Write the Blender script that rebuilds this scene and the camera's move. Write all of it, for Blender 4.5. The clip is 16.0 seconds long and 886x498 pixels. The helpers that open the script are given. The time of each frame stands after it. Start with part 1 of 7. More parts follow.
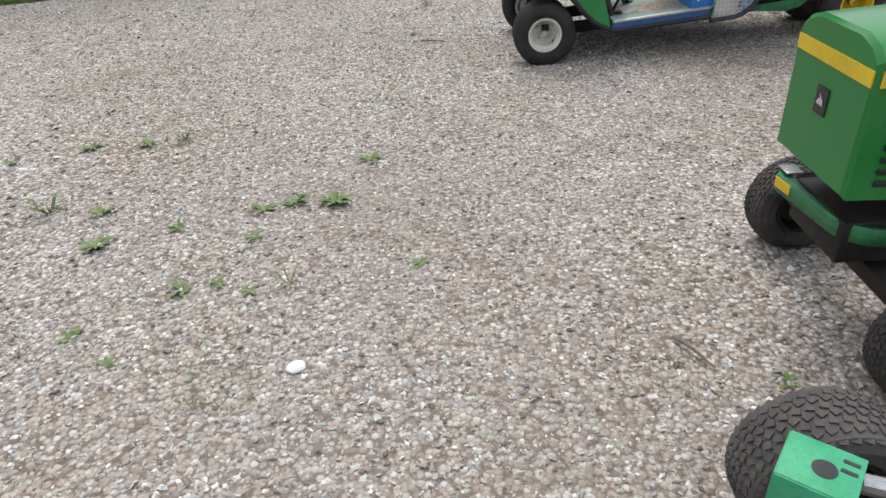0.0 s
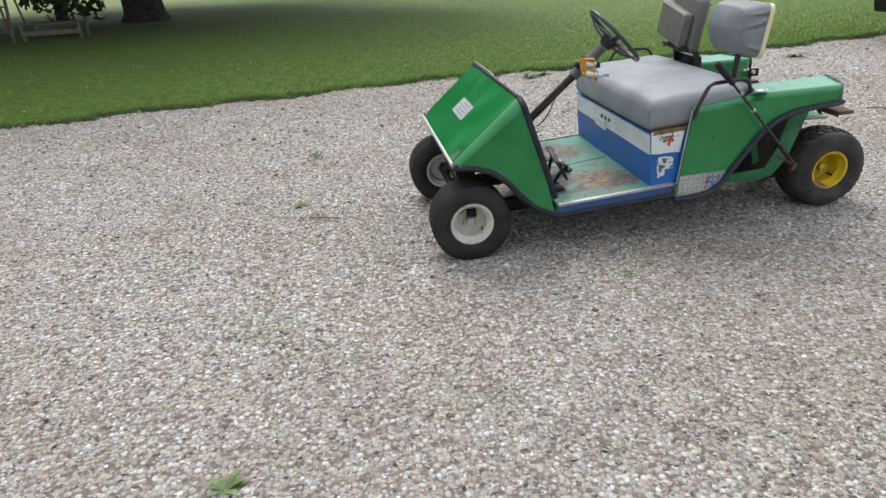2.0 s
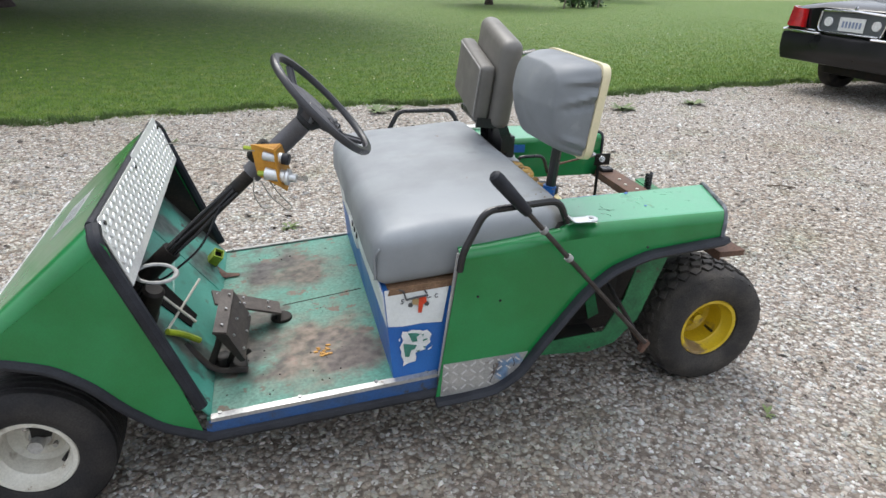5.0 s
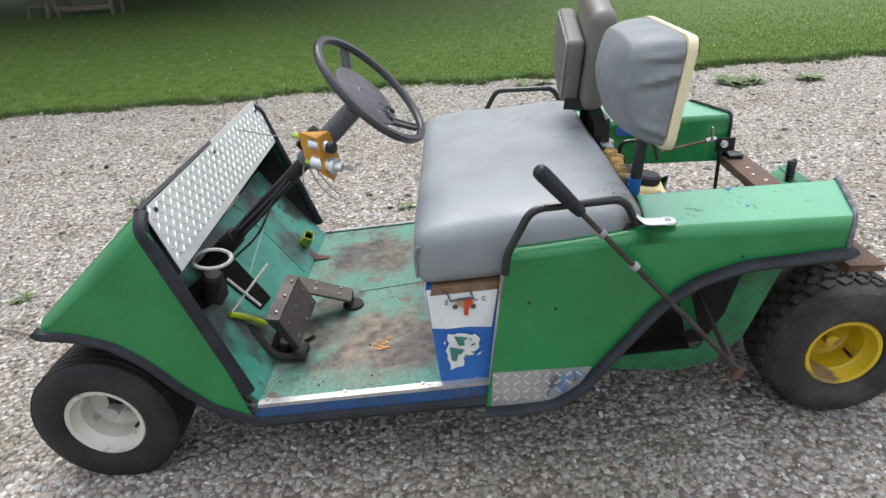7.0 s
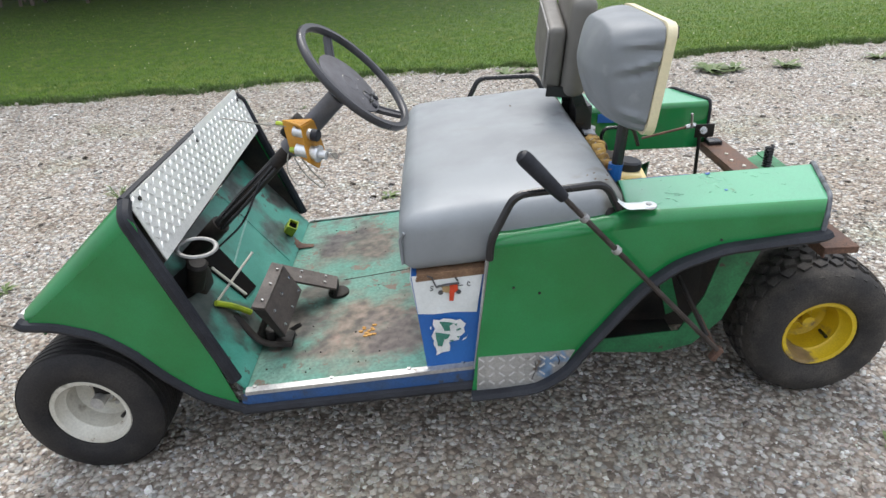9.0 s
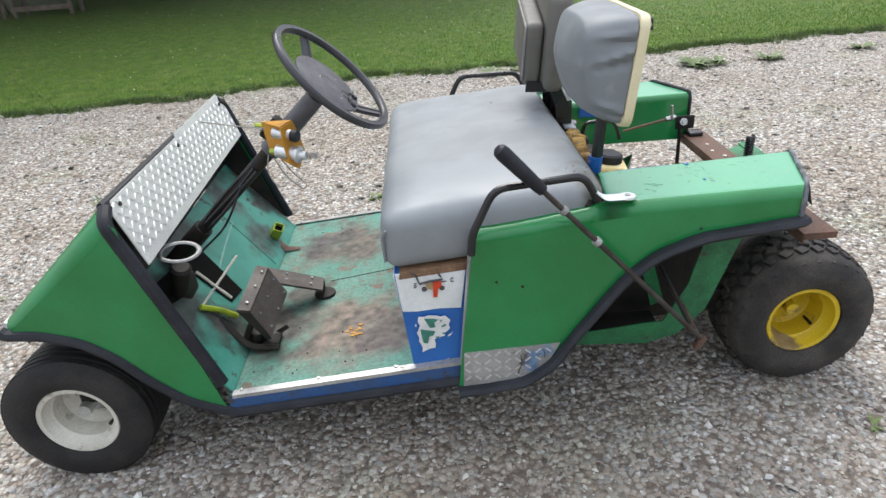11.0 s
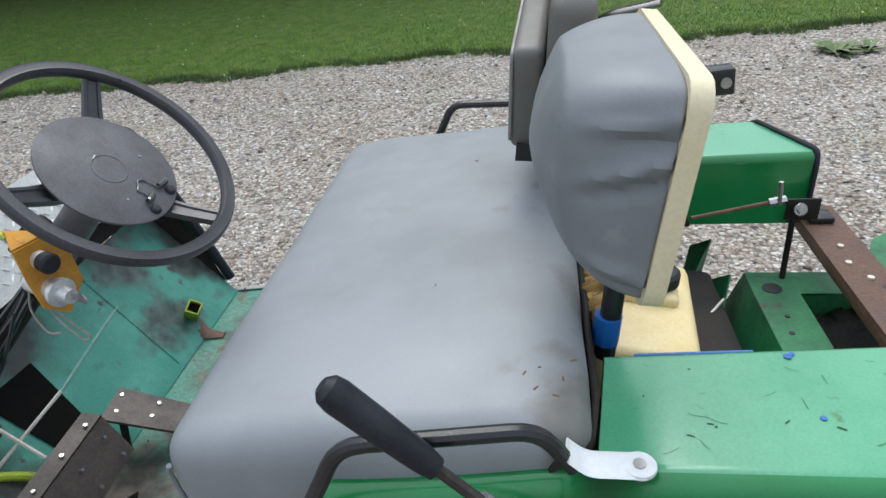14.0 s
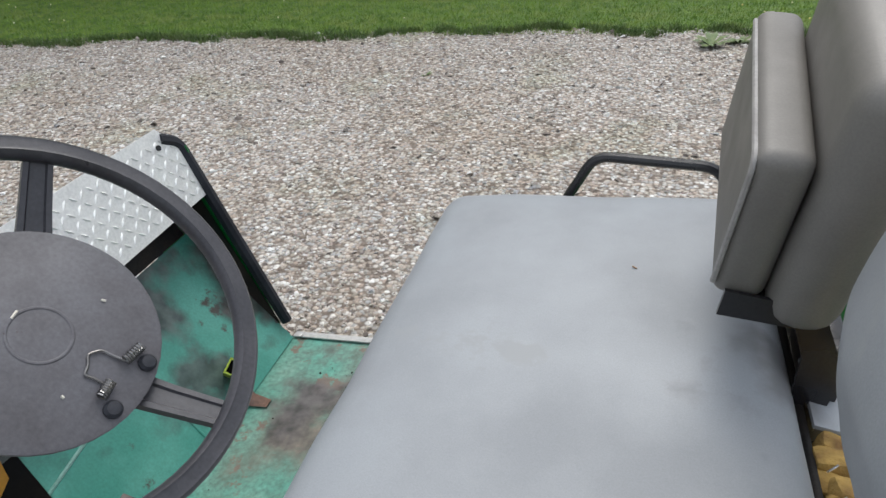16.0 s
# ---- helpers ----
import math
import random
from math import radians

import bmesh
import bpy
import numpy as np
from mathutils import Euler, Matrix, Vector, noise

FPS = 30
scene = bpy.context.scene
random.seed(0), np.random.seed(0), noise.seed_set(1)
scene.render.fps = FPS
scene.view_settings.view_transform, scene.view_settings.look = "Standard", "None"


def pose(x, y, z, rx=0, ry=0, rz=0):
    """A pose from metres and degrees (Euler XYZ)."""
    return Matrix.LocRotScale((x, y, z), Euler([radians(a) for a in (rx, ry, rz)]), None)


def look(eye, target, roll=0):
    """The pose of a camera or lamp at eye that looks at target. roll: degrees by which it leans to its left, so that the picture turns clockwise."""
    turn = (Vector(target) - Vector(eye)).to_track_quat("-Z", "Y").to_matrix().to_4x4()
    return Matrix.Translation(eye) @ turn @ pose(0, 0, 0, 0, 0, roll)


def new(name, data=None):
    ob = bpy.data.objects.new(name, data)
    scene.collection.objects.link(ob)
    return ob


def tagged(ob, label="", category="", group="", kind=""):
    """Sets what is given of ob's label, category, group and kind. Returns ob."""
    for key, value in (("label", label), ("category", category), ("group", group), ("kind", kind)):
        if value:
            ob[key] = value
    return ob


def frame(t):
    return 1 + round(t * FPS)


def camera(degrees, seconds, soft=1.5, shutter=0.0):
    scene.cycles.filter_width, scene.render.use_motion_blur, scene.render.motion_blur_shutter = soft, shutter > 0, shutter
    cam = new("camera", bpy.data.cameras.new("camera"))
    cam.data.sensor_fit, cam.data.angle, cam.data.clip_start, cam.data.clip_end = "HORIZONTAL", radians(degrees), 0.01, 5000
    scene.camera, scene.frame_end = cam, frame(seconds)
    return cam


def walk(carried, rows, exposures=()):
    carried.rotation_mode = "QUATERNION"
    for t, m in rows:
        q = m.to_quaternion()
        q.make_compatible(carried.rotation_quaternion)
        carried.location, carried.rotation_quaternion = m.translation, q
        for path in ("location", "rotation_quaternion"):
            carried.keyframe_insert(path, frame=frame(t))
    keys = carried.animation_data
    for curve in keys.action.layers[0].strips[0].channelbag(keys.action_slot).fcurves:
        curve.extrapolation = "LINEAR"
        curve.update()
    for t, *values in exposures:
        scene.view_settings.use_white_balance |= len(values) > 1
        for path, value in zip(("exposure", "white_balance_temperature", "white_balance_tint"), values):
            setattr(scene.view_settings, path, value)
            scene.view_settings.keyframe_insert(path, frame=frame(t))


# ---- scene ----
cam = camera(68.6, 16.0, soft=1.5)
EXPOSURES = [(0, 0.29, 6420, 10), (2, 0.28, 6340, 9), (3.4, 0.28, 6320, 9), (4.0, 0.36, 6310, 9), (7, 0.46, 6330, 9), (11, 0.54, 6320, 9), (12.5, 0.52, 6200, 8), (13.5, 0.40, 6100, 8), (14.2, 0.14, 6050, 7), (15, 0.12, 6100, 8), (16, 0.22, 6330, 9)]
PATH = [
    (0, (0.104, -0.048, 1.474), (0.046, 1.64, 0.404), -4.4),
    (0.5, (0.124, 0.341, 1.502), (0.22, 2.003, 0.394), -2.2),
    (1, (0.111, 0.735, 1.521), (0.169, 2.373, 0.376), -4.0),
    (1.5, (0.05, 1.12, 1.604), (0.18, 2.86, 0.626), -3.9),
    (2, (0.154, 1.477, 1.623), (0.412, 3.269, 0.774), -2.9),
    (2.5, (0.298, 1.781, 1.564), (0.529, 3.605, 0.777), -2.6),
    (3, (0.585, 2.118, 1.564), (1.052, 3.895, 0.775), -1.3),
    (3.5, (0.904, 2.331, 1.527), (1.44, 4.088, 0.736), -1.2),
    (4, (1.115, 2.646, 1.505), (1.653, 4.387, 0.682), 1.4),
    (4.2, (1.196, 2.76, 1.511), (1.755, 4.499, 0.696), 1.5),
    (6.3, (1.84, 3.205, 1.546), (1.968, 4.994, 0.661), 0.1),
    (6.5, (1.859, 3.2, 1.538), (1.919, 4.988, 0.645), -0.9),
    (7, (1.879, 3.192, 1.528), (1.831, 4.978, 0.63), -2.9),
    (7.5, (1.883, 3.183, 1.524), (1.829, 4.965, 0.617), -3.1),
    (8, (1.88, 3.171, 1.526), (1.855, 4.947, 0.606), -3.4),
    (8.5, (1.874, 3.174, 1.527), (1.873, 4.946, 0.598), -2.6),
    (11, (1.905, 3.16, 1.514), (1.926, 4.934, 0.591), -4.1),
    (11.5, (1.98, 3.171, 1.495), (1.991, 4.921, 0.527), -4.4),
    (12, (2.104, 3.346, 1.469), (2.145, 5.07, 0.457), -6.1),
    (12.5, (2.228, 3.588, 1.497), (2.317, 5.331, 0.518), -2.6),
    (13, (2.346, 3.754, 1.48), (2.22, 5.492, 0.499), -2.0),
    (13.5, (2.331, 3.926, 1.46), (2.029, 5.61, 0.424), -6.2),
    (14, (2.291, 4.127, 1.461), (1.999, 5.833, 0.46), -5.6),
    (14.5, (2.307, 4.249, 1.451), (1.986, 5.899, 0.368), -5.4),
    (15, (2.197, 4.379, 1.452), (1.845, 5.965, 0.287), -8.4),
    (15.5, (2.139, 4.509, 1.477), (1.848, 6.159, 0.383), -6.2),
    (16, (2.124, 4.66, 1.47), (1.603, 6.25, 0.375), -3.7),
]
walk(cam, [(t, look(eye, target, roll)) for t, eye, target, roll in PATH], EXPOSURES)

# ---- light ----
world = bpy.data.worlds.new("sky")
scene.world = world
world.use_nodes = True
wn = world.node_tree
sky = wn.nodes.new("ShaderNodeTexSky")
sky.sky_type, sky.sun_disc = "NISHITA", False
sky.sun_elevation, sky.sun_rotation = radians(58), radians(-8)
sky.air_density, sky.dust_density, sky.ozone_density = 1.0, 8.0, 1.0
cloud = wn.nodes.new("ShaderNodeMix")
cloud.data_type = "RGBA"
cloud.inputs[0].default_value = 0.75
dome = wn.nodes.new("ShaderNodeTexCoord")
height = wn.nodes.new("ShaderNodeSeparateXYZ")
wn.links.new(dome.outputs["Generated"], height.inputs[0])
veil = wn.nodes.new("ShaderNodeValToRGB")
veil.color_ramp.elements[0].position, veil.color_ramp.elements[0].color = 0.0, (0.36, 0.375, 0.40, 1)
veil.color_ramp.elements[1].position, veil.color_ramp.elements[1].color = 1.0, (1.0, 1.03, 1.08, 1)
wn.links.new(height.outputs[2], veil.inputs[0])
bright = wn.nodes.new("ShaderNodeMix")
bright.data_type, bright.blend_type = "RGBA", "MULTIPLY"
bright.inputs[0].default_value, bright.inputs[7].default_value = 1.0, (10.6, 10.7, 11.0, 1)
wn.links.new(veil.outputs[0], bright.inputs[6])
wn.links.new(bright.outputs[2], cloud.inputs[7])
wn.links.new(sky.outputs[0], cloud.inputs[6])
wn.links.new(cloud.outputs[2], wn.nodes["Background"].inputs[0])
wn.nodes["Background"].inputs[1].default_value = 0.141
sun = new("sun", bpy.data.lights.new("sun", "SUN"))
sun.data.energy, sun.data.angle, sun.data.color = 1.6, radians(34), (1.0, 0.965, 0.91)
sun.matrix_world = look((0, 0, 20), (1.2, -9.0, 5.5))


# ---- materials ----
def surf(name, base, second=None, rough=0.5, metal=0.0, scale=6.0, lo=0.4, hi=0.65, grain=150.0, grain_amount=0.15,
         bump=0.1, spot=None, spot_scale=20.0, spot_at=0.68, coat=0.0, rough_var=0.12, bump_dist=0.002, spec=0.5):
    """A surface with a broad change of colour, fine grain, optional spots of wear, and relief."""
    m = bpy.data.materials.new(name)
    m.use_nodes = True
    nt = m.node_tree
    b = nt.nodes["Principled BSDF"]
    tc = nt.nodes.new("ShaderNodeTexCoord")

    def noise_at(sc, detail=4.0, rg=0.55):
        n = nt.nodes.new("ShaderNodeTexNoise")
        n.inputs["Scale"].default_value, n.inputs["Detail"].default_value, n.inputs["Roughness"].default_value = sc, detail, rg
        nt.links.new(tc.outputs["Object"], n.inputs["Vector"])
        return n

    def ranged(src, a, z, to0=0.0, to1=1.0):
        r = nt.nodes.new("ShaderNodeMapRange")
        for k, v in zip((1, 2, 3, 4), (a, z, to0, to1)):
            r.inputs[k].default_value = v
        nt.links.new(src, r.inputs[0])
        return r.outputs[0]

    def mix(fac, a, c, kind="MIX"):
        x = nt.nodes.new("ShaderNodeMix")
        x.data_type, x.blend_type = "RGBA", kind
        if isinstance(fac, float):
            x.inputs[0].default_value = fac
        else:
            nt.links.new(fac, x.inputs[0])
        for k, v in ((6, a), (7, c)):
            if isinstance(v, tuple):
                x.inputs[k].default_value = (*v, 1)
            else:
                nt.links.new(v, x.inputs[k])
        return x.outputs[2]

    second = second or tuple(0.75 * v for v in base)
    broad = noise_at(scale)
    col = mix(ranged(broad.outputs[0], lo, hi), tuple(base), tuple(second))
    fine = noise_at(grain, 3.0)
    g = ranged(fine.outputs[0], 0.3, 0.7, 1 - grain_amount, 1 + grain_amount)
    gc = nt.nodes.new("ShaderNodeCombineColor")
    for k in range(3):
        nt.links.new(g, gc.inputs[k])
    col = mix(1.0, col, gc.outputs[0], "MULTIPLY")
    if spot:
        sp = noise_at(spot_scale, 6.0, 0.65)
        f = ranged(sp.outputs[0], spot_at, spot_at + 0.05)
        col = mix(f, col, tuple(spot))
    nt.links.new(col, b.inputs["Base Color"])
    nt.links.new(ranged(broad.outputs[0], 0.3, 0.7, max(0.03, rough - rough_var), min(1, rough + rough_var)), b.inputs["Roughness"])
    b.inputs["Metallic"].default_value = metal
    b.inputs["Coat Weight"].default_value = coat
    b.inputs["Coat Roughness"].default_value = 0.14
    b.inputs["Coat IOR"].default_value = 1.5
    b.inputs["Specular IOR Level"].default_value = spec
    if bump:
        bp = nt.nodes.new("ShaderNodeBump")
        bp.inputs["Strength"].default_value, bp.inputs["Distance"].default_value = bump, bump_dist
        nt.links.new(fine.outputs[0], bp.inputs["Height"])
        nt.links.new(bp.outputs[0], b.inputs["Normal"])
    return m


GREEN = surf("green_paint", (0.006, 0.158, 0.034), (0.011, 0.195, 0.052), spec=0.3, rough=0.40, scale=5, grain=300, grain_amount=0.08, bump=0.05,
             spot=(0.05, 0.075, 0.05), spot_scale=24, spot_at=0.70, coat=0.75)
GREEN2 = surf("tractor_green", (0.011, 0.15, 0.028), (0.016, 0.17, 0.034), spec=0.15, rough=0.4, scale=4, grain=200, grain_amount=0.1, bump=0.04,
              spot=(0.05, 0.04, 0.02), spot_scale=30, spot_at=0.72, coat=0.6)
OLDGREEN = surf("worn_green_steel", (0.02, 0.17, 0.06), (0.012, 0.09, 0.035), rough=0.5, scale=9, grain=120, grain_amount=0.2, bump=0.2,
                spot=(0.05, 0.03, 0.02), spot_scale=16, spot_at=0.62)
TEAL = surf("teal_paint", (0.045, 0.225, 0.17), (0.085, 0.30, 0.235), rough=0.5, scale=6, grain=180, grain_amount=0.12, bump=0.1,
            spot=(0.06, 0.05, 0.04), spot_scale=10, spot_at=0.615)
BLUE = surf("blue_paint", (0.015, 0.10, 0.36), (0.02, 0.13, 0.42), rough=0.4, scale=6, grain=200, grain_amount=0.1, bump=0.05,
            spot=(0.03, 0.05, 0.10), spot_scale=25, spot_at=0.7)
DIRTYBLUE = surf("dirty_blue_paint", (0.020, 0.080, 0.235), (0.035, 0.070, 0.150), rough=0.5, scale=9, grain=150, grain_amount=0.15, bump=0.1,
                 spot=(0.045, 0.045, 0.05), spot_scale=16, spot_at=0.60)
WHITE = surf("white_paint", (0.72, 0.74, 0.74), (0.62, 0.64, 0.63), rough=0.4, scale=8, grain=150, grain_amount=0.05, bump=0.05,
             spot=(0.3, 0.27, 0.22), spot_scale=22, spot_at=0.7)
VINYL = surf("grey_vinyl", (0.246, 0.263, 0.279), (0.208, 0.220, 0.232), rough=0.54, scale=4, grain=500, grain_amount=0.06, bump=0.18, bump_dist=0.0008,
             spot=(0.222, 0.234, 0.242), spot_scale=5, spot_at=0.64)
TANVINYL = surf("taupe_vinyl", (0.156, 0.147, 0.132), (0.130, 0.122, 0.110), rough=0.5, scale=6, grain=400, grain_amount=0.08, bump=0.2, bump_dist=0.0008)
CREAM = surf("cream_plastic", (0.68, 0.60, 0.40), (0.62, 0.54, 0.34), rough=0.45, scale=6, grain=200, grain_amount=0.06, bump=0.05)
TANKPLASTIC = surf("yellowed_tank_plastic", (0.76, 0.63, 0.34), (0.70, 0.54, 0.23), rough=0.4, scale=9, grain=150, grain_amount=0.06, bump=0.06,
                   spot=(0.35, 0.2, 0.05), spot_scale=18, spot_at=0.66)
DUSTYRUBBER = surf("dusty_tyre_rubber", (0.062, 0.058, 0.055), (0.095, 0.087, 0.080), rough=0.85, scale=14, grain=200, grain_amount=0.3, bump=0.3, spec=0.2)
BRACKET = surf("faded_green_paint", (0.035, 0.27, 0.13), (0.06, 0.33, 0.18), rough=0.5, scale=9, grain=150, grain_amount=0.12, bump=0.1,
               spot=(0.10, 0.06, 0.03), spot_scale=18, spot_at=0.68, spec=0.3)
RUBBER = surf("tyre_rubber", (0.032, 0.030, 0.029), (0.068, 0.061, 0.054), spec=0.25, rough=0.75, scale=10, grain=200, grain_amount=0.3, bump=0.3)
CARTRUBBER = surf("black_tyre_rubber", (0.019, 0.018, 0.019), (0.036, 0.033, 0.031), spec=0.25, rough=0.7, scale=10, grain=200, grain_amount=0.3, bump=0.3)
TRIM = surf("black_rubber_trim", (0.014, 0.015, 0.020), (0.028, 0.030, 0.037), spec=0.3, rough=0.55, scale=9, grain=200, grain_amount=0.2, bump=0.15)
WORNTRIM = surf("worn_grey_trim", (0.14, 0.15, 0.17), (0.05, 0.055, 0.065), rough=0.6, scale=25, grain=200, grain_amount=0.2, bump=0.15)
BLACK = surf("black_enamel", (0.010, 0.010, 0.012), (0.018, 0.017, 0.018), rough=0.3, scale=9, grain=200, grain_amount=0.2, bump=0.1)
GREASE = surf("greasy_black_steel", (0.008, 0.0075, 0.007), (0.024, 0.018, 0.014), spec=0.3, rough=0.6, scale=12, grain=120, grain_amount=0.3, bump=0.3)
RIMBLACK = surf("worn_black_plastic", (0.026, 0.026, 0.031), (0.042, 0.041, 0.047), spec=0.5, rough=0.38, scale=14, grain=250, grain_amount=0.2, bump=0.1)
WHEELGREY = surf("grey_plastic_cover", (0.096, 0.094, 0.104), (0.074, 0.070, 0.076), rough=0.55, scale=16, grain=250, grain_amount=0.14, bump=0.12,
                 spot=(0.05, 0.032, 0.026), spot_scale=26, spot_at=0.66)
# Near-black that paints the darkness inside slots and the socket; nothing is cut.
HOLEDARK = surf("painted_hole_dark", (0.004, 0.004, 0.004), (0.007, 0.006, 0.005), rough=0.9, scale=12, grain=100, grain_amount=0.2, bump=0.0, spec=0.1)
PLATE = surf("chequer_aluminium", (0.80, 0.80, 0.775), (0.70, 0.70, 0.68), rough=0.42, metal=0.45, scale=12, grain=160, grain_amount=0.1, bump=0.08,
             spot=(0.45, 0.43, 0.40), spot_scale=30, spot_at=0.66)
PIPING = surf("pale_piping", (0.27, 0.26, 0.245), (0.22, 0.21, 0.20), rough=0.5, scale=20, grain=200, grain_amount=0.1, bump=0.05)
ALU = surf("aluminium", (0.70, 0.71, 0.72), (0.6, 0.6, 0.6), rough=0.46, metal=0.75, scale=9, grain=200, grain_amount=0.12, bump=0.1)
OLDALU = surf("dirty_aluminium", (0.5, 0.5, 0.49), (0.32, 0.32, 0.32), rough=0.45, metal=0.6, scale=7, grain=120, grain_amount=0.15, bump=0.15,
              spot=(0.15, 0.12, 0.09), spot_scale=12, spot_at=0.62)
DULLRING = surf("dull_grey_ring", (0.26, 0.26, 0.255), (0.17, 0.17, 0.165), rough=0.5, metal=0.4, scale=14, grain=150, grain_amount=0.15, bump=0.1)
STEEL = surf("zinc_steel", (0.5, 0.5, 0.5), (0.38, 0.37, 0.36), rough=0.3, metal=0.9, scale=30, grain=300, grain_amount=0.1, bump=0.05)
DARKSTEEL = surf("dark_steel", (0.22, 0.22, 0.22), (0.15, 0.145, 0.14), rough=0.35, metal=0.85, scale=30, grain=300, grain_amount=0.15, bump=0.05)
LEVER = surf("dark_worn_steel", (0.06, 0.05, 0.045), (0.035, 0.026, 0.022), rough=0.5, metal=0.4, scale=20, grain=150, grain_amount=0.25, bump=0.2)
RUST = surf("brown_rusty_steel", (0.085, 0.045, 0.032), (0.13, 0.07, 0.045), rough=0.7, scale=12, grain=120, grain_amount=0.25, bump=0.35,
            spot=(0.04, 0.025, 0.02), spot_scale=25, spot_at=0.6)
PEDALBROWN = surf("worn_brown_pedal", (0.075, 0.06, 0.05), (0.05, 0.04, 0.035), rough=0.6, scale=12, grain=150, grain_amount=0.25, bump=0.3)
YELLOW = surf("yellow_wheel_paint", (0.62, 0.44, 0.015), (0.52, 0.36, 0.012), rough=0.4, scale=9, grain=200, grain_amount=0.1, bump=0.08,
              spot=(0.12, 0.07, 0.03), spot_scale=22, spot_at=0.66)
ORANGE = surf("ochre_painted_plate", (0.50, 0.24, 0.02), (0.40, 0.18, 0.015), rough=0.45, scale=20, grain=200, grain_amount=0.12, bump=0.1,
              spot=(0.12, 0.06, 0.02), spot_scale=40, spot_at=0.66)
LIME = surf("lime_paint", (0.36, 0.45, 0.03), (0.25, 0.33, 0.03), rough=0.45, scale=20, grain=200, grain_amount=0.15, bump=0.1,
            spot=(0.05, 0.04, 0.02), spot_scale=40, spot_at=0.64)
RIMWHITE = surf("off_white_rim", (0.62, 0.60, 0.53), (0.5, 0.47, 0.40), rough=0.5, scale=9, grain=150, grain_amount=0.1, bump=0.12,
                spot=(0.2, 0.15, 0.10), spot_scale=18, spot_at=0.64)
PLY = surf("plywood_edge", (0.22, 0.13, 0.075), (0.14, 0.08, 0.045), rough=0.7, scale=14, grain=150, grain_amount=0.25, bump=0.3)
BARK = surf("bark", (0.06, 0.045, 0.035), (0.035, 0.027, 0.02), rough=0.9, scale=5, grain=25, grain_amount=0.4, bump=0.9, bump_dist=0.03)
OLDWOOD = surf("weathered_wood", (0.20, 0.165, 0.13), (0.14, 0.11, 0.085), rough=0.85, scale=8, grain=60, grain_amount=0.25, bump=0.4)
LEAF = surf("leaves", (0.035, 0.085, 0.02), (0.055, 0.12, 0.03), rough=0.55, scale=2.5, grain=30, grain_amount=0.35, bump=0.0)
WEED = surf("weed_leaves", (0.085, 0.135, 0.038), (0.14, 0.18, 0.06), rough=0.55, scale=20, grain=100, grain_amount=0.3, bump=0.0)
EDGEGRASS = surf("rank_grass", (0.06, 0.115, 0.022), (0.11, 0.15, 0.04), rough=0.6, scale=9, grain=60, grain_amount=0.35, bump=0.0)
CARBLACK = surf("black_car_paint", (0.008, 0.008, 0.010), (0.012, 0.011, 0.014), rough=0.12, scale=2, grain=50, grain_amount=0.05, bump=0.0, coat=0.3, rough_var=0.03)
CARPLASTIC = surf("black_bumper_plastic", (0.010, 0.010, 0.012), (0.016, 0.015, 0.018), rough=0.35, scale=3, grain=80, grain_amount=0.1, bump=0.03)
CARPANEL = surf("dark_grey_panel", (0.10, 0.11, 0.12), (0.08, 0.085, 0.09), rough=0.4, scale=6, grain=80, grain_amount=0.1, bump=0.03)
CHROME = surf("chrome", (0.75, 0.76, 0.78), (0.7, 0.7, 0.72), rough=0.12, metal=1.0, scale=5, grain=50, grain_amount=0.03, bump=0.0, rough_var=0.03)
REDLENS = surf("red_lamp_lens", (0.45, 0.01, 0.012), (0.35, 0.008, 0.01), rough=0.15, scale=20, grain=150, grain_amount=0.2, bump=0.1, coat=0.6, rough_var=0.04)
PAPER = surf("pale_label", (0.7, 0.71, 0.70), (0.6, 0.6, 0.6), rough=0.45, scale=30, grain=200, grain_amount=0.08, bump=0.03)
INK = surf("dark_ink", (0.05, 0.05, 0.055), (0.08, 0.08, 0.08), rough=0.6, scale=60, grain=200, grain_amount=0.2, bump=0.0)
REDINK = surf("red_ink", (0.55, 0.05, 0.015), (0.45, 0.04, 0.01), rough=0.5, scale=60, grain=200, grain_amount=0.1, bump=0.0)
TANINK = surf("tan_ink", (0.36, 0.25, 0.12), (0.28, 0.19, 0.09), rough=0.5, scale=60, grain=200, grain_amount=0.1, bump=0.0)
PRINTGREEN = surf("faded_green_ink", (0.03, 0.15, 0.11), (0.05, 0.20, 0.15), rough=0.5, scale=60, grain=200, grain_amount=0.15, bump=0.0)
WIRE = surf("pale_wire", (0.30, 0.285, 0.24), (0.2, 0.19, 0.17), rough=0.45, scale=60, grain=200, grain_amount=0.1, bump=0.0)
FOAM = surf("yellow_foam", (0.42, 0.27, 0.07), (0.16, 0.09, 0.03), rough=0.9, scale=30, grain=120, grain_amount=0.3, bump=0.6, bump_dist=0.006)
PETAL = surf("pale_petals", (0.75, 0.75, 0.62), (0.7, 0.6, 0.2), rough=0.6, scale=3, grain=20, grain_amount=0.1, bump=0.0)


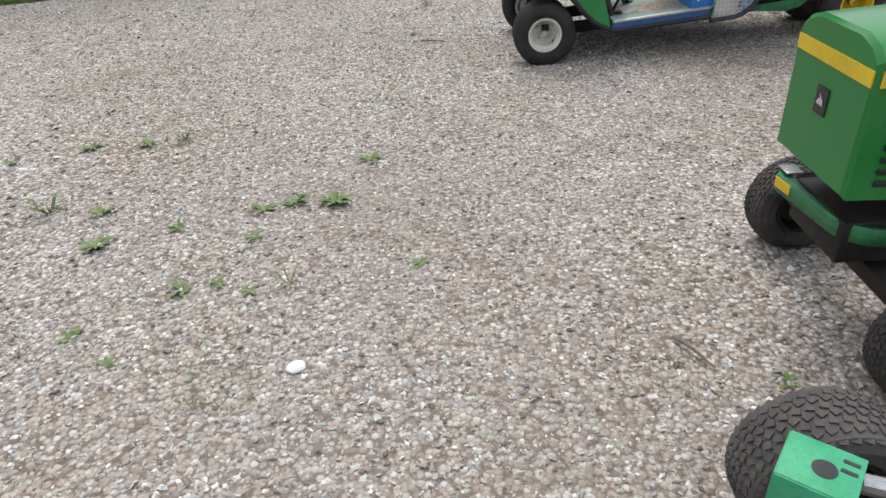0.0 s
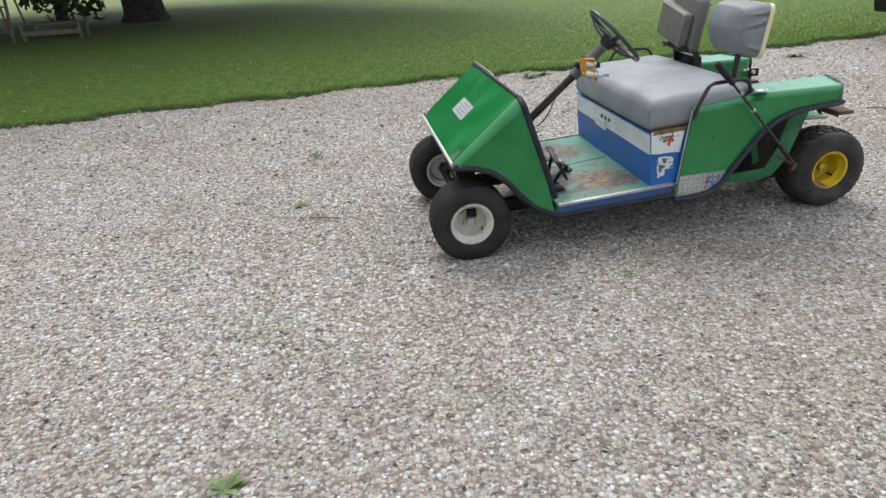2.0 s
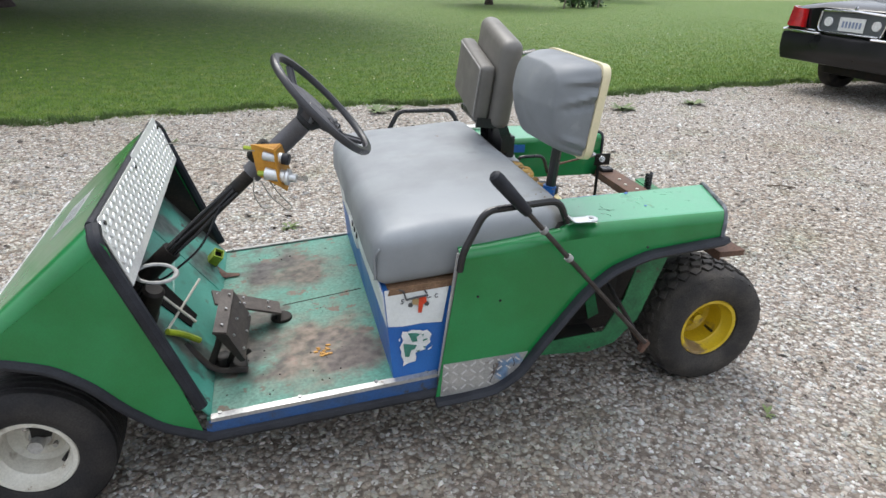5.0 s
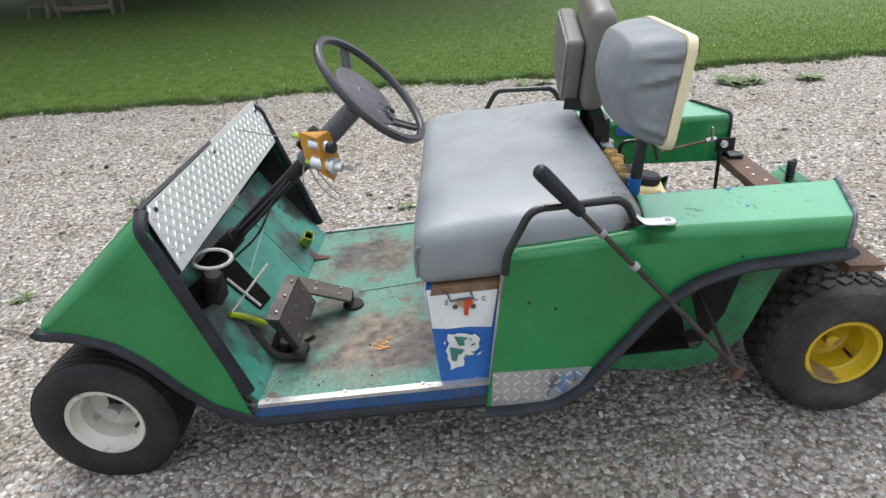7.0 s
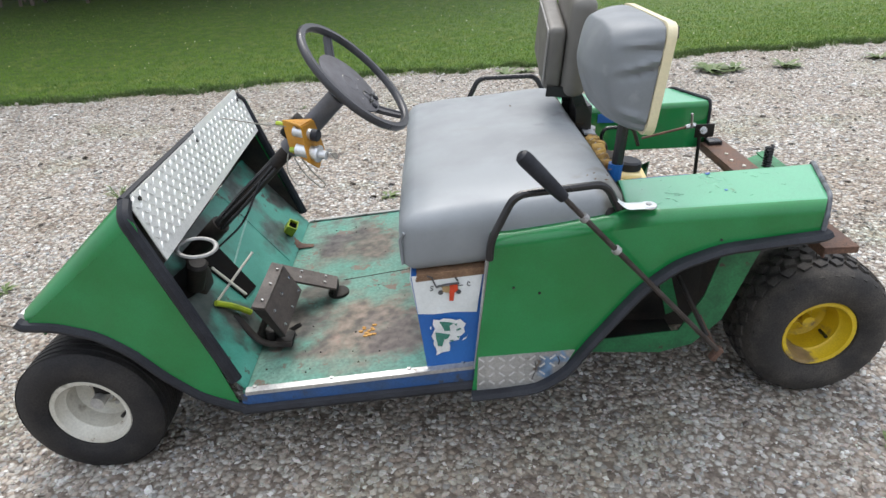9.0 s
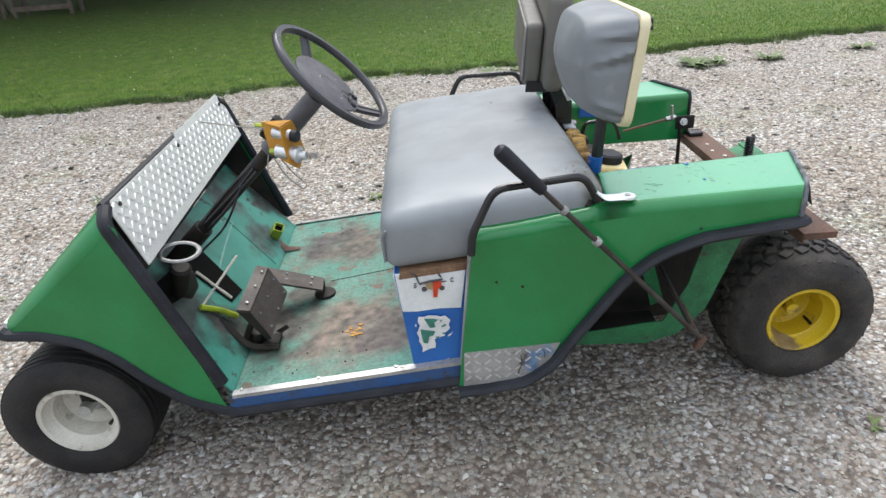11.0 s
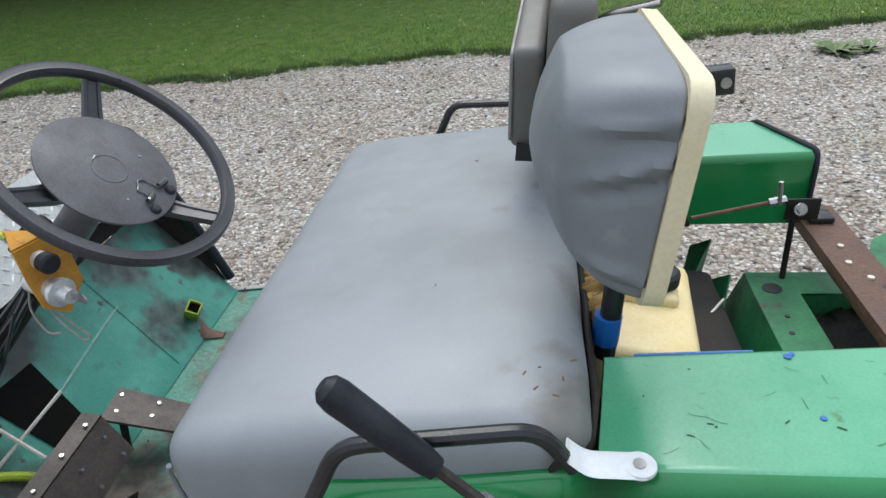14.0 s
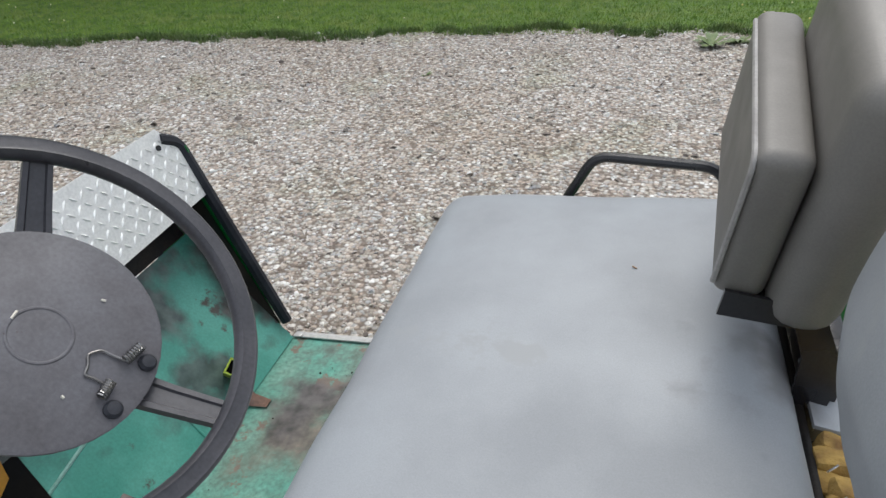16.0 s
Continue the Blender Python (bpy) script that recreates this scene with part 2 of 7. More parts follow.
def gravel_material():
    """Crushed stone: cells of single stones in many tints, dirt in the joints, brown and mossy tracts."""
    m = bpy.data.materials.new("gravel")
    m.use_nodes = True
    nt = m.node_tree
    b = nt.nodes["Principled BSDF"]
    tc = nt.nodes.new("ShaderNodeTexCoord")
    v = nt.nodes.new("ShaderNodeTexVoronoi")
    v.inputs["Scale"].default_value = 50
    nt.links.new(tc.outputs["Object"], v.inputs["Vector"])
    ramp = stone_ramp(nt)
    sep = nt.nodes.new("ShaderNodeSeparateColor")
    nt.links.new(v.outputs["Color"], sep.inputs[0])
    nt.links.new(sep.outputs[0], ramp.inputs[0])
    gap = nt.nodes.new("ShaderNodeMapRange")
    for k, val in zip((1, 2, 3, 4), (0.45, 0.75, 0.0, 0.9)):
        gap.inputs[k].default_value = val
    nt.links.new(v.outputs["Distance"], gap.inputs[0])
    dirt = nt.nodes.new("ShaderNodeMix")
    dirt.data_type = "RGBA"
    dirt.inputs[7].default_value = (0.130, 0.104, 0.083, 1)
    nt.links.new(gap.outputs[0], dirt.inputs[0])
    nt.links.new(ramp.outputs[0], dirt.inputs[6])
    col = tract(nt, tc, dirt.outputs[2])
    # bare brown earth where the cart has stood and turned
    uneven = nt.nodes.new("ShaderNodeTexNoise")
    uneven.inputs["Scale"].default_value, uneven.inputs["Detail"].default_value = 1.5, 8
    nt.links.new(tc.outputs["Object"], uneven.inputs["Vector"])
    grit = nt.nodes.new("ShaderNodeTexNoise")
    grit.inputs["Scale"].default_value, grit.inputs["Detail"].default_value = 160, 6
    nt.links.new(tc.outputs["Object"], grit.inputs["Vector"])
    soil = nt.nodes.new("ShaderNodeValToRGB")
    soil.color_ramp.elements[0].position, soil.color_ramp.elements[0].color = 0.32, (0.065, 0.050, 0.041, 1)
    soil.color_ramp.elements[1].position, soil.color_ramp.elements[1].color = 0.70, (0.29, 0.245, 0.205, 1)
    nt.links.new(grit.outputs[0], soil.inputs[0])
    for middle, size, amount in (((2.4, 3.9, 0.0), (2.4, 1.4, 1.0), 0.38), ((-0.3, 2.6, 0.0), (1.5, 1.2, 1.0), 0.42), ((0.2, 1.0, 0.0), (2.4, 1.0, 1.0), 0.38)):
        place = nt.nodes.new("ShaderNodeMapping")
        place.vector_type = "TEXTURE"
        place.inputs["Location"].default_value, place.inputs["Scale"].default_value = middle, size
        nt.links.new(tc.outputs["Object"], place.inputs[0])
        reach = nt.nodes.new("ShaderNodeVectorMath")
        reach.operation = "LENGTH"
        nt.links.new(place.outputs[0], reach.inputs[0])
        total = nt.nodes.new("ShaderNodeMath")
        total.operation = "ADD"
        nt.links.new(reach.outputs["Value"], total.inputs[0])
        nt.links.new(uneven.outputs[0], total.inputs[1])
        worn = nt.nodes.new("ShaderNodeMapRange")
        for k, val in zip((1, 2, 3, 4), (0.7, 1.7, amount, 0.0)):
            worn.inputs[k].default_value = val
        nt.links.new(total.outputs[0], worn.inputs[0])
        earth = nt.nodes.new("ShaderNodeMix")
        earth.data_type = "RGBA"
        nt.links.new(worn.outputs[0], earth.inputs[0])
        nt.links.new(col, earth.inputs[6])
        nt.links.new(soil.outputs[0], earth.inputs[7])
        col = earth.outputs[2]
    nt.links.new(col, b.inputs["Base Color"])
    b.inputs["Roughness"].default_value = 0.85
    bp = nt.nodes.new("ShaderNodeBump")
    bp.invert = True
    bp.inputs["Strength"].default_value, bp.inputs["Distance"].default_value = 0.9, 0.012
    nt.links.new(v.outputs["Distance"], bp.inputs["Height"])
    nt.links.new(bp.outputs[0], b.inputs["Normal"])
    return m


def stone_ramp(nt):
    ramp = nt.nodes.new("ShaderNodeValToRGB")
    tints = [(0.0, (0.105, 0.085, 0.072)), (0.10, (0.180, 0.145, 0.120)), (0.22, (0.300, 0.278, 0.240)), (0.36, (0.350, 0.285, 0.235)), (0.50, (0.405, 0.380, 0.330)),
             (0.62, (0.290, 0.297, 0.298)), (0.73, (0.455, 0.440, 0.395)), (0.83, (0.425, 0.365, 0.305)), (0.92, (0.56, 0.55, 0.52)), (1.0, (0.66, 0.66, 0.635))]
    els = ramp.color_ramp.elements
    while len(els) < len(tints):
        els.new(0.5)
    for e, (p, c) in zip(els, tints):
        e.position, e.color = p, (*c, 1)
    return ramp


def tract(nt, tc, src):
    """Broad brownish and mossy tracts of the drive over a colour."""
    out = src
    for sc, lo, hi, tint, amount in ((0.7, 0.46, 0.68, (0.84, 0.785, 0.71), 0.7), (1.6, 0.55, 0.75, (0.72, 0.80, 0.60), 0.6), (4.0, 0.52, 0.75, (0.76, 0.72, 0.67), 0.7), (13.0, 0.54, 0.72, (0.66, 0.61, 0.55), 0.7)):
        n = nt.nodes.new("ShaderNodeTexNoise")
        n.inputs["Scale"].default_value, n.inputs["Detail"].default_value = sc, 5
        nt.links.new(tc.outputs["Object"], n.inputs["Vector"])
        r = nt.nodes.new("ShaderNodeMapRange")
        for k, val in zip((1, 2, 3, 4), (lo, hi, 0.0, amount)):
            r.inputs[k].default_value = val
        nt.links.new(n.outputs[0], r.inputs[0])
        x = nt.nodes.new("ShaderNodeMix")
        x.data_type, x.blend_type = "RGBA", "MULTIPLY"
        x.inputs[7].default_value = (*tint, 1)
        nt.links.new(r.outputs[0], x.inputs[0])
        nt.links.new(out, x.inputs[6])
        out = x.outputs[2]
    return out


def stone_material():
    m = bpy.data.materials.new("loose_stone")
    m.use_nodes = True
    nt = m.node_tree
    b = nt.nodes["Principled BSDF"]
    tc = nt.nodes.new("ShaderNodeTexCoord")
    geo = nt.nodes.new("ShaderNodeNewGeometry")
    ramp = stone_ramp(nt)
    nt.links.new(geo.outputs["Random Per Island"], ramp.inputs[0])
    n = nt.nodes.new("ShaderNodeTexNoise")
    n.inputs["Scale"].default_value, n.inputs["Detail"].default_value = 180, 3
    nt.links.new(tc.outputs["Object"], n.inputs["Vector"])
    x = nt.nodes.new("ShaderNodeMix")
    x.data_type, x.blend_type = "RGBA", "OVERLAY"
    x.inputs[0].default_value = 0.35
    nt.links.new(tract(nt, tc, ramp.outputs[0]), x.inputs[6])
    nt.links.new(n.outputs[1], x.inputs[7])
    h = nt.nodes.new("ShaderNodeHueSaturation")
    h.inputs["Saturation"].default_value = 0.8
    nt.links.new(x.outputs[2], h.inputs["Color"])
    nt.links.new(h.outputs[0], b.inputs["Base Color"])
    b.inputs["Roughness"].default_value = 0.75
    return m


def lawn_material(name="lawn", blade=False):
    m = bpy.data.materials.new(name)
    m.use_nodes = True
    nt = m.node_tree
    b = nt.nodes["Principled BSDF"]
    tc = nt.nodes.new("ShaderNodeTexCoord")

    def noisy(sc, a, z):
        n = nt.nodes.new("ShaderNodeTexNoise")
        n.inputs["Scale"].default_value, n.inputs["Detail"].default_value = sc, 6
        nt.links.new(tc.outputs["Object"], n.inputs["Vector"])
        r = nt.nodes.new("ShaderNodeMapRange")
        r.inputs[1].default_value, r.inputs[2].default_value = a, z
        nt.links.new(n.outputs[0], r.inputs[0])
        return r.outputs[0], n

    def mix(f, a, c):
        x = nt.nodes.new("ShaderNodeMix")
        x.data_type = "RGBA"
        nt.links.new(f, x.inputs[0])
        for k, val in ((6, a), (7, c)):
            if isinstance(val, tuple):
                x.inputs[k].default_value = (*val, 1)
            else:
                nt.links.new(val, x.inputs[k])
        return x.outputs[2]

    col = mix(noisy(0.35, 0.35, 0.65)[0], (0.105, 0.182, 0.021), (0.145, 0.220, 0.031))
    col = mix(noisy(2.2, 0.43, 0.62)[0], col, (0.195, 0.222, 0.058))
    col = mix(noisy(7, 0.45, 0.58)[0], col, (0.058, 0.108, 0.014))
    col = mix(noisy(34, 0.52, 0.70)[0], col, (0.20, 0.27, 0.055))
    fine, node = noisy(90, 0.3, 0.75)
    col = mix(fine, (0.07, 0.14, 0.018), col)
    # the hay field behind the lawn is paler
    pos = nt.nodes.new("ShaderNodeSeparateXYZ")
    nt.links.new(tc.outputs["Object"], pos.inputs[0])
    far = nt.nodes.new("ShaderNodeMapRange")
    far.inputs[1].default_value, far.inputs[2].default_value = 29.7, 31.0
    nt.links.new(pos.outputs[1], far.inputs[0])
    col = mix(far.outputs[0], col, mix(noisy(0.2, 0.3, 0.7)[0], (0.18, 0.215, 0.07), (0.14, 0.19, 0.05)))
    if blade:  # light through thin blades is put into their colour, paler than the sward
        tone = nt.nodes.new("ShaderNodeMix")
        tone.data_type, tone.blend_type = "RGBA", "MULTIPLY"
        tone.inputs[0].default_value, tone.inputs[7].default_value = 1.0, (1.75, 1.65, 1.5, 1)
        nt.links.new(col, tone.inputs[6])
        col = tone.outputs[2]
    nt.links.new(col, b.inputs["Base Color"])
    b.inputs["Roughness"].default_value = 0.8
    bp = nt.nodes.new("ShaderNodeBump")
    bp.inputs["Strength"].default_value, bp.inputs["Distance"].default_value = 0.8, 0.03
    nt.links.new(node.outputs[0], bp.inputs["Height"])
    if not blade:
        nt.links.new(bp.outputs[0], b.inputs["Normal"])
    return m


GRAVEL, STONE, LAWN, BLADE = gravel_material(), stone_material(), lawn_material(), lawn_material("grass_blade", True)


def stained(m, patches, pale=1.6, dark=0.5):
    """Paint m with worn and greasy patches: ((x, y, z), size, tint), flecked from pale to dark."""
    nt = m.node_tree
    b = nt.nodes["Principled BSDF"]
    src = b.inputs["Base Color"].links[0].from_socket
    tc = nt.nodes.new("ShaderNodeTexCoord")
    n = nt.nodes.new("ShaderNodeTexNoise")
    n.inputs["Scale"].default_value, n.inputs["Detail"].default_value = 9, 8
    nt.links.new(tc.outputs["Object"], n.inputs["Vector"])
    fleck = nt.nodes.new("ShaderNodeTexNoise")
    fleck.inputs["Scale"].default_value, fleck.inputs["Detail"].default_value = 28, 9
    nt.links.new(tc.outputs["Object"], fleck.inputs["Vector"])
    blot = nt.nodes.new("ShaderNodeMapRange")
    blot.inputs[1].default_value, blot.inputs[2].default_value = 0.35, 0.65
    nt.links.new(fleck.outputs[0], blot.inputs[0])
    for spot, size, tint in patches:
        d = nt.nodes.new("ShaderNodeVectorMath")
        d.operation = "DISTANCE"
        d.inputs[1].default_value = spot
        nt.links.new(tc.outputs["Object"], d.inputs[0])
        a = nt.nodes.new("ShaderNodeMath")
        a.operation = "MULTIPLY_ADD"
        a.inputs[1].default_value, a.inputs[2].default_value = 0.45, -0.22
        nt.links.new(n.outputs[0], a.inputs[0])
        e = nt.nodes.new("ShaderNodeMath")
        e.operation = "ADD"
        nt.links.new(d.outputs["Value"], e.inputs[0])
        nt.links.new(a.outputs[0], e.inputs[1])
        r = nt.nodes.new("ShaderNodeMapRange")
        for k, val in zip((1, 2, 3, 4), (size * 0.4, size, 0.92, 0.0)):
            r.inputs[k].default_value = val
        nt.links.new(e.outputs[0], r.inputs[0])
        x = nt.nodes.new("ShaderNodeMix")
        x.data_type = "RGBA"
        patch = nt.nodes.new("ShaderNodeMix")
        patch.data_type = "RGBA"
        patch.inputs[6].default_value, patch.inputs[7].default_value = (*(pale * k for k in tint), 1), (*(dark * k for k in tint), 1)
        nt.links.new(blot.outputs[0], patch.inputs[0])
        nt.links.new(patch.outputs[2], x.inputs[7])
        nt.links.new(r.outputs[0], x.inputs[0])
        nt.links.new(src, x.inputs[6])
        src = x.outputs[2]
    nt.links.new(src, b.inputs["Base Color"])
    return m


FLOORTEAL = surf("worn_teal_floor", (0.060, 0.225, 0.170), (0.125, 0.235, 0.185), rough=0.55, scale=7, lo=0.35, hi=0.65, grain=90, grain_amount=0.3, bump=0.2,
             spot=(0.14, 0.10, 0.075), spot_scale=11, spot_at=0.57)
FLOORTEAL = stained(FLOORTEAL, (((1.60, 4.97, 0.31), 0.28, (0.15, 0.105, 0.08)), ((1.52, 5.58, 0.31), 0.27, (0.10, 0.075, 0.06)), ((1.72, 4.9, 0.31), 0.16, (0.075, 0.06, 0.055)),
                                ((1.36, 5.02, 0.29), 0.21, (0.045, 0.042, 0.036)), ((1.42, 5.22, 0.30), 0.12, (0.06, 0.055, 0.045)), ((1.44, 5.66, 0.30), 0.17, (0.055, 0.05, 0.05)), ((1.30, 5.10, 0.29), 0.16, (0.07, 0.06, 0.05))))
TEAL = stained(TEAL, (((1.10, 4.88, 0.50), 0.20, (0.022, 0.02, 0.018)), ((1.24, 4.99, 0.33), 0.13, (0.05, 0.046, 0.04)), ((1.14, 5.86, 0.46), 0.17, (0.045, 0.04, 0.036)), ((1.03, 5.12, 0.58), 0.20, (0.02, 0.018, 0.016)),
                      ((1.06, 5.62, 0.56), 0.16, (0.06, 0.07, 0.065)), ((1.20, 5.57, 0.37), 0.13, (0.045, 0.06, 0.055))))
# Paler green for the fender tops: sky sheen put into the colour, with fading.
SHEENGREEN = surf("faded_sheen_green_paint", (0.070, 0.305, 0.160), (0.105, 0.36, 0.205), spec=0.3, rough=0.38, scale=7, lo=0.3, hi=0.7, grain=250, grain_amount=0.08, bump=0.05,
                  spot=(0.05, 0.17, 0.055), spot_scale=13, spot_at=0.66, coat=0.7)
OLDALU = stained(OLDALU, (((2.165, 4.66, 0.35), 0.055, (0.16, 0.27, 0.44)), ((2.20, 4.66, 0.385), 0.03, (0.2, 0.32, 0.5))), 1.3, 0.7)
VINYL = stained(VINYL, (((2.345, 4.755, 0.86), 0.105, (0.165, 0.158, 0.14)), ((2.345, 5.35, 0.87), 0.10, (0.17, 0.172, 0.178)), ((2.36, 4.98, 0.87), 0.08, (0.18, 0.178, 0.172))), 1.1, 0.88)
# The seat's vinyl made darker: shade on the driver's backrest put into the colour.
SHADEDVINYL = surf("shaded_grey_vinyl", (0.195, 0.209, 0.224), (0.165, 0.176, 0.188), rough=0.54, scale=4, grain=500, grain_amount=0.06, bump=0.18, bump_dist=0.0008,
                spot=(0.21, 0.222, 0.23), spot_scale=5, spot_at=0.60)
PALETEAL = surf("pale_teal_sealant", (0.22, 0.38, 0.33), (0.15, 0.31, 0.26), rough=0.5, scale=20, grain=150, grain_amount=0.15, bump=0.1)


# ---- mesh helpers ----
def thing(name, loc, label, category, group="", kind=""):
    ob = new(name)
    ob.empty_display_size = 0.1
    ob.location = loc
    return tagged(ob, label, category, group, kind)


def finish(name, bm, material, smooth=35):
    me = bpy.data.meshes.new(name)
    bmesh.ops.recalc_face_normals(bm, faces=bm.faces)
    if smooth:
        for f in bm.faces:
            f.smooth = True
        for e in bm.edges:
            if len(e.link_faces) == 2 and e.calc_face_angle(0) > radians(smooth):
                e.smooth = False
    bm.to_mesh(me)
    bm.free()
    me.materials.append(material)
    return me


def part(name, bm, material, parent=None, label="", smooth=35, solid=0.0, even=False):
    """One mesh object under a thing or a part. All meshes are laid out in world metres."""
    ob = new(name, finish(name, bm, material, smooth))
    if parent:
        ob.parent = parent
        ob.matrix_parent_inverse = Matrix.Translation(-parent.location)
    if label:
        ob["label"] = label
    if solid:
        s = ob.modifiers.new("thickness", "SOLIDIFY")
        s.thickness, s.offset = solid, -1
    if even:  # keeps large flat panels flat between rounded edges
        w = ob.modifiers.new("flat_panels", "WEIGHTED_NORMAL")
        w.keep_sharp, w.weight = True, 90
    return ob


def parts(name, bm, material, parent, label="", smooth=35):
    """Each separate piece of bm as a mesh of its own under parent."""
    left = set(bm.faces)
    made = []
    while left:
        seed = left.pop()
        island, stack = [seed], [seed]
        while stack:
            for v in stack.pop().verts:
                for f in v.link_faces:
                    if f in left:
                        left.discard(f)
                        island.append(f)
                        stack.append(f)
        one = bmesh.new()
        at = {}
        for f in island:
            for v in f.verts:
                if v not in at:
                    at[v] = one.verts.new(v.co)
        for f in island:
            one.faces.new([at[v] for v in f.verts])
        made.append(part(name, one, material, parent, label, smooth))
    bm.free()
    return made


def B():
    return bmesh.new()


def box(bm, c, size, r=0.0, seg=2, m=None):
    """A box about c, with edges rounded by r, turned by m about c."""
    out = bmesh.ops.create_cube(bm, size=1.0)
    vs = out["verts"]
    bmesh.ops.scale(bm, vec=size, verts=vs)
    if r:
        es = list({e for v in vs for e in v.link_edges})
        got = bmesh.ops.bevel(bm, geom=es, offset=r, segments=seg, affect="EDGES", profile=0.5)
        vs = list({v for f in got["faces"] for v in f.verts} | {v for v in vs if v.is_valid})
    t = Matrix.Translation(c) @ (m or Matrix())
    bmesh.ops.transform(bm, matrix=t, verts=vs)
    return vs


def prism(bm, pts, y0, y1):
    """A plate with outline pts in x and z, from y0 to y1."""
    a = [bm.verts.new((x, y0, z)) for x, z in pts]
    c = [bm.verts.new((x, y1, z)) for x, z in pts]
    bm.faces.new(a)
    bm.faces.new(c[::-1])
    for i in range(len(pts)):
        j = (i + 1) % len(pts)
        bm.faces.new((a[i], c[i], c[j], a[j]))
    return a + c


def slab(bm, corners, thick):
    """A flat plate: its corners in order, and its thickness against its normal."""
    cs = [Vector(c) for c in corners]
    n = (cs[1] - cs[0]).cross(cs[2] - cs[1]).normalized() * thick
    a = [bm.verts.new(c) for c in cs]
    d = [bm.verts.new(c - n) for c in cs]
    bm.faces.new(a)
    bm.faces.new(d[::-1])
    for i in range(len(cs)):
        j = (i + 1) % len(cs)
        bm.faces.new((a[i], d[i], d[j], a[j]))


def rounded_path(pts, r, seg=4):
    """pts with the inner corners rounded by r."""
    pts = [Vector(p) for p in pts]
    out = [pts[0]]
    for a, p, c in zip(pts, pts[1:], pts[2:]):
        u, w = (a - p), (c - p)
        k = min(r, u.length * 0.45, w.length * 0.45)
        s, e = p + u.normalized() * k, p + w.normalized() * k
        for i in range(seg + 1):
            t = i / seg
            out.append(s * (1 - t) ** 2 + p * 2 * t * (1 - t) + e * t * t)
    return out + [pts[-1]]


def tube(bm, pts, r, seg=8, caps=True, r1=None, flat=1.0):
    """A round bar along pts; r1: its radius at the far end; flat: the ratio of its second thickness."""
    pts = [Vector(p) for p in pts]
    up = Vector((0, 0, 1))
    rings = []
    side = None
    for i, p in enumerate(pts):
        d = (pts[min(i + 1, len(pts) - 1)] - pts[max(i - 1, 0)]).normalized()
        if side is None:
            side = d.cross(up if abs(d.z) < 0.9 else Vector((0, 1, 0))).normalized()
        side = (side - d * side.dot(d)).normalized()
        other = d.cross(side)
        k = r if r1 is None else r + (r1 - r) * i / (len(pts) - 1)
        rings.append([bm.verts.new(p + (side * math.cos(a) + other * math.sin(a) * flat) * k) for a in (2 * math.pi * j / seg for j in range(seg))])
    for a, c in zip(rings, rings[1:]):
        for j in range(seg):
            bm.faces.new((a[j], a[(j + 1) % seg], c[(j + 1) % seg], c[j]))
    if caps:
        bm.faces.new(rings[0][::-1])
        bm.faces.new(rings[-1])


def lathe(bm, centre, axis, profile, seg=32, closed=False):
    """Turn a profile of (along axis, radius) about an axis."""
    c, d = Vector(centre), Vector(axis).normalized()
    s = d.cross(Vector((0, 0, 1)) if abs(d.z) < 0.9 else Vector((1, 0, 0))).normalized()
    o = d.cross(s)
    rings = []
    for h, r in profile:
        if r < 1e-6:
            rings.append([bm.verts.new(c + d * h)])
        else:
            rings.append([bm.verts.new(c + d * h + (s * math.cos(a) + o * math.sin(a)) * r) for a in (2 * math.pi * j / seg for j in range(seg))])
    pairs = list(zip(rings, rings[1:])) + ([(rings[-1], rings[0])] if closed else [])
    for a, e in pairs:
        for j in range(seg):
            k = (j + 1) % seg
            q = [a[j % len(a)], a[k % len(a)], e[k % len(e)], e[j % len(e)]]
            q = [v for i, v in enumerate(q) if v not in q[:i]]
            if len(q) > 2:
                bm.faces.new(q)


def disc(bm, c, axis, r, thick, seg=20):
    lathe(bm, c, axis, [(0, 0), (0, r * 0.97), (thick * 0.2, r), (thick * 0.8, r), (thick, r * 0.97), (thick, 0)], seg)


# ---- the ground ----
def edge_y(x):
    """Where the drive meets the lawn."""
    return 9.84 + 0.115 * x - 0.10 * max(0.0, -1.5 - x) + 0.10 * math.sin(1.3 * x) * math.sin(0.43 * x + 1) + 0.06 * math.sin(5.1 * x + 0.7)


def sheet(name, xs, ys, height, material, label, category):
    bm = B()
    grid = [[bm.verts.new((x, y, height(x, y))) for y in ys] for x in xs]
    for a, c in zip(grid, grid[1:]):
        for j in range(len(ys) - 1):
            bm.faces.new((a[j], c[j], c[j + 1], a[j + 1]))
    return tagged(part(name, bm, material, smooth=180), label, category, kind="structure")


far_steps = [-2000, -600, -200, -80, -40, -20, -10, 0, 10, 20, 40, 80, 200, 600, 2000]
sheet("ground", far_steps, far_steps, lambda x, y: 0.0, LAWN, "mown green lawn running on to a pale hay field", "lawn")

bm = B()
xs = [-40 + 0.25 * i for i in range(321)]
rows = []
for x in xs:
    top = edge_y(x)
    rows.append([bm.verts.new((x, y, 0.006 if k < 11 else 0.0005)) for k, y in enumerate([-8 + (top + 8) * i / 10 for i in range(11)] + [top + 0.06])])
for a, c in zip(rows, rows[1:]):
    for j in range(11):
        bm.faces.new((a[j], c[j], c[j + 1], a[j + 1]))
tagged(part("gravel_drive", bm, GRAVEL, smooth=180), "drive of pale crushed limestone gravel with sparse weeds", "drive", kind="structure")


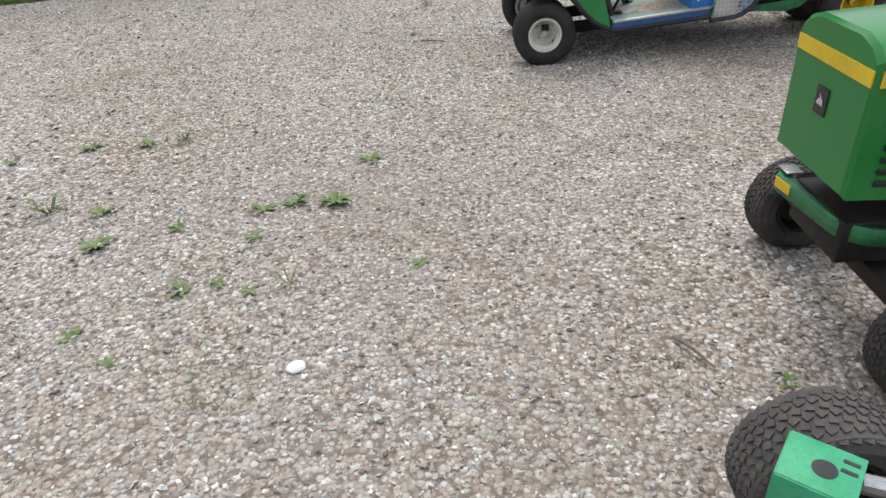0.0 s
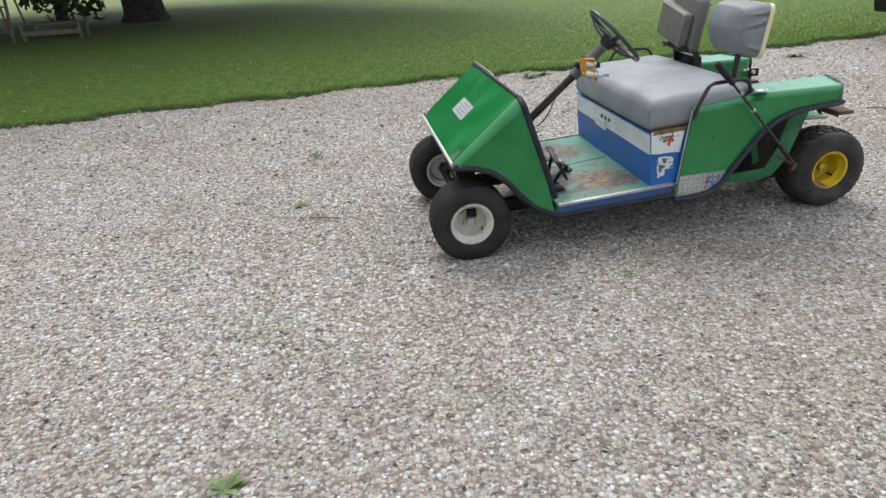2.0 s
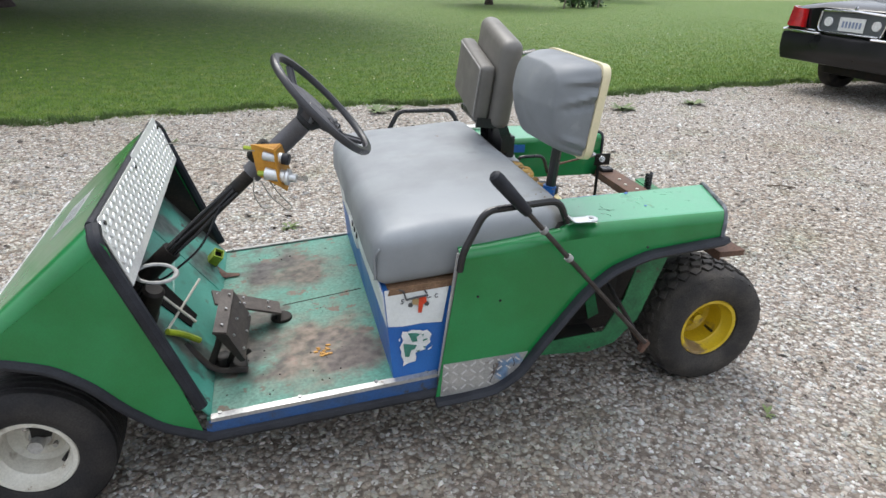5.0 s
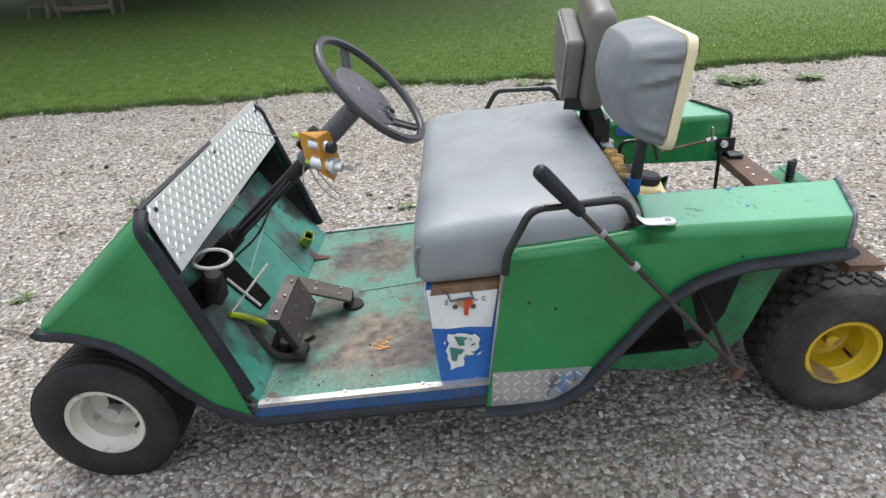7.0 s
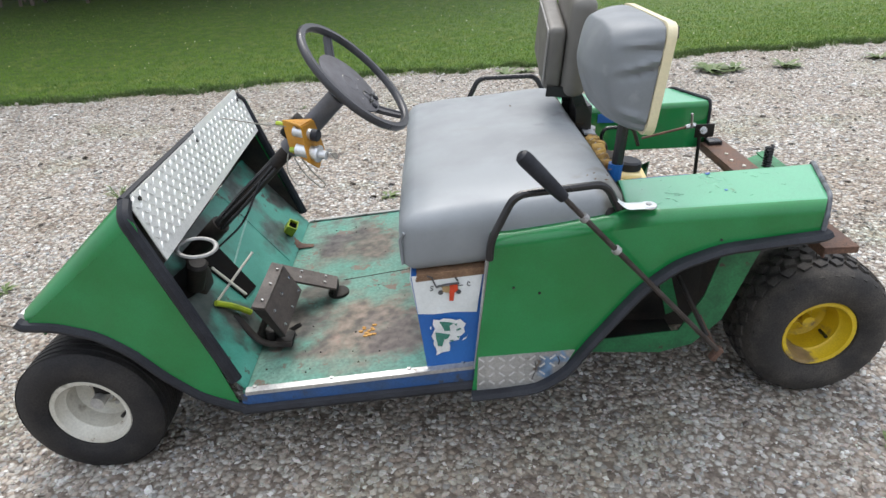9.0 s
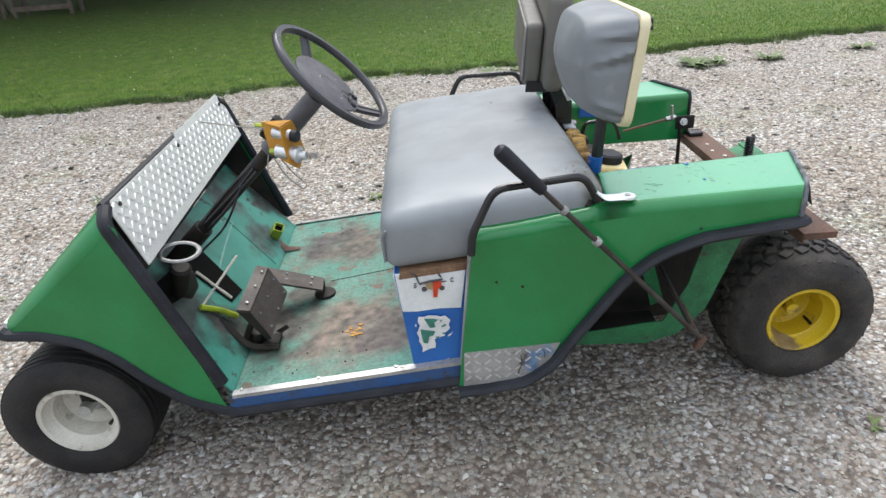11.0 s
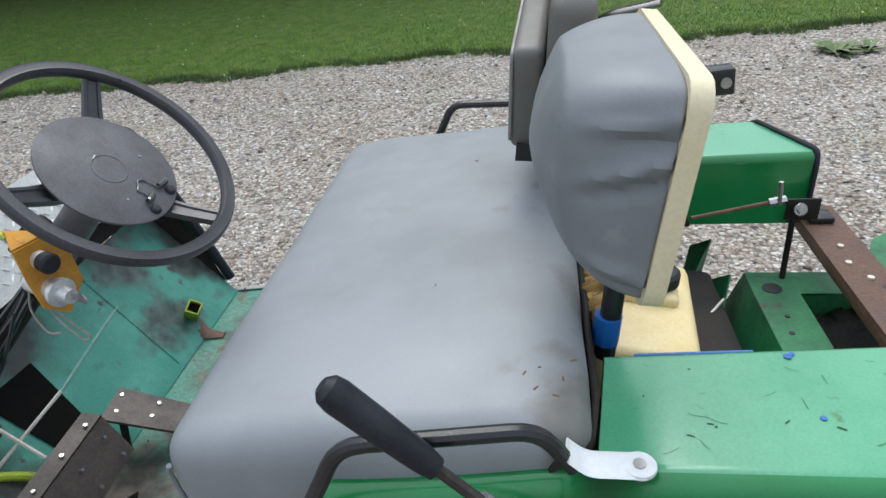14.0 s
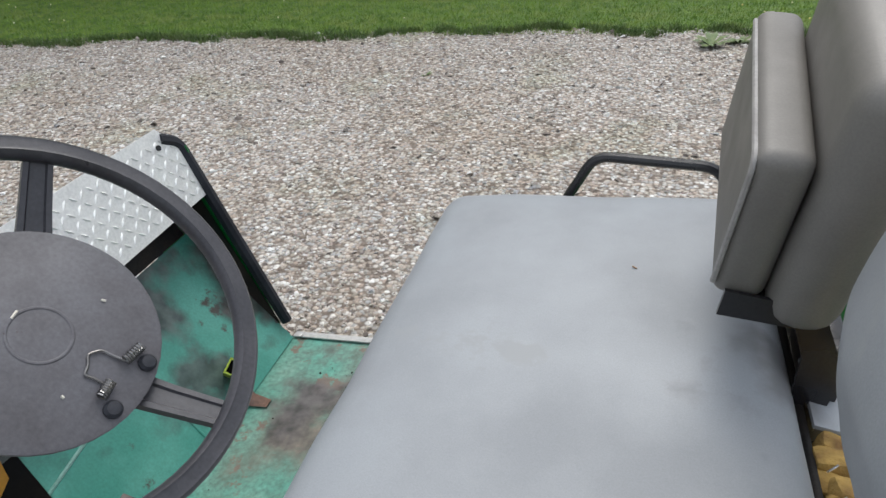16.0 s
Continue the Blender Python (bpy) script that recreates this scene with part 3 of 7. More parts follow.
def mesh_of(name, verts, faces_n, index, material, label, category, smooth=False):
    """One mesh from arrays of vertices and equal-sided faces."""
    me = bpy.data.meshes.new(name)
    count = len(index) // faces_n
    me.vertices.add(len(verts))
    me.vertices.foreach_set("co", verts.astype(np.float32).ravel())
    me.loops.add(len(index))
    me.loops.foreach_set("vertex_index", index.astype(np.int32))
    me.polygons.add(count)
    me.polygons.foreach_set("loop_start", np.arange(0, len(index), faces_n, dtype=np.int32))
    me.polygons.foreach_set("use_smooth", np.full(count, smooth))
    me.update(calc_edges=True)
    me.materials.append(material)
    return tagged(new(name, me), label, category, kind="stuff")


def turns(rng, n):
    """Random turns as matrices."""
    q = rng.normal(size=(n, 4))
    q /= np.linalg.norm(q, axis=1)[:, None]
    w, x, y, z = q.T
    return np.stack([np.stack([1 - 2 * (y * y + z * z), 2 * (x * y - z * w), 2 * (x * z + y * w)], -1),
                     np.stack([2 * (x * y + z * w), 1 - 2 * (x * x + z * z), 2 * (y * z - x * w)], -1),
                     np.stack([2 * (x * z - y * w), 2 * (y * z + x * w), 1 - 2 * (x * x + y * y)], -1)], 1)


def stones(name, rng, xy, lo, hi, solid, label, high=0.55):
    sv, sf = solid
    n = len(xy)
    size = lo + (hi - lo) * rng.random(n) ** 2.2
    stretch = np.stack([np.ones(n), rng.uniform(0.38, 0.95, n), rng.uniform(0.5 * high, high, n)], -1)
    v = sv[None] * (1 + rng.uniform(-0.42, 0.36, (n, len(sv), 1))) * (stretch * size[:, None])[:, None]
    a = rng.uniform(0, 2 * np.pi, n)
    tilt = rng.normal(0, 0.6 * high, n)
    ca, sa, ct, st = np.cos(a), np.sin(a), np.cos(tilt), np.sin(tilt)
    x, y, z = v[..., 0], v[..., 1], v[..., 2]
    y, z = y * ct[:, None] - z * st[:, None], y * st[:, None] + z * ct[:, None]
    x, y = x * ca[:, None] - y * sa[:, None], x * sa[:, None] + y * ca[:, None]
    low = z.min(1)
    z = z - low[:, None] - 0.25 * size[:, None] + 0.005
    verts = np.stack([x + xy[:, 0:1], y + xy[:, 1:2], z], -1).reshape(-1, 3)
    index = (sf[None] + (np.arange(n) * len(sv))[:, None, None]).ravel()
    return mesh_of(name, verts, 3, index, STONE, label, "gravel")


def shard(sides, crown):
    """An angular chip: a ring in the ground and a smaller ring, or a point, on top; its hidden underside is left open."""
    a = np.arange(sides) * 2 * np.pi / sides
    ring = np.stack([np.cos(a), np.sin(a), np.full(sides, -0.6)], -1)
    k = np.arange(sides)
    n = (k + 1) % sides
    if crown:
        top = np.stack([crown * np.cos(a + 0.3), crown * np.sin(a + 0.3), np.full(sides, 0.5)], -1)
        v = np.concatenate([ring, top])
        f = [np.stack([k, n, n + sides], -1), np.stack([k, n + sides, k + sides], -1), np.array([(sides, sides + i, sides + i + 1) for i in range(1, sides - 1)])]
        return v, np.concatenate(f)
    return np.concatenate([ring, [(0.15, 0.1, 0.55)]]), np.stack([k, n, np.full(sides, sides)], -1)


def bare(xy):
    """How far the earth shows between the stones, 0 to 1: in worn tracts, and where the cart has stood."""
    x, y = xy[:, 0], xy[:, 1]
    worn = np.sin(1.9 * x + 0.7 * y + 0.5) * np.sin(2.3 * y - 0.6 * x + 1.1) + 0.6 * np.sin(4.3 * x - 2.1 * y) * np.sin(3.7 * y + 1.9 * x + 2.0)
    stood = np.exp(-((x - 2.3) / 2.0) ** 2 - ((y - 4.0) / 1.2) ** 2)
    return np.clip(0.45 * np.clip(worn, 0, 1) + 0.10 * stood, 0, 0.55)


rng = np.random.default_rng(4)
big_xy = np.stack([rng.uniform(-2.4, 4.4, 112000), rng.uniform(0.5, 6.6, 112000)], -1) + rng.normal(0, 0.45, (112000, 2))
big_xy = big_xy[rng.random(len(big_xy)) > 0.75 * bare(big_xy)]
stones("loose_gravel", rng, big_xy, 0.0065, 0.0175, shard(4, 0.62), "loose crushed stones in grey, beige and white")
near_xy = np.stack([rng.uniform(-2.4, 4.4, 130000), rng.uniform(0.5, 6.6, 130000)], -1) + rng.normal(0, 0.45, (130000, 2))
near_xy = near_xy[rng.random(len(near_xy)) > 0.6 * bare(near_xy)]
stones("loose_gravel", rng, near_xy, 0.005, 0.014, shard(4, 0.0), "loose crushed stones in grey, beige and white", 0.45)
far_xy = np.stack([rng.uniform(-6, 10.5, 150000), rng.uniform(-1.0, 11.2, 150000)], -1)
blur = far_xy + rng.normal(0, 0.45, far_xy.shape)
inside = (blur[:, 0] > -2.4) & (blur[:, 0] < 4.4) & (blur[:, 1] > 0.5) & (blur[:, 1] < 6.6)
limit = 9.84 + 0.115 * far_xy[:, 0] - 0.10 * np.maximum(0.0, -1.5 - far_xy[:, 0]) + 0.1
far_xy = far_xy[~inside & (far_xy[:, 1] < limit)]
stones("loose_gravel", rng, far_xy, 0.010, 0.028, shard(4, 0.4), "loose crushed stones in grey, beige and white", 0.5)


def blades(name, rng, xy, h0, h1, width, material, label, category):
    n = len(xy)
    a = rng.uniform(0, 2 * np.pi, n)
    h = rng.uniform(h0, h1, n)
    lean = rng.normal(0, 0.45, (n, 2)) * h[:, None]
    w = width * rng.uniform(0.6, 1.3, n)
    base = np.concatenate([xy, np.zeros((n, 1))], 1)
    off = np.stack([np.cos(a) * w, np.sin(a) * w, np.zeros(n)], -1)
    tip = base + np.concatenate([lean, h[:, None]], 1)
    verts = np.stack([base - off, base + off, tip], 1).reshape(-1, 3)
    return mesh_of(name, verts, 3, np.arange(3 * n), material, label, category)


gx = rng.uniform(-9, 16, 260000)
gy = 9.80 + 0.115 * gx - 0.10 * np.maximum(0.0, -1.5 - gx) + np.minimum(rng.exponential(2.6, 260000), 24)
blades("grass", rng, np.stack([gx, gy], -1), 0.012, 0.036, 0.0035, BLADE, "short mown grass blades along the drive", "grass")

tx = rng.uniform(-8, 14, 900)
tx, ty = np.repeat(tx, 45), np.repeat(np.array([edge_y(x) for x in tx]) + rng.normal(0.0, 0.05, 900), 45)
tuft = np.stack([tx + rng.normal(0, 0.028, len(tx)), ty + rng.normal(0, 0.022, len(ty))], -1)
blades("edge_tufts", rng, tuft, 0.025, 0.075, 0.004, EDGEGRASS, "ragged darker grass tufts where the lawn meets the gravel", "grass")

fx = rng.uniform(-6, 12, 240)
fy = 10.1 + 0.115 * fx + rng.random(240) * 8
bm = B()
for x, y in zip(fx, fy):
    bmesh.ops.create_icosphere(bm, subdivisions=1, radius=0.005 + 0.004 * random.random(), matrix=pose(x, y, 0.03))
tagged(part("clover_flowers", bm, PETAL), "tiny white and yellow flower heads dotted in the lawn", "flowers", kind="stuff")


def weed(x, y, r, n, kind=0):
    bm = B()
    for i in range(n):
        a = random.uniform(0, 2 * math.pi)
        length = r * random.uniform(0.6, 1.2)
        rise = random.uniform(0.15, 0.7) if kind == 0 else random.uniform(0.7, 1.5)
        d = Vector((math.cos(a), math.sin(a), 0))
        s = Vector((-d.y, d.x, 0)) * (0.16 if kind == 0 else 0.05) * length
        p0 = Vector((x, y, 0.006)) + d * 0.05 * r
        p1 = p0 + d * length * 0.55 + Vector((0, 0, rise * length * 0.55))
        p2 = p0 + d * length + Vector((0, 0, rise * length * 0.6))
        a0, a1 = bm.verts.new(p0 - s * 0.3), bm.verts.new(p0 + s * 0.3)
        b0, b1 = bm.verts.new(p1 - s), bm.verts.new(p1 + s)
        c0 = bm.verts.new(p2)
        bm.faces.new((a0, a1, b1, b0))
        bm.faces.new((b0, b1, c0))
    plant = thing("weed", (x, y, 0), "small green weed growing through the gravel", "weed", "weeds in the drive")
    parts("leaf", bm, WEED, plant, smooth=0)
    return plant


# ---- the golf cart ----
MID = 5.27  # the cart's middle plane
cart = thing("golf_cart", (1.9, MID, 0.0), "old green golf cart rebuilt with garden tractor wheels, parked on gravel", "golf cart")
FLOOR = lambda x: 0.285 + 0.085 * (x - 1.25)
SHEAR = Matrix(((1, 0, 0, 0), (0, 1, 0, 0), (0.085, 0, 1, -0.085 * 2.05), (0, 0, 0, 1)))


def turf_tread(bm, c, r, half, rows, count, proud):
    """Chevron blocks round a tyre whose axle lies along y."""
    for k in range(count):
        for j in range(rows):
            y = (j - (rows - 1) / 2) * 2 * half / rows
            a = 2 * math.pi * (k + 0.5 * (j % 2)) / count
            drop = 0.28 * r * (abs(y) / half) ** 3 * 0.5
            wide, long = 1.5 * half / rows, 0.62 * 2 * math.pi * r / count
            skew = 22 if j % 2 else -22
            m = pose(0, 0, 0, 0, math.degrees(a), 0) @ pose(0, y, r - drop, (-28 if y > 0 else 28) * (abs(y) / half) ** 2, 0, skew)
            vs = bmesh.ops.create_cube(bm, size=1)["verts"]
            bmesh.ops.transform(bm, matrix=Matrix.Translation(c) @ m @ Matrix.Diagonal((long, wide, proud, 1)), verts=vs)


YELLOW = stained(YELLOW, (((3.10, 5.00, 0.185), 0.055, (0.20, 0.13, 0.06)), ((3.06, 4.93, 0.155), 0.035, (0.22, 0.15, 0.08)), ((3.05, 5.02, 0.29), 0.04, (0.25, 0.13, 0.03))), 1.2, 0.7)
RIMWHITE = stained(RIMWHITE, (((0.76, 4.78, 0.28), 0.06, (0.24, 0.20, 0.15)), ((0.84, 4.80, 0.20), 0.05, (0.36, 0.33, 0.28))), 1.2, 0.7)


def wheel(name, c, r, half, rim_r, rim_mat, tread, face, label):
    """A wheel with its axle along y; face: -1 when its outer side looks to -y."""
    c = Vector(c)
    w = B()
    ax = (0, face, 0)
    h = half
    prof = [(h * 0.62, rim_r), (h * 0.95, rim_r + 0.012), (h * 1.08, rim_r + 0.3 * (r - rim_r)), (h * 1.1, rim_r + 0.55 * (r - rim_r)), (h * 0.98, r * 0.93),
            (h * 0.84, r * 0.985)]
    if tread == "rib":
        crown = []
        for k in range(7):
            a = 0.78 - 1.56 * k / 6
            z = r * (1 - 0.012 * (a / 0.78) ** 2)
            crown += [(h * (a + 0.09), z), (h * (a - 0.09), z)]
            if k < 6:
                crown += [(h * (a - 0.11), z - 0.006), (h * (a - 0.15), z - 0.006)]
    else:
        crown = [(h * 0.5, r), (0, r * 1.003), (-h * 0.5, r)]
    prof = prof + crown + [(-a, b) for a, b in reversed(prof)]
    lathe(w, c, ax, prof, 48)
    tyre = part("tyre", w, CARTRUBBER if tread == "rib" else RUBBER, cart, label + " tyre")
    if tread == "turf":
        w = B()
        turf_tread(w, c, r + 0.004, h * 0.98, 6, 30, 0.016)
        tagged(part("tread", w, RUBBER, tyre, smooth=0), kind="stuff")
    w = B()
    lathe(w, c, ax, [(h * 0.86, rim_r + 0.012), (h * 0.9, rim_r + 0.006), (h * 0.88, rim_r - 0.006), (h * 0.55, rim_r - 0.016), (h * 0.5, rim_r - 0.022), (h * -0.10, rim_r - 0.026),
                     (h * -0.22, rim_r - 0.040), (h * -0.20, 0.045), (h * -0.12, 0.036), (h * -0.12, 0)], 40)
    lathe(w, c, ax, [(h * 0.86, rim_r + 0.012), (h * 0.5, rim_r + 0.008), (-h * 0.8, rim_r + 0.006), (-h * 0.8, rim_r - 0.01), (-h * 0.35, rim_r - 0.03)], 40)
    rim = part("rim", w, rim_mat, tyre, label + " steel rim")
    w = B()
    disc(w, c + Vector((0, -face * h * 0.14, 0)), ax, 0.030, 0.012, 18)
    disc(w, c + Vector((0, -face * h * 0.10, 0)), ax, 0.021, 0.052, 16)
    part("hub", w, OLDALU if rim_mat is RIMWHITE else YELLOW, tyre, "grey hub cap" if rim_mat is RIMWHITE else "")
    w = B()
    for k in range(4):
        a = math.pi / 2 * k + 0.75
        disc(w, c + Vector((0.048 * math.cos(a), -face * h * 0.20, 0.048 * math.sin(a))), ax, 0.008, 0.016, 6)
    parts("lug_nut", w, STEEL if rim_mat is RIMWHITE else rim_mat, tyre)
    if rim_mat is RIMWHITE:
        w = B()
        box(w, c + Vector((0.012, 0, 0.034)), (0.052, 0.035, 0.042), 0.004)
        part("hub_block", w, GREASE, tyre, "greasy black block on the hub")
    w = B()
    a = -0.7
    tube(w, [c + Vector((math.cos(a) * rim_r * 0.8, face * h * 0.05, math.sin(a) * rim_r * 0.8)), c + Vector((math.cos(a) * rim_r * 0.74, face * h * 0.45, math.sin(a) * rim_r * 0.74))], 0.006)
    part("valve", w, BLACK, tyre)
    return tyre


wheel("wheel", (0.79, 4.79, 0.222), 0.222, 0.095, 0.112, RIMWHITE, "rib", -1, "worn ribbed golf cart")
wheel("wheel", (0.79, 5.75, 0.222), 0.222, 0.095, 0.112, RIMWHITE, "rib", 1, "worn ribbed golf cart")
wheel("wheel", (3.09, 5.0, 0.246), 0.236, 0.12, 0.112, YELLOW, "turf", -1, "chunky turf-tread tractor")
wheel("wheel", (3.07, 5.54, 0.246), 0.236, 0.12, 0.112, YELLOW, "turf", 1, "chunky turf-tread tractor")

# chassis, axles
bm = B()
for y in (5.03, 5.51):
    box(bm, (1.95, y, 0.235), (2.3, 0.06, 0.08), 0.008, 2, pose(0, 0, 0, 0, -3, 0))
tube(bm, [(0.79, 4.84, 0.222), (0.79, 5.75, 0.222)], 0.024)
tube(bm, [(3.09, 5.02, 0.246), (3.07, 5.52, 0.246)], 0.035)
box(bm, (0.85, MID, 0.31), (0.10, 0.75, 0.05), 0.006)
box(bm, (3.0, 5.27, 0.30), (0.24, 0.26, 0.22), 0.03)
for y in (4.93, 5.60):
    tube(bm, [(0.79, y, 0.24), (0.92, y, 0.40)], 0.03, 8)
part("chassis", bm, GREASE, cart)

# front cowl
R = 0.055
N, T = Vector((0.695, 0.0, 0.572)), Vector((1.055, 0.0, 0.892))
SL = (T - N).normalized()
NO = Vector((-SL.z, 0, SL.x))
Y0, Y1 = 4.688, 5.872
low = [(1.255, 0.235), (1.145, 0.285), (1.06, 0.362), (0.985, 0.452), (0.905, 0.515), (0.80, 0.549), (0.71, 0.556)]


def cowl_side(bm, y, inward):
    a, c = N - NO * R + SL * 0.01, T - NO * R
    rim = [(c.x + (1.255 - c.x) * k / 5, c.z + (0.235 - c.z) * k / 5) for k in range(1, 5)]
    outline = [(a.x, a.z), (c.x, c.z)] + rim + low
    vs = [bm.verts.new((x, y, z)) for x, z in outline]
    bm.faces.new(vs)
    for k in range(6):
        q = []
        for kk in (k, k + 1):
            t = math.pi / 2 * kk / 6
            off = NO * (R * math.sin(t) - R) + Vector((0, y + inward * R * (1 - math.cos(t)), 0))
            q.append((N + off + SL * 0.01, T + off))
        bm.faces.new([bm.verts.new(p) for p in (q[0][0], q[0][1], q[1][1], q[1][0])])


bm = B()
cowl_side(bm, Y0, 1)
cowl_side(bm, Y1, -1)
n0, t0 = N + SL * 0.01, T
ys = [Y0 + R + (Y1 - Y0 - 2 * R) * k / 8 for k in range(9)]
for ya, yb in zip(ys, ys[1:]):
    for k in range(4):
        pa, pb = n0.lerp(t0, k / 4), n0.lerp(t0, (k + 1) / 4)
        bm.faces.new([bm.verts.new((p.x, y, p.z)) for p, y in ((pa, ya), (pb, ya), (pb, yb), (pa, yb))])
# front return below the nose
for ya, yb in zip(ys, ys[1:]):
    bm.faces.new([bm.verts.new(p) for p in ((n0.x, ya, n0.z), (n0.x, yb, n0.z), (n0.x + 0.02, yb, n0.z - 0.09), (n0.x + 0.02, ya, n0.z - 0.09))])
bmesh.ops.remove_doubles(bm, verts=bm.verts, dist=0.002)
cowl = part("front_cowl", bm, GREEN, cart, "glossy green fibreglass front cowl", solid=0.006, even=True)
for y in (Y0, Y1):
    bm = B()
    s = -1 if y < MID else 1
    path = rounded_path([(n0.x - 0.006, y + s * 0.002, n0.z - 0.01)] + [(x, y + s * 0.002, z) for x, z in reversed(low)] + [(1.275, y, 0.228)], 0.03, 3)
    tube(bm, path, 0.017, 8)
    part("edge_trim", bm, TRIM, cowl, "black rubber edge trim")
    bm = B()
    tube(bm, rounded_path([(1.058, y - s * 0.05, 0.888), (1.068, y, 0.862), (1.255, y, 0.335)], 0.03, 4), 0.019, 8, flat=0.8)
    part("rim_trim", bm, TRIM, cowl, "black rubber edge trim")
bm = B()
tube(bm, [(1.052, Y0 + 0.045, 0.892), (1.052, Y1 - 0.045, 0.892)], 0.012, 8)
part("top_trim", bm, TRIM, cowl, "black rubber edge trim")
bm = B()
tube(bm, [(n0.x - 0.008, Y0 + 0.03, n0.z - 0.012), (n0.x - 0.008, Y1 - 0.03, n0.z - 0.012)], 0.012, 8)
part("nose_strip", bm, ALU, cowl, "bare metal strip along the nose")
# serial plate with unreadable lines
bm = B()
c = N.lerp(T, 0.478) + NO * 0.004
ly, lz = 0.285, 0.106
pl = [c + SL * a + Vector((0, 5.285 + e, 0)) for a, e in ((-lz / 2, -ly / 2), (lz / 2, -ly / 2), (lz / 2, ly / 2), (-lz / 2, ly / 2))]
slab(bm, [p + NO * 0.003 for p in pl], 0.004)
plate = part("serial_plate", bm, surf("faded_label", (0.46, 0.47, 0.47), (0.36, 0.37, 0.37), rough=0.45, metal=0.2, scale=25, grain=200, grain_amount=0.12, bump=0.05), cowl, "small pale riveted label with faded lines")
bm = B()
for k in range(4):
    cc = c + SL * (-0.032 + 0.021 * k) + NO * 0.0045
    slab(bm, [cc + SL * a + Vector((0, 5.285 + e, 0)) for a, e in ((-0.003, -0.115), (0.003, -0.115), (0.003, 0.11 - 0.05 * (k % 2)), (-0.003, 0.11 - 0.05 * (k % 2)))], 0.001)
parts("text_line", bm, surf("faded_ink", (0.24, 0.25, 0.26), rough=0.6, bump=0.0), plate)
bm = B()
for x, z in ((0.93, 0.63), (0.97, 0.60), (0.90, 0.60)):
    disc(bm, (x, Y0 - 0.001, z), (0, -1, 0), 0.006, 0.003, 10)
parts("bolt_hole", bm, BLACK, cowl)
bm = B()
box(bm, (0.92, Y0 + 0.10, 0.49), (0.14, 0.03, 0.022), 0.004, 2, pose(0, 0, 0, 0, 20, 0))
part("spring_bracket", bm, RIMWHITE, cart)

# inside of the cowl
bm = B()
slab(bm, [(1.27, Y0 + 0.015, FLOOR(1.27)), (1.27, Y1 - 0.015, FLOOR(1.27)), (1.02, Y1 - 0.015, 0.60), (1.02, Y0 + 0.015, 0.60)][::-1], 0.006)
toe = part("toe_board", bm, TEAL, cart, "sloping teal-painted toe board")
bm = B()
tube(bm, [(1.262, 5.465, 0.306), (1.045, 5.49, 0.579)], 0.0035, 6)
part("seam_bead", bm, TEAL, toe)
bm = B()
tube(bm, [(1.118, 5.492, 0.486), (1.131, 5.318, 0.470), (1.146, 5.147, 0.451)], 0.004, 6)
part("pale_bead", bm, PALETEAL, toe, "pale bead of sealant across the toe board")
bm = B()
tube(bm, [(1.265, 5.25, 0.2905), (1.266, 5.55, 0.2905), (1.262, 5.82, 0.291)], 0.0022, 6)
part("joint_line", bm, RUST, toe, "rusty joint between toe board and floor")
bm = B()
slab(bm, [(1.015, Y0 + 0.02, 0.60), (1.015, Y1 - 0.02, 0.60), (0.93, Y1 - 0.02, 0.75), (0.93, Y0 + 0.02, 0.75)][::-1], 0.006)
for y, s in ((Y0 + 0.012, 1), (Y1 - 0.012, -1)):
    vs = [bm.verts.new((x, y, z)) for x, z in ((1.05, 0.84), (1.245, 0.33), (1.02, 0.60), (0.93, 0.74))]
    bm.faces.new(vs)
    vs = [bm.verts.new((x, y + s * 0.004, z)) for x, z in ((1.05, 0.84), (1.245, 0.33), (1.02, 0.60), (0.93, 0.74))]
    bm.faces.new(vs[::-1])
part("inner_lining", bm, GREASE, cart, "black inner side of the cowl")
# black sheets just above the toe board paint the dark of the steering slot
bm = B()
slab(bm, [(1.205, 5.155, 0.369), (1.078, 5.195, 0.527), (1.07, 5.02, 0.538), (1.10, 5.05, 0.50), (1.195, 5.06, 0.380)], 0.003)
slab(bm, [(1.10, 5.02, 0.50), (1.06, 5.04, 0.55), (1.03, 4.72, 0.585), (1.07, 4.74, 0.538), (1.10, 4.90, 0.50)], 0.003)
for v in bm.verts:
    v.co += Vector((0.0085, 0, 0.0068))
parts("steering_slot", bm, HOLEDARK, toe, "flat black sheets painted as the dark of the steering slot")

# chequer plate across the dash
PD = (Vector((1.124, 0, 0.69)) - Vector((1.058, 0, 0.893))).normalized()
PN = Vector((-PD.z, 0, PD.x))
PT = Vector((1.066, 0, 0.895))


def plate_pt(y, d, out=0.0):
    p = PT + PD * d + PN * out
    return Vector((p.x, y, p.z))


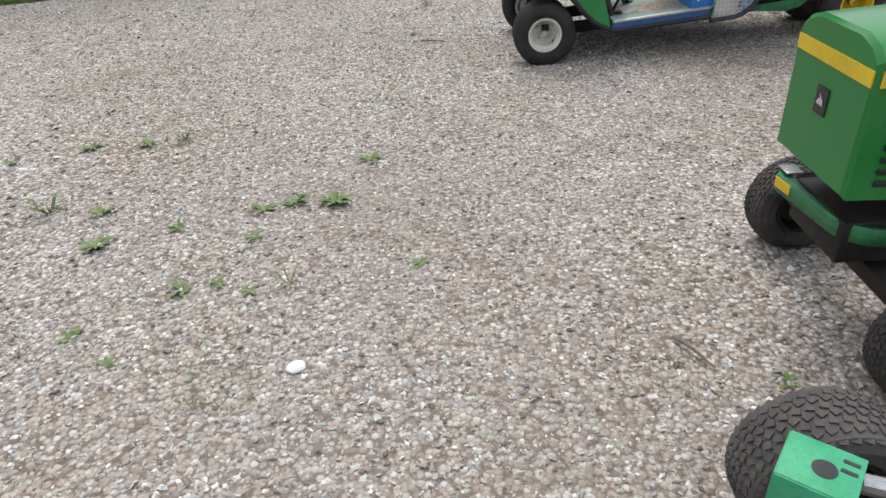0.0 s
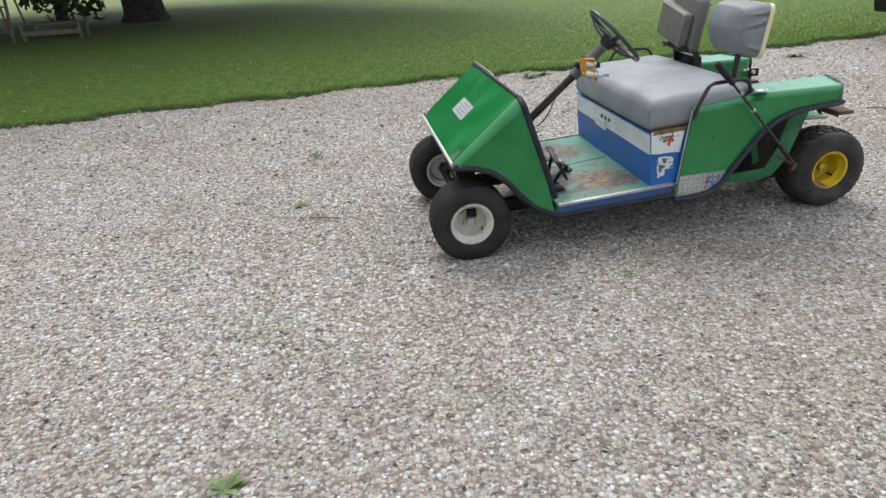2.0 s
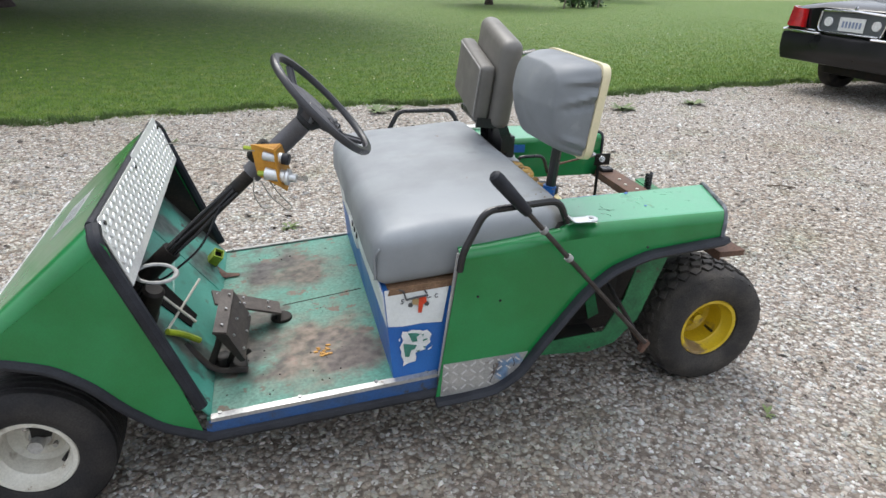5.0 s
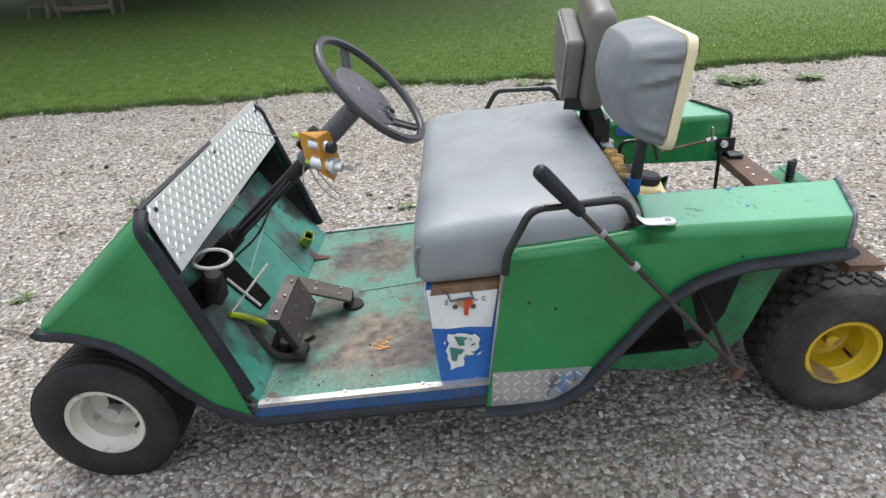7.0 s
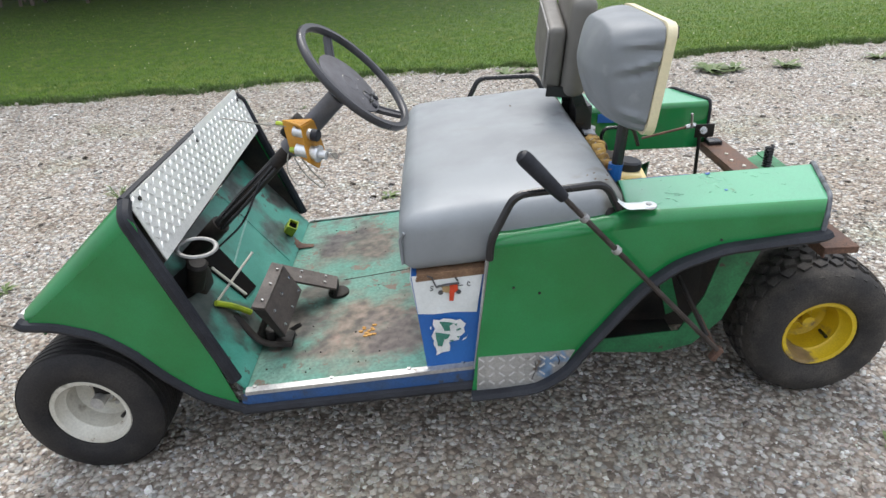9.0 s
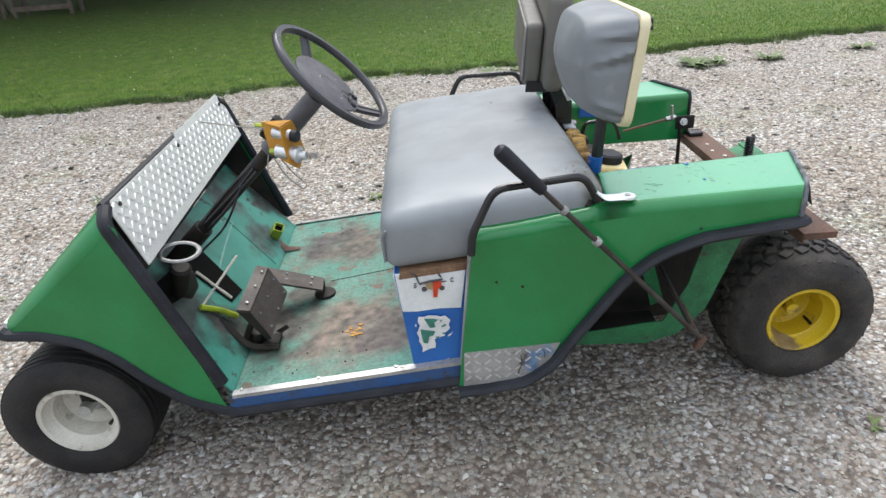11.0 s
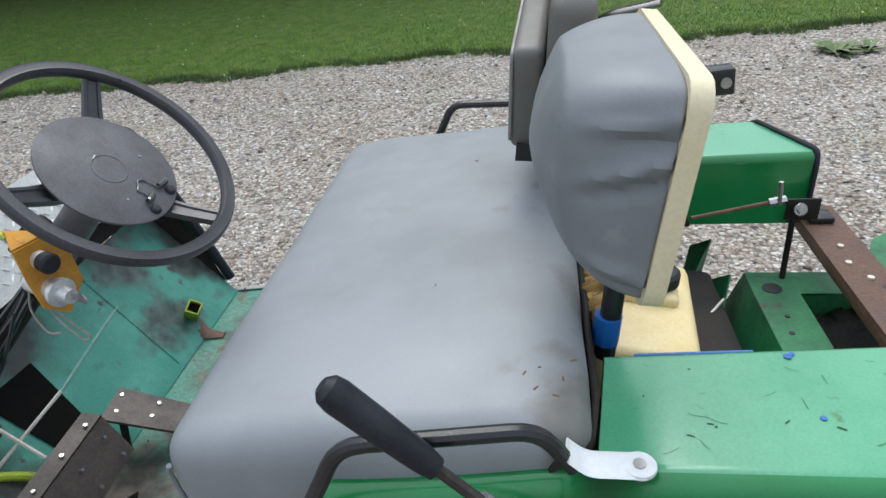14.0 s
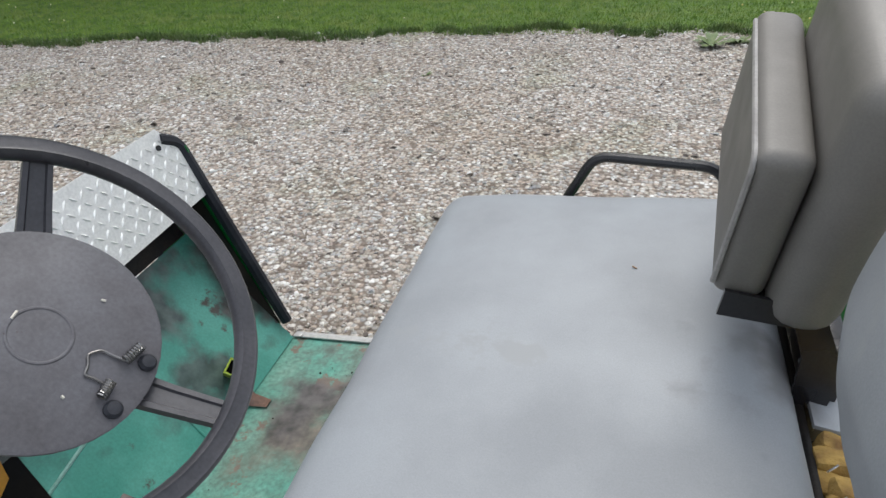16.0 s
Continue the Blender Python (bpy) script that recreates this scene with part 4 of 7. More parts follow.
bm = B()
slab(bm, [plate_pt(*q) for q in ((4.765, -0.002), (5.30, -0.004), (5.305, -0.016), (5.82, -0.020), (5.866, 0.045), (5.866, 0.175), (4.74, 0.192), (4.735, 0.03))], 0.003)
dash = part("chequer_plate", bm, PLATE, cart, "bright aluminium chequer plate bolted across the dash")
bm = B()
k = 0
y = 4.76
while y < 5.85:
    d = 0.012
    j = 0
    while d < 0.168:
        ang = 45 if (j + k) % 2 else -45
        u = (Vector((0, 1, 0)) * math.cos(radians(ang)) + PD * math.sin(radians(ang)))
        w = u.cross(PN)
        p = plate_pt(y, d, 0.0)
        vs = [bm.verts.new(p + u * a * 0.0115 + w * b * 0.0034 + PN * h) for a, b, h in ((-1, 0, 0), (0, 1, 0), (1, 0, 0), (0, -1, 0), (-0.5, 0, 0.003), (0.5, 0, 0.003))]
        for q in ((0, 1, 4), (1, 5, 4), (1, 2, 5), (2, 3, 5), (3, 4, 5), (3, 0, 4)):
            bm.faces.new([vs[i] for i in q])
        d += 0.0235
        j += 1
    y += 0.0235
    k += 1
tagged(part("chequer_relief", bm, PLATE, dash, smooth=0), kind="stuff")
bm = B()
for y in (4.79, 5.28, 5.80):
    disc(bm, plate_pt(y, 0.02, 0.0), PN, 0.007, 0.004, 10)
parts("bolt", bm, BLACK, dash)

# floor and sills
bm = B()
slab(bm, [(1.262, Y0 + 0.01, FLOOR(1.262)), (1.83, Y0 + 0.01, FLOOR(1.83)), (1.83, Y1 - 0.01, FLOOR(1.83)), (1.262, Y1 - 0.01, FLOOR(1.262))], 0.02)
floor_pan = part("floor_pan", bm, FLOORTEAL, cart, "teal floor worn to brown metal where feet rest")
bm = B()
tube(bm, [(1.50, 5.29, FLOOR(1.50)), (1.80, 5.32, FLOOR(1.8))], 0.002, 6)
part("floor_seam", bm, GREASE, floor_pan)
for y, s in ((Y0, -1), (Y1, 1)):
    bm = B()
    slab(bm, [(1.275, y + s * 0.006, FLOOR(1.275) + 0.006), (1.95, y + s * 0.006, FLOOR(1.95) + 0.006), (1.95, y - s * 0.014, FLOOR(1.95) + 0.008), (1.275, y - s * 0.014, FLOOR(1.275) + 0.008)][::-s], 0.004)
    slab(bm, [(1.275, y + s * 0.008, FLOOR(1.275) - 0.006), (1.95, y + s * 0.008, FLOOR(1.95) - 0.006), (1.95, y + s * 0.008, FLOOR(1.95) + 0.006), (1.275, y + s * 0.008, FLOOR(1.275) + 0.006)][::-s], 0.004)
    sill = part("sill_strip", bm, OLDALU, cart, "worn aluminium sill strip with screws")
    bm = B()
    for x in (1.30, 1.53, 1.76, 1.92):
        disc(bm, (x, y - s * 0.012, FLOOR(x) + 0.007), (0, 0, 1), 0.006, 0.004, 8)
    parts("screw", bm, STEEL, sill)
    bm = B()
    slab(bm, [(1.26, y + s * 0.004, FLOOR(1.26) - 0.048), (1.95, y + s * 0.004, FLOOR(1.95) - 0.052), (1.95, y + s * 0.004, FLOOR(1.95) - 0.006), (1.26, y + s * 0.004, FLOOR(1.26) - 0.006)][::-s], 0.006)
    part("side_skirt", bm, DIRTYBLUE, cart, "blue-painted side skirt under the sill")
    bm = B()
    tube(bm, [(1.26, y + s * 0.006, FLOOR(1.26) - 0.058), (1.97, y + s * 0.006, FLOOR(1.97) - 0.064)], 0.016, 8)
    part("skirt_trim", bm, TRIM, cart)
    bm = B()
    tube(bm, [(1.955, y + s * 0.012, FLOOR(1.95) + 0.002), (2.0, y + s * 0.012, 0.76)], 0.007, 6)
    part("panel_edge_strip", bm, OLDALU, cart, "dull metal strip on the panel edge")

# seat box
bm = B()
for y0, y1 in ((Y0 + 0.012, Y1 - 0.012),):
    prism(bm, [(1.815, FLOOR(1.815)), (1.785, 0.642), (2.34, 0.70), (2.30, 0.60), (2.12, 0.36)], y0, y1)
seat_box = part("seat_box", bm, BLUE, cart, "blue and white painted box under the seat")
bm = B()
slab(bm, [(1.7955, Y0 + 0.02, 0.52), (1.7815, Y0 + 0.02, 0.632), (1.7815, Y1 - 0.02, 0.632), (1.7955, Y1 - 0.02, 0.52)], 0.004)
slab(bm, [(1.798, Y0 + 0.0085, 0.527), (1.840, Y0 + 0.0085, 0.524), (1.90, Y0 + 0.0085, 0.529), (1.962, Y0 + 0.0085, 0.526), (1.980, Y0 + 0.0085, 0.648), (1.91, Y0 + 0.0085, 0.648), (1.787, Y0 + 0.0085, 0.648)], 0.003)
band = part("white_band", bm, WHITE, seat_box, "white band with peeling paint")
bm = B()
slab(bm, [(1.791, 5.33, 0.50), (1.784, 5.33, 0.56), (1.784, 5.52, 0.565), (1.791, 5.50, 0.505)], 0.012)
part("latch", bm, WHITE, seat_box)
bm = B()
for y in (5.26, 5.32, 5.38):
    disc(bm, (1.784, y, 0.585), (-1, 0, 0), 0.012, 0.004, 12)
parts("plug_hole", bm, BLACK, seat_box)
# pictures on the box side: a toy-like machine in red and tan, and a torn green print
bm = B()
yy = Y0 + 0.005
flat = lambda pts, y: slab(bm, [(x, y, z) for x, z in pts], 0.001)
flat(((1.890, 0.618), (1.911, 0.620), (1.912, 0.603), (1.902, 0.595), (1.898, 0.568), (1.887, 0.569), (1.888, 0.594)), yy)
part("red_print", bm, REDINK, band)
bm = B()
flat(((1.868, 0.615), (1.8895, 0.616), (1.8875, 0.594), (1.870, 0.598)), yy)
part("tan_print", bm, TANINK, band)
bm = B()
for run, r in ((((1.851, 0.614), (1.880, 0.621), (1.916, 0.624)), 0.0032), (((1.829, 0.650), (1.842, 0.645), (1.851, 0.618)), 0.0022), (((1.906, 0.641), (1.912, 0.631)), 0.0026), (((1.912, 0.616), (1.926, 0.617)), 0.0015)):
    tube(bm, [(x, yy, z) for x, z in run], r, 5)
for x, z in ((1.864, 0.596), (1.913, 0.596)):
    disc(bm, (x, yy + 0.001, z), (0, -1, 0), 0.0075, 0.0015, 12)
tube(bm, [(1.845, yy, 0.616), (1.838, yy, 0.617), (1.837, yy, 0.612), (1.843, yy, 0.609), (1.842, yy, 0.604), (1.835, yy, 0.604)], 0.0014, 5)
tube(bm, [(1.946, yy, 0.624), (1.940, yy, 0.626), (1.937, yy, 0.620), (1.940, yy, 0.614), (1.946, yy, 0.615)], 0.0014, 5)
parts("black_print", bm, INK, band)
bm = B()
flat(((1.840, 0.509), (1.857, 0.506), (1.868, 0.511), (1.893, 0.508), (1.903, 0.503), (1.915, 0.507), (1.930, 0.490), (1.924, 0.476), (1.927, 0.462), (1.912, 0.448), (1.910, 0.438), (1.894, 0.434), (1.880, 0.429),
      (1.884, 0.414), (1.881, 0.399), (1.862, 0.396), (1.842, 0.386), (1.845, 0.400), (1.842, 0.412), (1.836, 0.425), (1.838, 0.439), (1.832, 0.452), (1.837, 0.465), (1.843, 0.478), (1.837, 0.492)), yy - 0.001)
torn = part("torn_print", bm, PAPER, seat_box, "torn white transfer with green shapes")
bm = B()
for q in (((1.935, 0.452), (1.929, 0.440), (1.918, 0.434), (1.922, 0.441), (1.931, 0.446)), ((1.828, 0.482), (1.833, 0.487), (1.832, 0.474))):
    flat(q, yy - 0.001)
parts("paint_flake", bm, PAPER, seat_box)
bm = B()
for q in (((1.856, 0.502), (1.879, 0.500), (1.896, 0.495), (1.884, 0.487), (1.886, 0.471), (1.870, 0.470), (1.864, 0.485)), ((1.843, 0.467), (1.885, 0.457), (1.877, 0.443), (1.867, 0.441), (1.861, 0.417), (1.848, 0.421), (1.845, 0.444)),
          ((1.902, 0.473), (1.915, 0.479), (1.917, 0.474), (1.905, 0.469)), ((1.882, 0.437), (1.895, 0.439), (1.891, 0.432)), ((1.903, 0.450), (1.912, 0.450), (1.908, 0.443)), ((1.899, 0.492), (1.906, 0.495), (1.903, 0.486))):
    flat(q, yy - 0.0022)
parts("green_shape", bm, PRINTGREEN, torn)

# seat
bm = B()
for k in range(3):
    box(bm, (2.075, MID, 0.656 + 0.0075 * k), (0.555 - 0.004 * k, 1.15, 0.0066), 0.0)
bmesh.ops.transform(bm, matrix=SHEAR, verts=bm.verts)
part("seat_base", bm, PLY, cart, "bare layered plywood seat base")
bm = B()
box(bm, (2.058, MID - 0.005, 0.758), (0.60, 1.14, 0.172), 0.05, 5)
bmesh.ops.subdivide_edges(bm, edges=[e for e in bm.edges if e.calc_length() > 0.2], cuts=9, use_grid_fill=True)
for v in bm.verts:
    u, w = (v.co.x - 2.058) / 0.30, (v.co.y - MID) / 0.57
    if v.co.z > 0.76:
        v.co.z += 0.016 * max(0, 1 - u ** 4) * max(0, 1 - w ** 6) + 0.004 * noise.noise(v.co * 6)
        v.co.x += 0.006 * noise.noise(v.co * 5 + Vector((3, 1, 0)))
    elif abs(u) > 0.8 or abs(w) > 0.9:
        k = 0.006 * noise.noise(Vector((v.co.x * 4, v.co.y * 7, v.co.z * 20)))
        v.co.x += k
        v.co.y += k
bmesh.ops.transform(bm, matrix=SHEAR, verts=bm.verts)
seat = part("seat_cushion", bm, VINYL, cart, "long grey vinyl bench cushion, scuffed and stained", smooth=60)
bm = B()
zz = lambda x: 0.085 * (x - 2.05)
tube(bm, rounded_path([(1.775, 4.703, 0.80 + zz(1.775)), (1.762, 4.712, 0.78 + zz(1.77)), (1.765, 4.72, 0.70 + zz(1.77))], 0.02), 0.004, 6)
part("corner_seam", bm, VINYL, seat)
bm = B()
for x, y in ((2.15, 5.54), (2.12, 5.02), (2.27, 4.79), (2.285, 4.76), (2.29, 4.80), (2.32, 4.775), (2.31, 4.745), (2.335, 4.81)):
    box(bm, (x, y, 0.862 + zz(x)), (0.004 + 0.005 * random.random(), 0.0022, 0.0015), 0, 1, pose(0, 0, 0, 0, -5, random.uniform(0, 180)))
parts("crumb", bm, PLY, seat)
bm = B()
for k in range(13):
    y = 5.005 + 0.023 * k
    box(bm, (2.392 + random.uniform(-0.006, 0.006), y, 0.785 + random.uniform(-0.010, 0.010)), (0.045, 0.034, 0.09), 0.010, 2, pose(0, 0, 0, random.uniform(-25, 25), random.uniform(-12, 12), random.uniform(-25, 25)))
tagged(part("torn_foam", bm, FOAM, seat, "torn yellow foam and staples at the back edge"), kind="stuff")
bm = B()
for k in range(6):
    tube(bm, [(2.380, 5.00 + 0.047 * k, 0.826), (2.392, 5.005 + 0.047 * k + random.uniform(-0.01, 0.01), 0.831)], 0.0012, 5)
parts("staple", bm, STEEL, seat)
bm = B()
edge = [(2.285, 4.686), (2.31, 4.690), (2.335, 4.700), (2.360, 4.735), (2.370, 4.80), (2.371, 5.80)]
for p, q in zip(edge, edge[1:]):
    bm.faces.new([bm.verts.new((*k, z)) for k, z in ((p, 0.70), (q, 0.70), (q, 0.825), (p, 0.825 if p[0] > 2.3 else 0.78))])
bmesh.ops.remove_doubles(bm, verts=bm.verts, dist=0.001)
part("back_edge", bm, GREASE, seat, "black edge strip round the back of the cushion", solid=0.010)
bm = B()
slab(bm, [(2.376, 5.30, 0.832), (2.415, 5.30, 0.826), (2.418, 5.40, 0.826), (2.376, 5.42, 0.834)], 0.006)
part("loose_flap", bm, VINYL, seat, "loose grey vinyl flap at the back edge")


def side_body(y, s):
    """One rear side: outer panel, fender top and inner wall. s: -1 for the side that looks to -y."""
    r = 0.036
    back = 2.855 if s < 0 else 2.83  # the far fender is shorter
    e = back - 2.885
    top = lambda x: 0.819 + 0.018 * (x - 2.36)
    low_edge = [(back, 0.735), (2.74, 0.724), (2.605, 0.71), (2.49, 0.668), (2.405, 0.598), (2.335, 0.505), (2.275, 0.425), (2.215, 0.335), (2.135, 0.28), (2.015, 0.266), (1.94, 0.262)]
    cols = [2.36 + (back - 2.36) * k / 6 for k in range(7)]
    ahead = [2.0 + 0.06 * k for k in range(6)]  # the shoulder runs on beside the seat, falling to the front
    crest = lambda x: top(x) if x > 2.355 else 0.772 + 0.047 * ((x - 2.0) / 0.36) ** 1.35
    top_edge = [(x, crest(x) - r) for x in ahead + cols]
    bm = B()
    bm.faces.new([bm.verts.new((x, y, z)) for x, z in top_edge + low_edge])
    # rounded shoulder, flat top and rounded inner edge; the near fender widens to the rear, the far one runs straight
    low = 0.70 if s < 0 else 0.648
    q = 0.022
    wide = lambda u: 0.25 + (0.032 * u if s < 0 else 0.002 * u)
    rows = []
    for k in range(6):
        t = math.pi / 2 * k / 5
        rows.append([bm.verts.new((x, y - s * r * (1 - math.cos(t)), crest(x) - r + r * math.sin(t))) for x in ahead]
                    + [bm.verts.new((x + 0.02 * (1 - math.cos(t)) * i / 6, y - s * r * (1 - math.cos(t)), top(x) - r + r * math.sin(t))) for i, x in enumerate(cols)])
    for a, c in zip(rows, rows[1:]):
        for i in range(6):
            bm.faces.new((a[i], a[i + 1], c[i + 1], c[i]))
    rows = [r_[6:] for r_ in rows]
    for k in range(5):
        t = math.pi / 2 * k / 4
        rows.append([bm.verts.new((x + 0.025 + 0.075 * i / 6, y - s * (wide(i / 6) - q + q * math.sin(t)), top(x) - q + q * math.cos(t))) for i, x in enumerate(cols)])
    rows.append([bm.verts.new((x + 0.025 + 0.072 * i / 6, y - s * (wide(i / 6) + 0.008), low)) for i, x in enumerate(cols)])
    for a, c in zip(rows, rows[1:]):
        for i in range(6):
            bm.faces.new((a[i], a[i + 1], c[i + 1], c[i]))
    rear = wide(1.0)
    zr = top(back)
    # end walls
    bm.faces.new([bm.verts.new((back, y, 0.735))] + [bm.verts.new(r_[-1].co) for r_ in rows] + [bm.verts.new((2.90 + e, y - s * 0.05, 0.71))])
    bm.faces.new([bm.verts.new(r_[0].co) for r_ in rows] + [bm.verts.new((2.38, y - s * 0.01, 0.70))])
    bmesh.ops.remove_doubles(bm, verts=bm.verts, dist=0.0015)
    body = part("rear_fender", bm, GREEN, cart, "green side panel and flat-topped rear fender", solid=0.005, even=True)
    body.data.materials.append(SHEENGREEN)
    # upward faces take the green with the painted sheen
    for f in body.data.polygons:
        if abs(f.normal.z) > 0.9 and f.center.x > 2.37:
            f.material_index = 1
    bm = B()
    tube(bm, rounded_path([(2.905 + e, y - s * 0.004, 0.738)] + [(x, y + s * 0.004, z) for x, z in low_edge], 0.03, 2), 0.025, 8, flat=0.6)
    part("wheel_arch_trim", bm, TRIM, body, "black rubber arch trim")
    bm = B()
    tube(bm, rounded_path([(2.890 + e, y + s * 0.002, 0.72), (2.892 + e, y + s * 0.002, zr - 0.03), (2.910 + e, y - s * 0.034, zr + 0.004), (2.990 + e, y - s * (rear - 0.01), zr + 0.004), (2.990 + e, y - s * (rear + 0.002), 0.80), (2.988 + e, y - s * (rear + 0.004), low)], 0.02), 0.0065, 8)
    part("end_trim", bm, WORNTRIM if s < 0 else TRIM, body, "grey-black edge trim")
    bm = B()
    slab(bm, [(2.895 + e, y - s * 0.02, 0.73), (2.98 + e, y - s * (rear - 0.005), low + 0.01), (2.985 + e, y - s * (rear - 0.015), 0.815), (2.90 + e, y - s * 0.04, 0.82)][::-s], 0.008)
    part("end_panel", bm, BLACK, body)
    bm = B()
    slab(bm, [(x, y + s * 0.003, z) for x, z in ((1.955, 0.274), (2.02, 0.276), (2.13, 0.289), (2.20, 0.335), (2.236, 0.406), (1.962, 0.395))][::-s], 0.003)
    kick = part("kick_plate", bm, OLDALU, body, "scuffed aluminium chequer kick plate")
    bm = B()
    for i in range(9):
        for j in range(4):
            x, z = 1.970 + 0.029 * i, 0.305 + 0.027 * j
            if x < 2.135 + 0.025 * j:
                a = radians(40 if (i + j) % 2 else -40)
                box(bm, (x, y + s * 0.004, z), (0.02, 0.002, 0.0045), 0, 1, pose(0, 0, 0, 0, math.degrees(a), 0))
    parts("raised_bar", bm, ALU, kick, smooth=0)
    bm = B()
    for run in (((2.123, 0.374), (2.126, 0.345), (2.115, 0.309)), ((2.187, 0.388), (2.193, 0.372), (2.190, 0.359))):
        tube(bm, rounded_path([(x, y + s * 0.0045, z) for x, z in run], 0.01), 0.0016, 5)
    parts("scratch", bm, INK, kick)
    bm = B()
    for x, z in ((2.13, 0.60), (2.6, 0.735), (2.06, 0.62)):
        disc(bm, (x, y + s * 0.001, z), (0, s, 0), 0.004, 0.002, 8)
    parts("hole", bm, BLACK, body)
    # hip rail
    bm = B()
    yr = y + s * 0.03 if s < 0 else y
    tube(bm, rounded_path([(1.995, yr + 0.012, 0.72), (1.998, yr, 0.78), (2.058, yr - s * 0.004, 0.900), (2.288, yr - s * 0.032, 0.906), (2.328, yr - s * 0.048, 0.83)], 0.032, 4), 0.0105, 10)
    rail = part("hip_rail", bm, BLACK, cart, "black hip restraint rail with a pale flat end")
    bm = B()
    tube(bm, rounded_path([(2.322, yr - s * 0.050, 0.856), (2.345, yr - s * 0.050, 0.8335), (2.412, yr - s * 0.050, 0.8335)], 0.02, 4), 0.021, 12, flat=0.16)
    disc(bm, (2.406, yr - s * 0.050, 0.830), (0, 0, 1), 0.0205, 0.0065, 20)
    flat_end = part("rail_end", bm, WHITE, rail, "pale flattened rail end")
    bm = B()
    disc(bm, (2.406, yr - s * 0.050, 0.834), (0, 0, 1), 0.008, 0.005, 8)
    part("bolt", bm, STEEL, flat_end)
    return body


near_body = side_body(4.662, -1)
far_body = side_body(5.878, 1)
FT = lambda x, y, h=0.0006: (x, y, 0.8195 + 0.018 * (x - 2.36) + h)
bm = B()
for x, y, r in ((2.640, 4.898, 0.006), (2.647, 4.903, 0.004), (2.645, 4.777, 0.0045)):
    disc(bm, FT(x, y, 0), (0, 0, 1), r, 0.0006, 9)
tube(bm, rounded_path([(2.43, 4.911, 0.812), (2.50, 4.914, 0.814), (2.60, 4.919, 0.815)], 0.02), 0.0040, 6, flat=0.5)
parts("blue_splash", bm, BLUE, near_body, "splash of blue paint")
bm = B()
for x, y, l, a in ((2.478, 4.744, 0.014, -20), (2.506, 4.765, 0.012, -12), (2.512, 4.760, 0.006, 30), (2.60, 4.77, 0.012, 40), (2.66, 4.76, 0.016, -30), (2.43, 4.815, 0.006, 60), (2.50, 4.87, 0.005, 10)):
    box(bm, FT(x, y, 0.0001), (0.7 * l, 0.0018, 0.0004), 0, 1, pose(0, 0, 0, 0, 0, a))
parts("paint_chip", bm, BLACK, near_body)
bm = B()
for k in range(18):
    x, y, a = random.uniform(2.42, 2.84), random.uniform(4.71, 4.89), random.gauss(-10, 35)
    l, c = random.uniform(0.006, 0.028), math.radians(a)
    tube(bm, rounded_path([FT(x, y, 0.0002), FT(x + 0.5 * l * math.cos(c), y + 0.5 * l * math.sin(c) - 0.12 * l, 0.0002), FT(x + l * math.cos(c), y + l * math.sin(c), 0.0002)], 0.5 * l, 3), random.uniform(0.0002, 0.0004), 4)
tagged(part("scratches", bm, OLDGREEN, near_body, "fine dark scratches in the paint"), kind="stuff")

bm = B()
slab(bm, [(2.50, 5.6215, 0.765), (2.565, 5.6215, 0.762), (2.565, 5.6215, 0.796), (2.50, 5.6215, 0.798)], 0.003)
part("blue_patch", bm, BLUE, far_body, "blue tape patch")
bm = B()
tube(bm, rounded_path([(2.49, 5.52, 0.69), (2.495, 5.52, 0.775), (2.61, 5.52, 0.775), (2.635, 5.52, 0.70)], 0.03), 0.007, 8)
part("hook_loop", bm, BLACK, cart, "black bent steel loop behind the seat")

# brake lever on the side
L0, L1 = Vector((2.073, 4.616, 1.004)), Vector((2.616, 4.611, 0.420))
bm = B()
tube(bm, [L0.lerp(L1, 0.15), L1], 0.0072, 8)
lever = part("lever", bm, LEVER, cart, "bare steel hand lever with a black grip")
bm = B()
d = (L1 - L0).normalized()
lathe(bm, L0, d, [(-0.012, 0), (-0.011, 0.010), (-0.004, 0.0175), (0.01, 0.020), (0.06, 0.019), (0.13, 0.0165), (0.15, 0.014), (0.152, 0.0)], 16)
part("grip", bm, TRIM, lever, "black ribbed rubber grip")
bm = B()
for k in (0.175, 0.285, 0.445):
    disc(bm, L0.lerp(L1, k) - d * 0.008, d, 0.0125, 0.014, 12)
parts("collar", bm, OLDALU, lever)
bm = B()
box(bm, L1 + Vector((0.004, 0.01, -0.02)), (0.018, 0.024, 0.045), 0.005, 2, pose(0, 0, 0, 0, 30, 0))
tube(bm, [L1 + Vector((0, 0.0, -0.01)), L1 + Vector((0.02, 0.18, -0.01))], 0.007, 8)
part("pivot", bm, RUST, lever)
bm = B()
tube(bm, [(2.55, 4.78, 0.56), (2.60, 4.65, 0.44)], 0.0075, 6)
part("link_rod", bm, GREASE, cart)

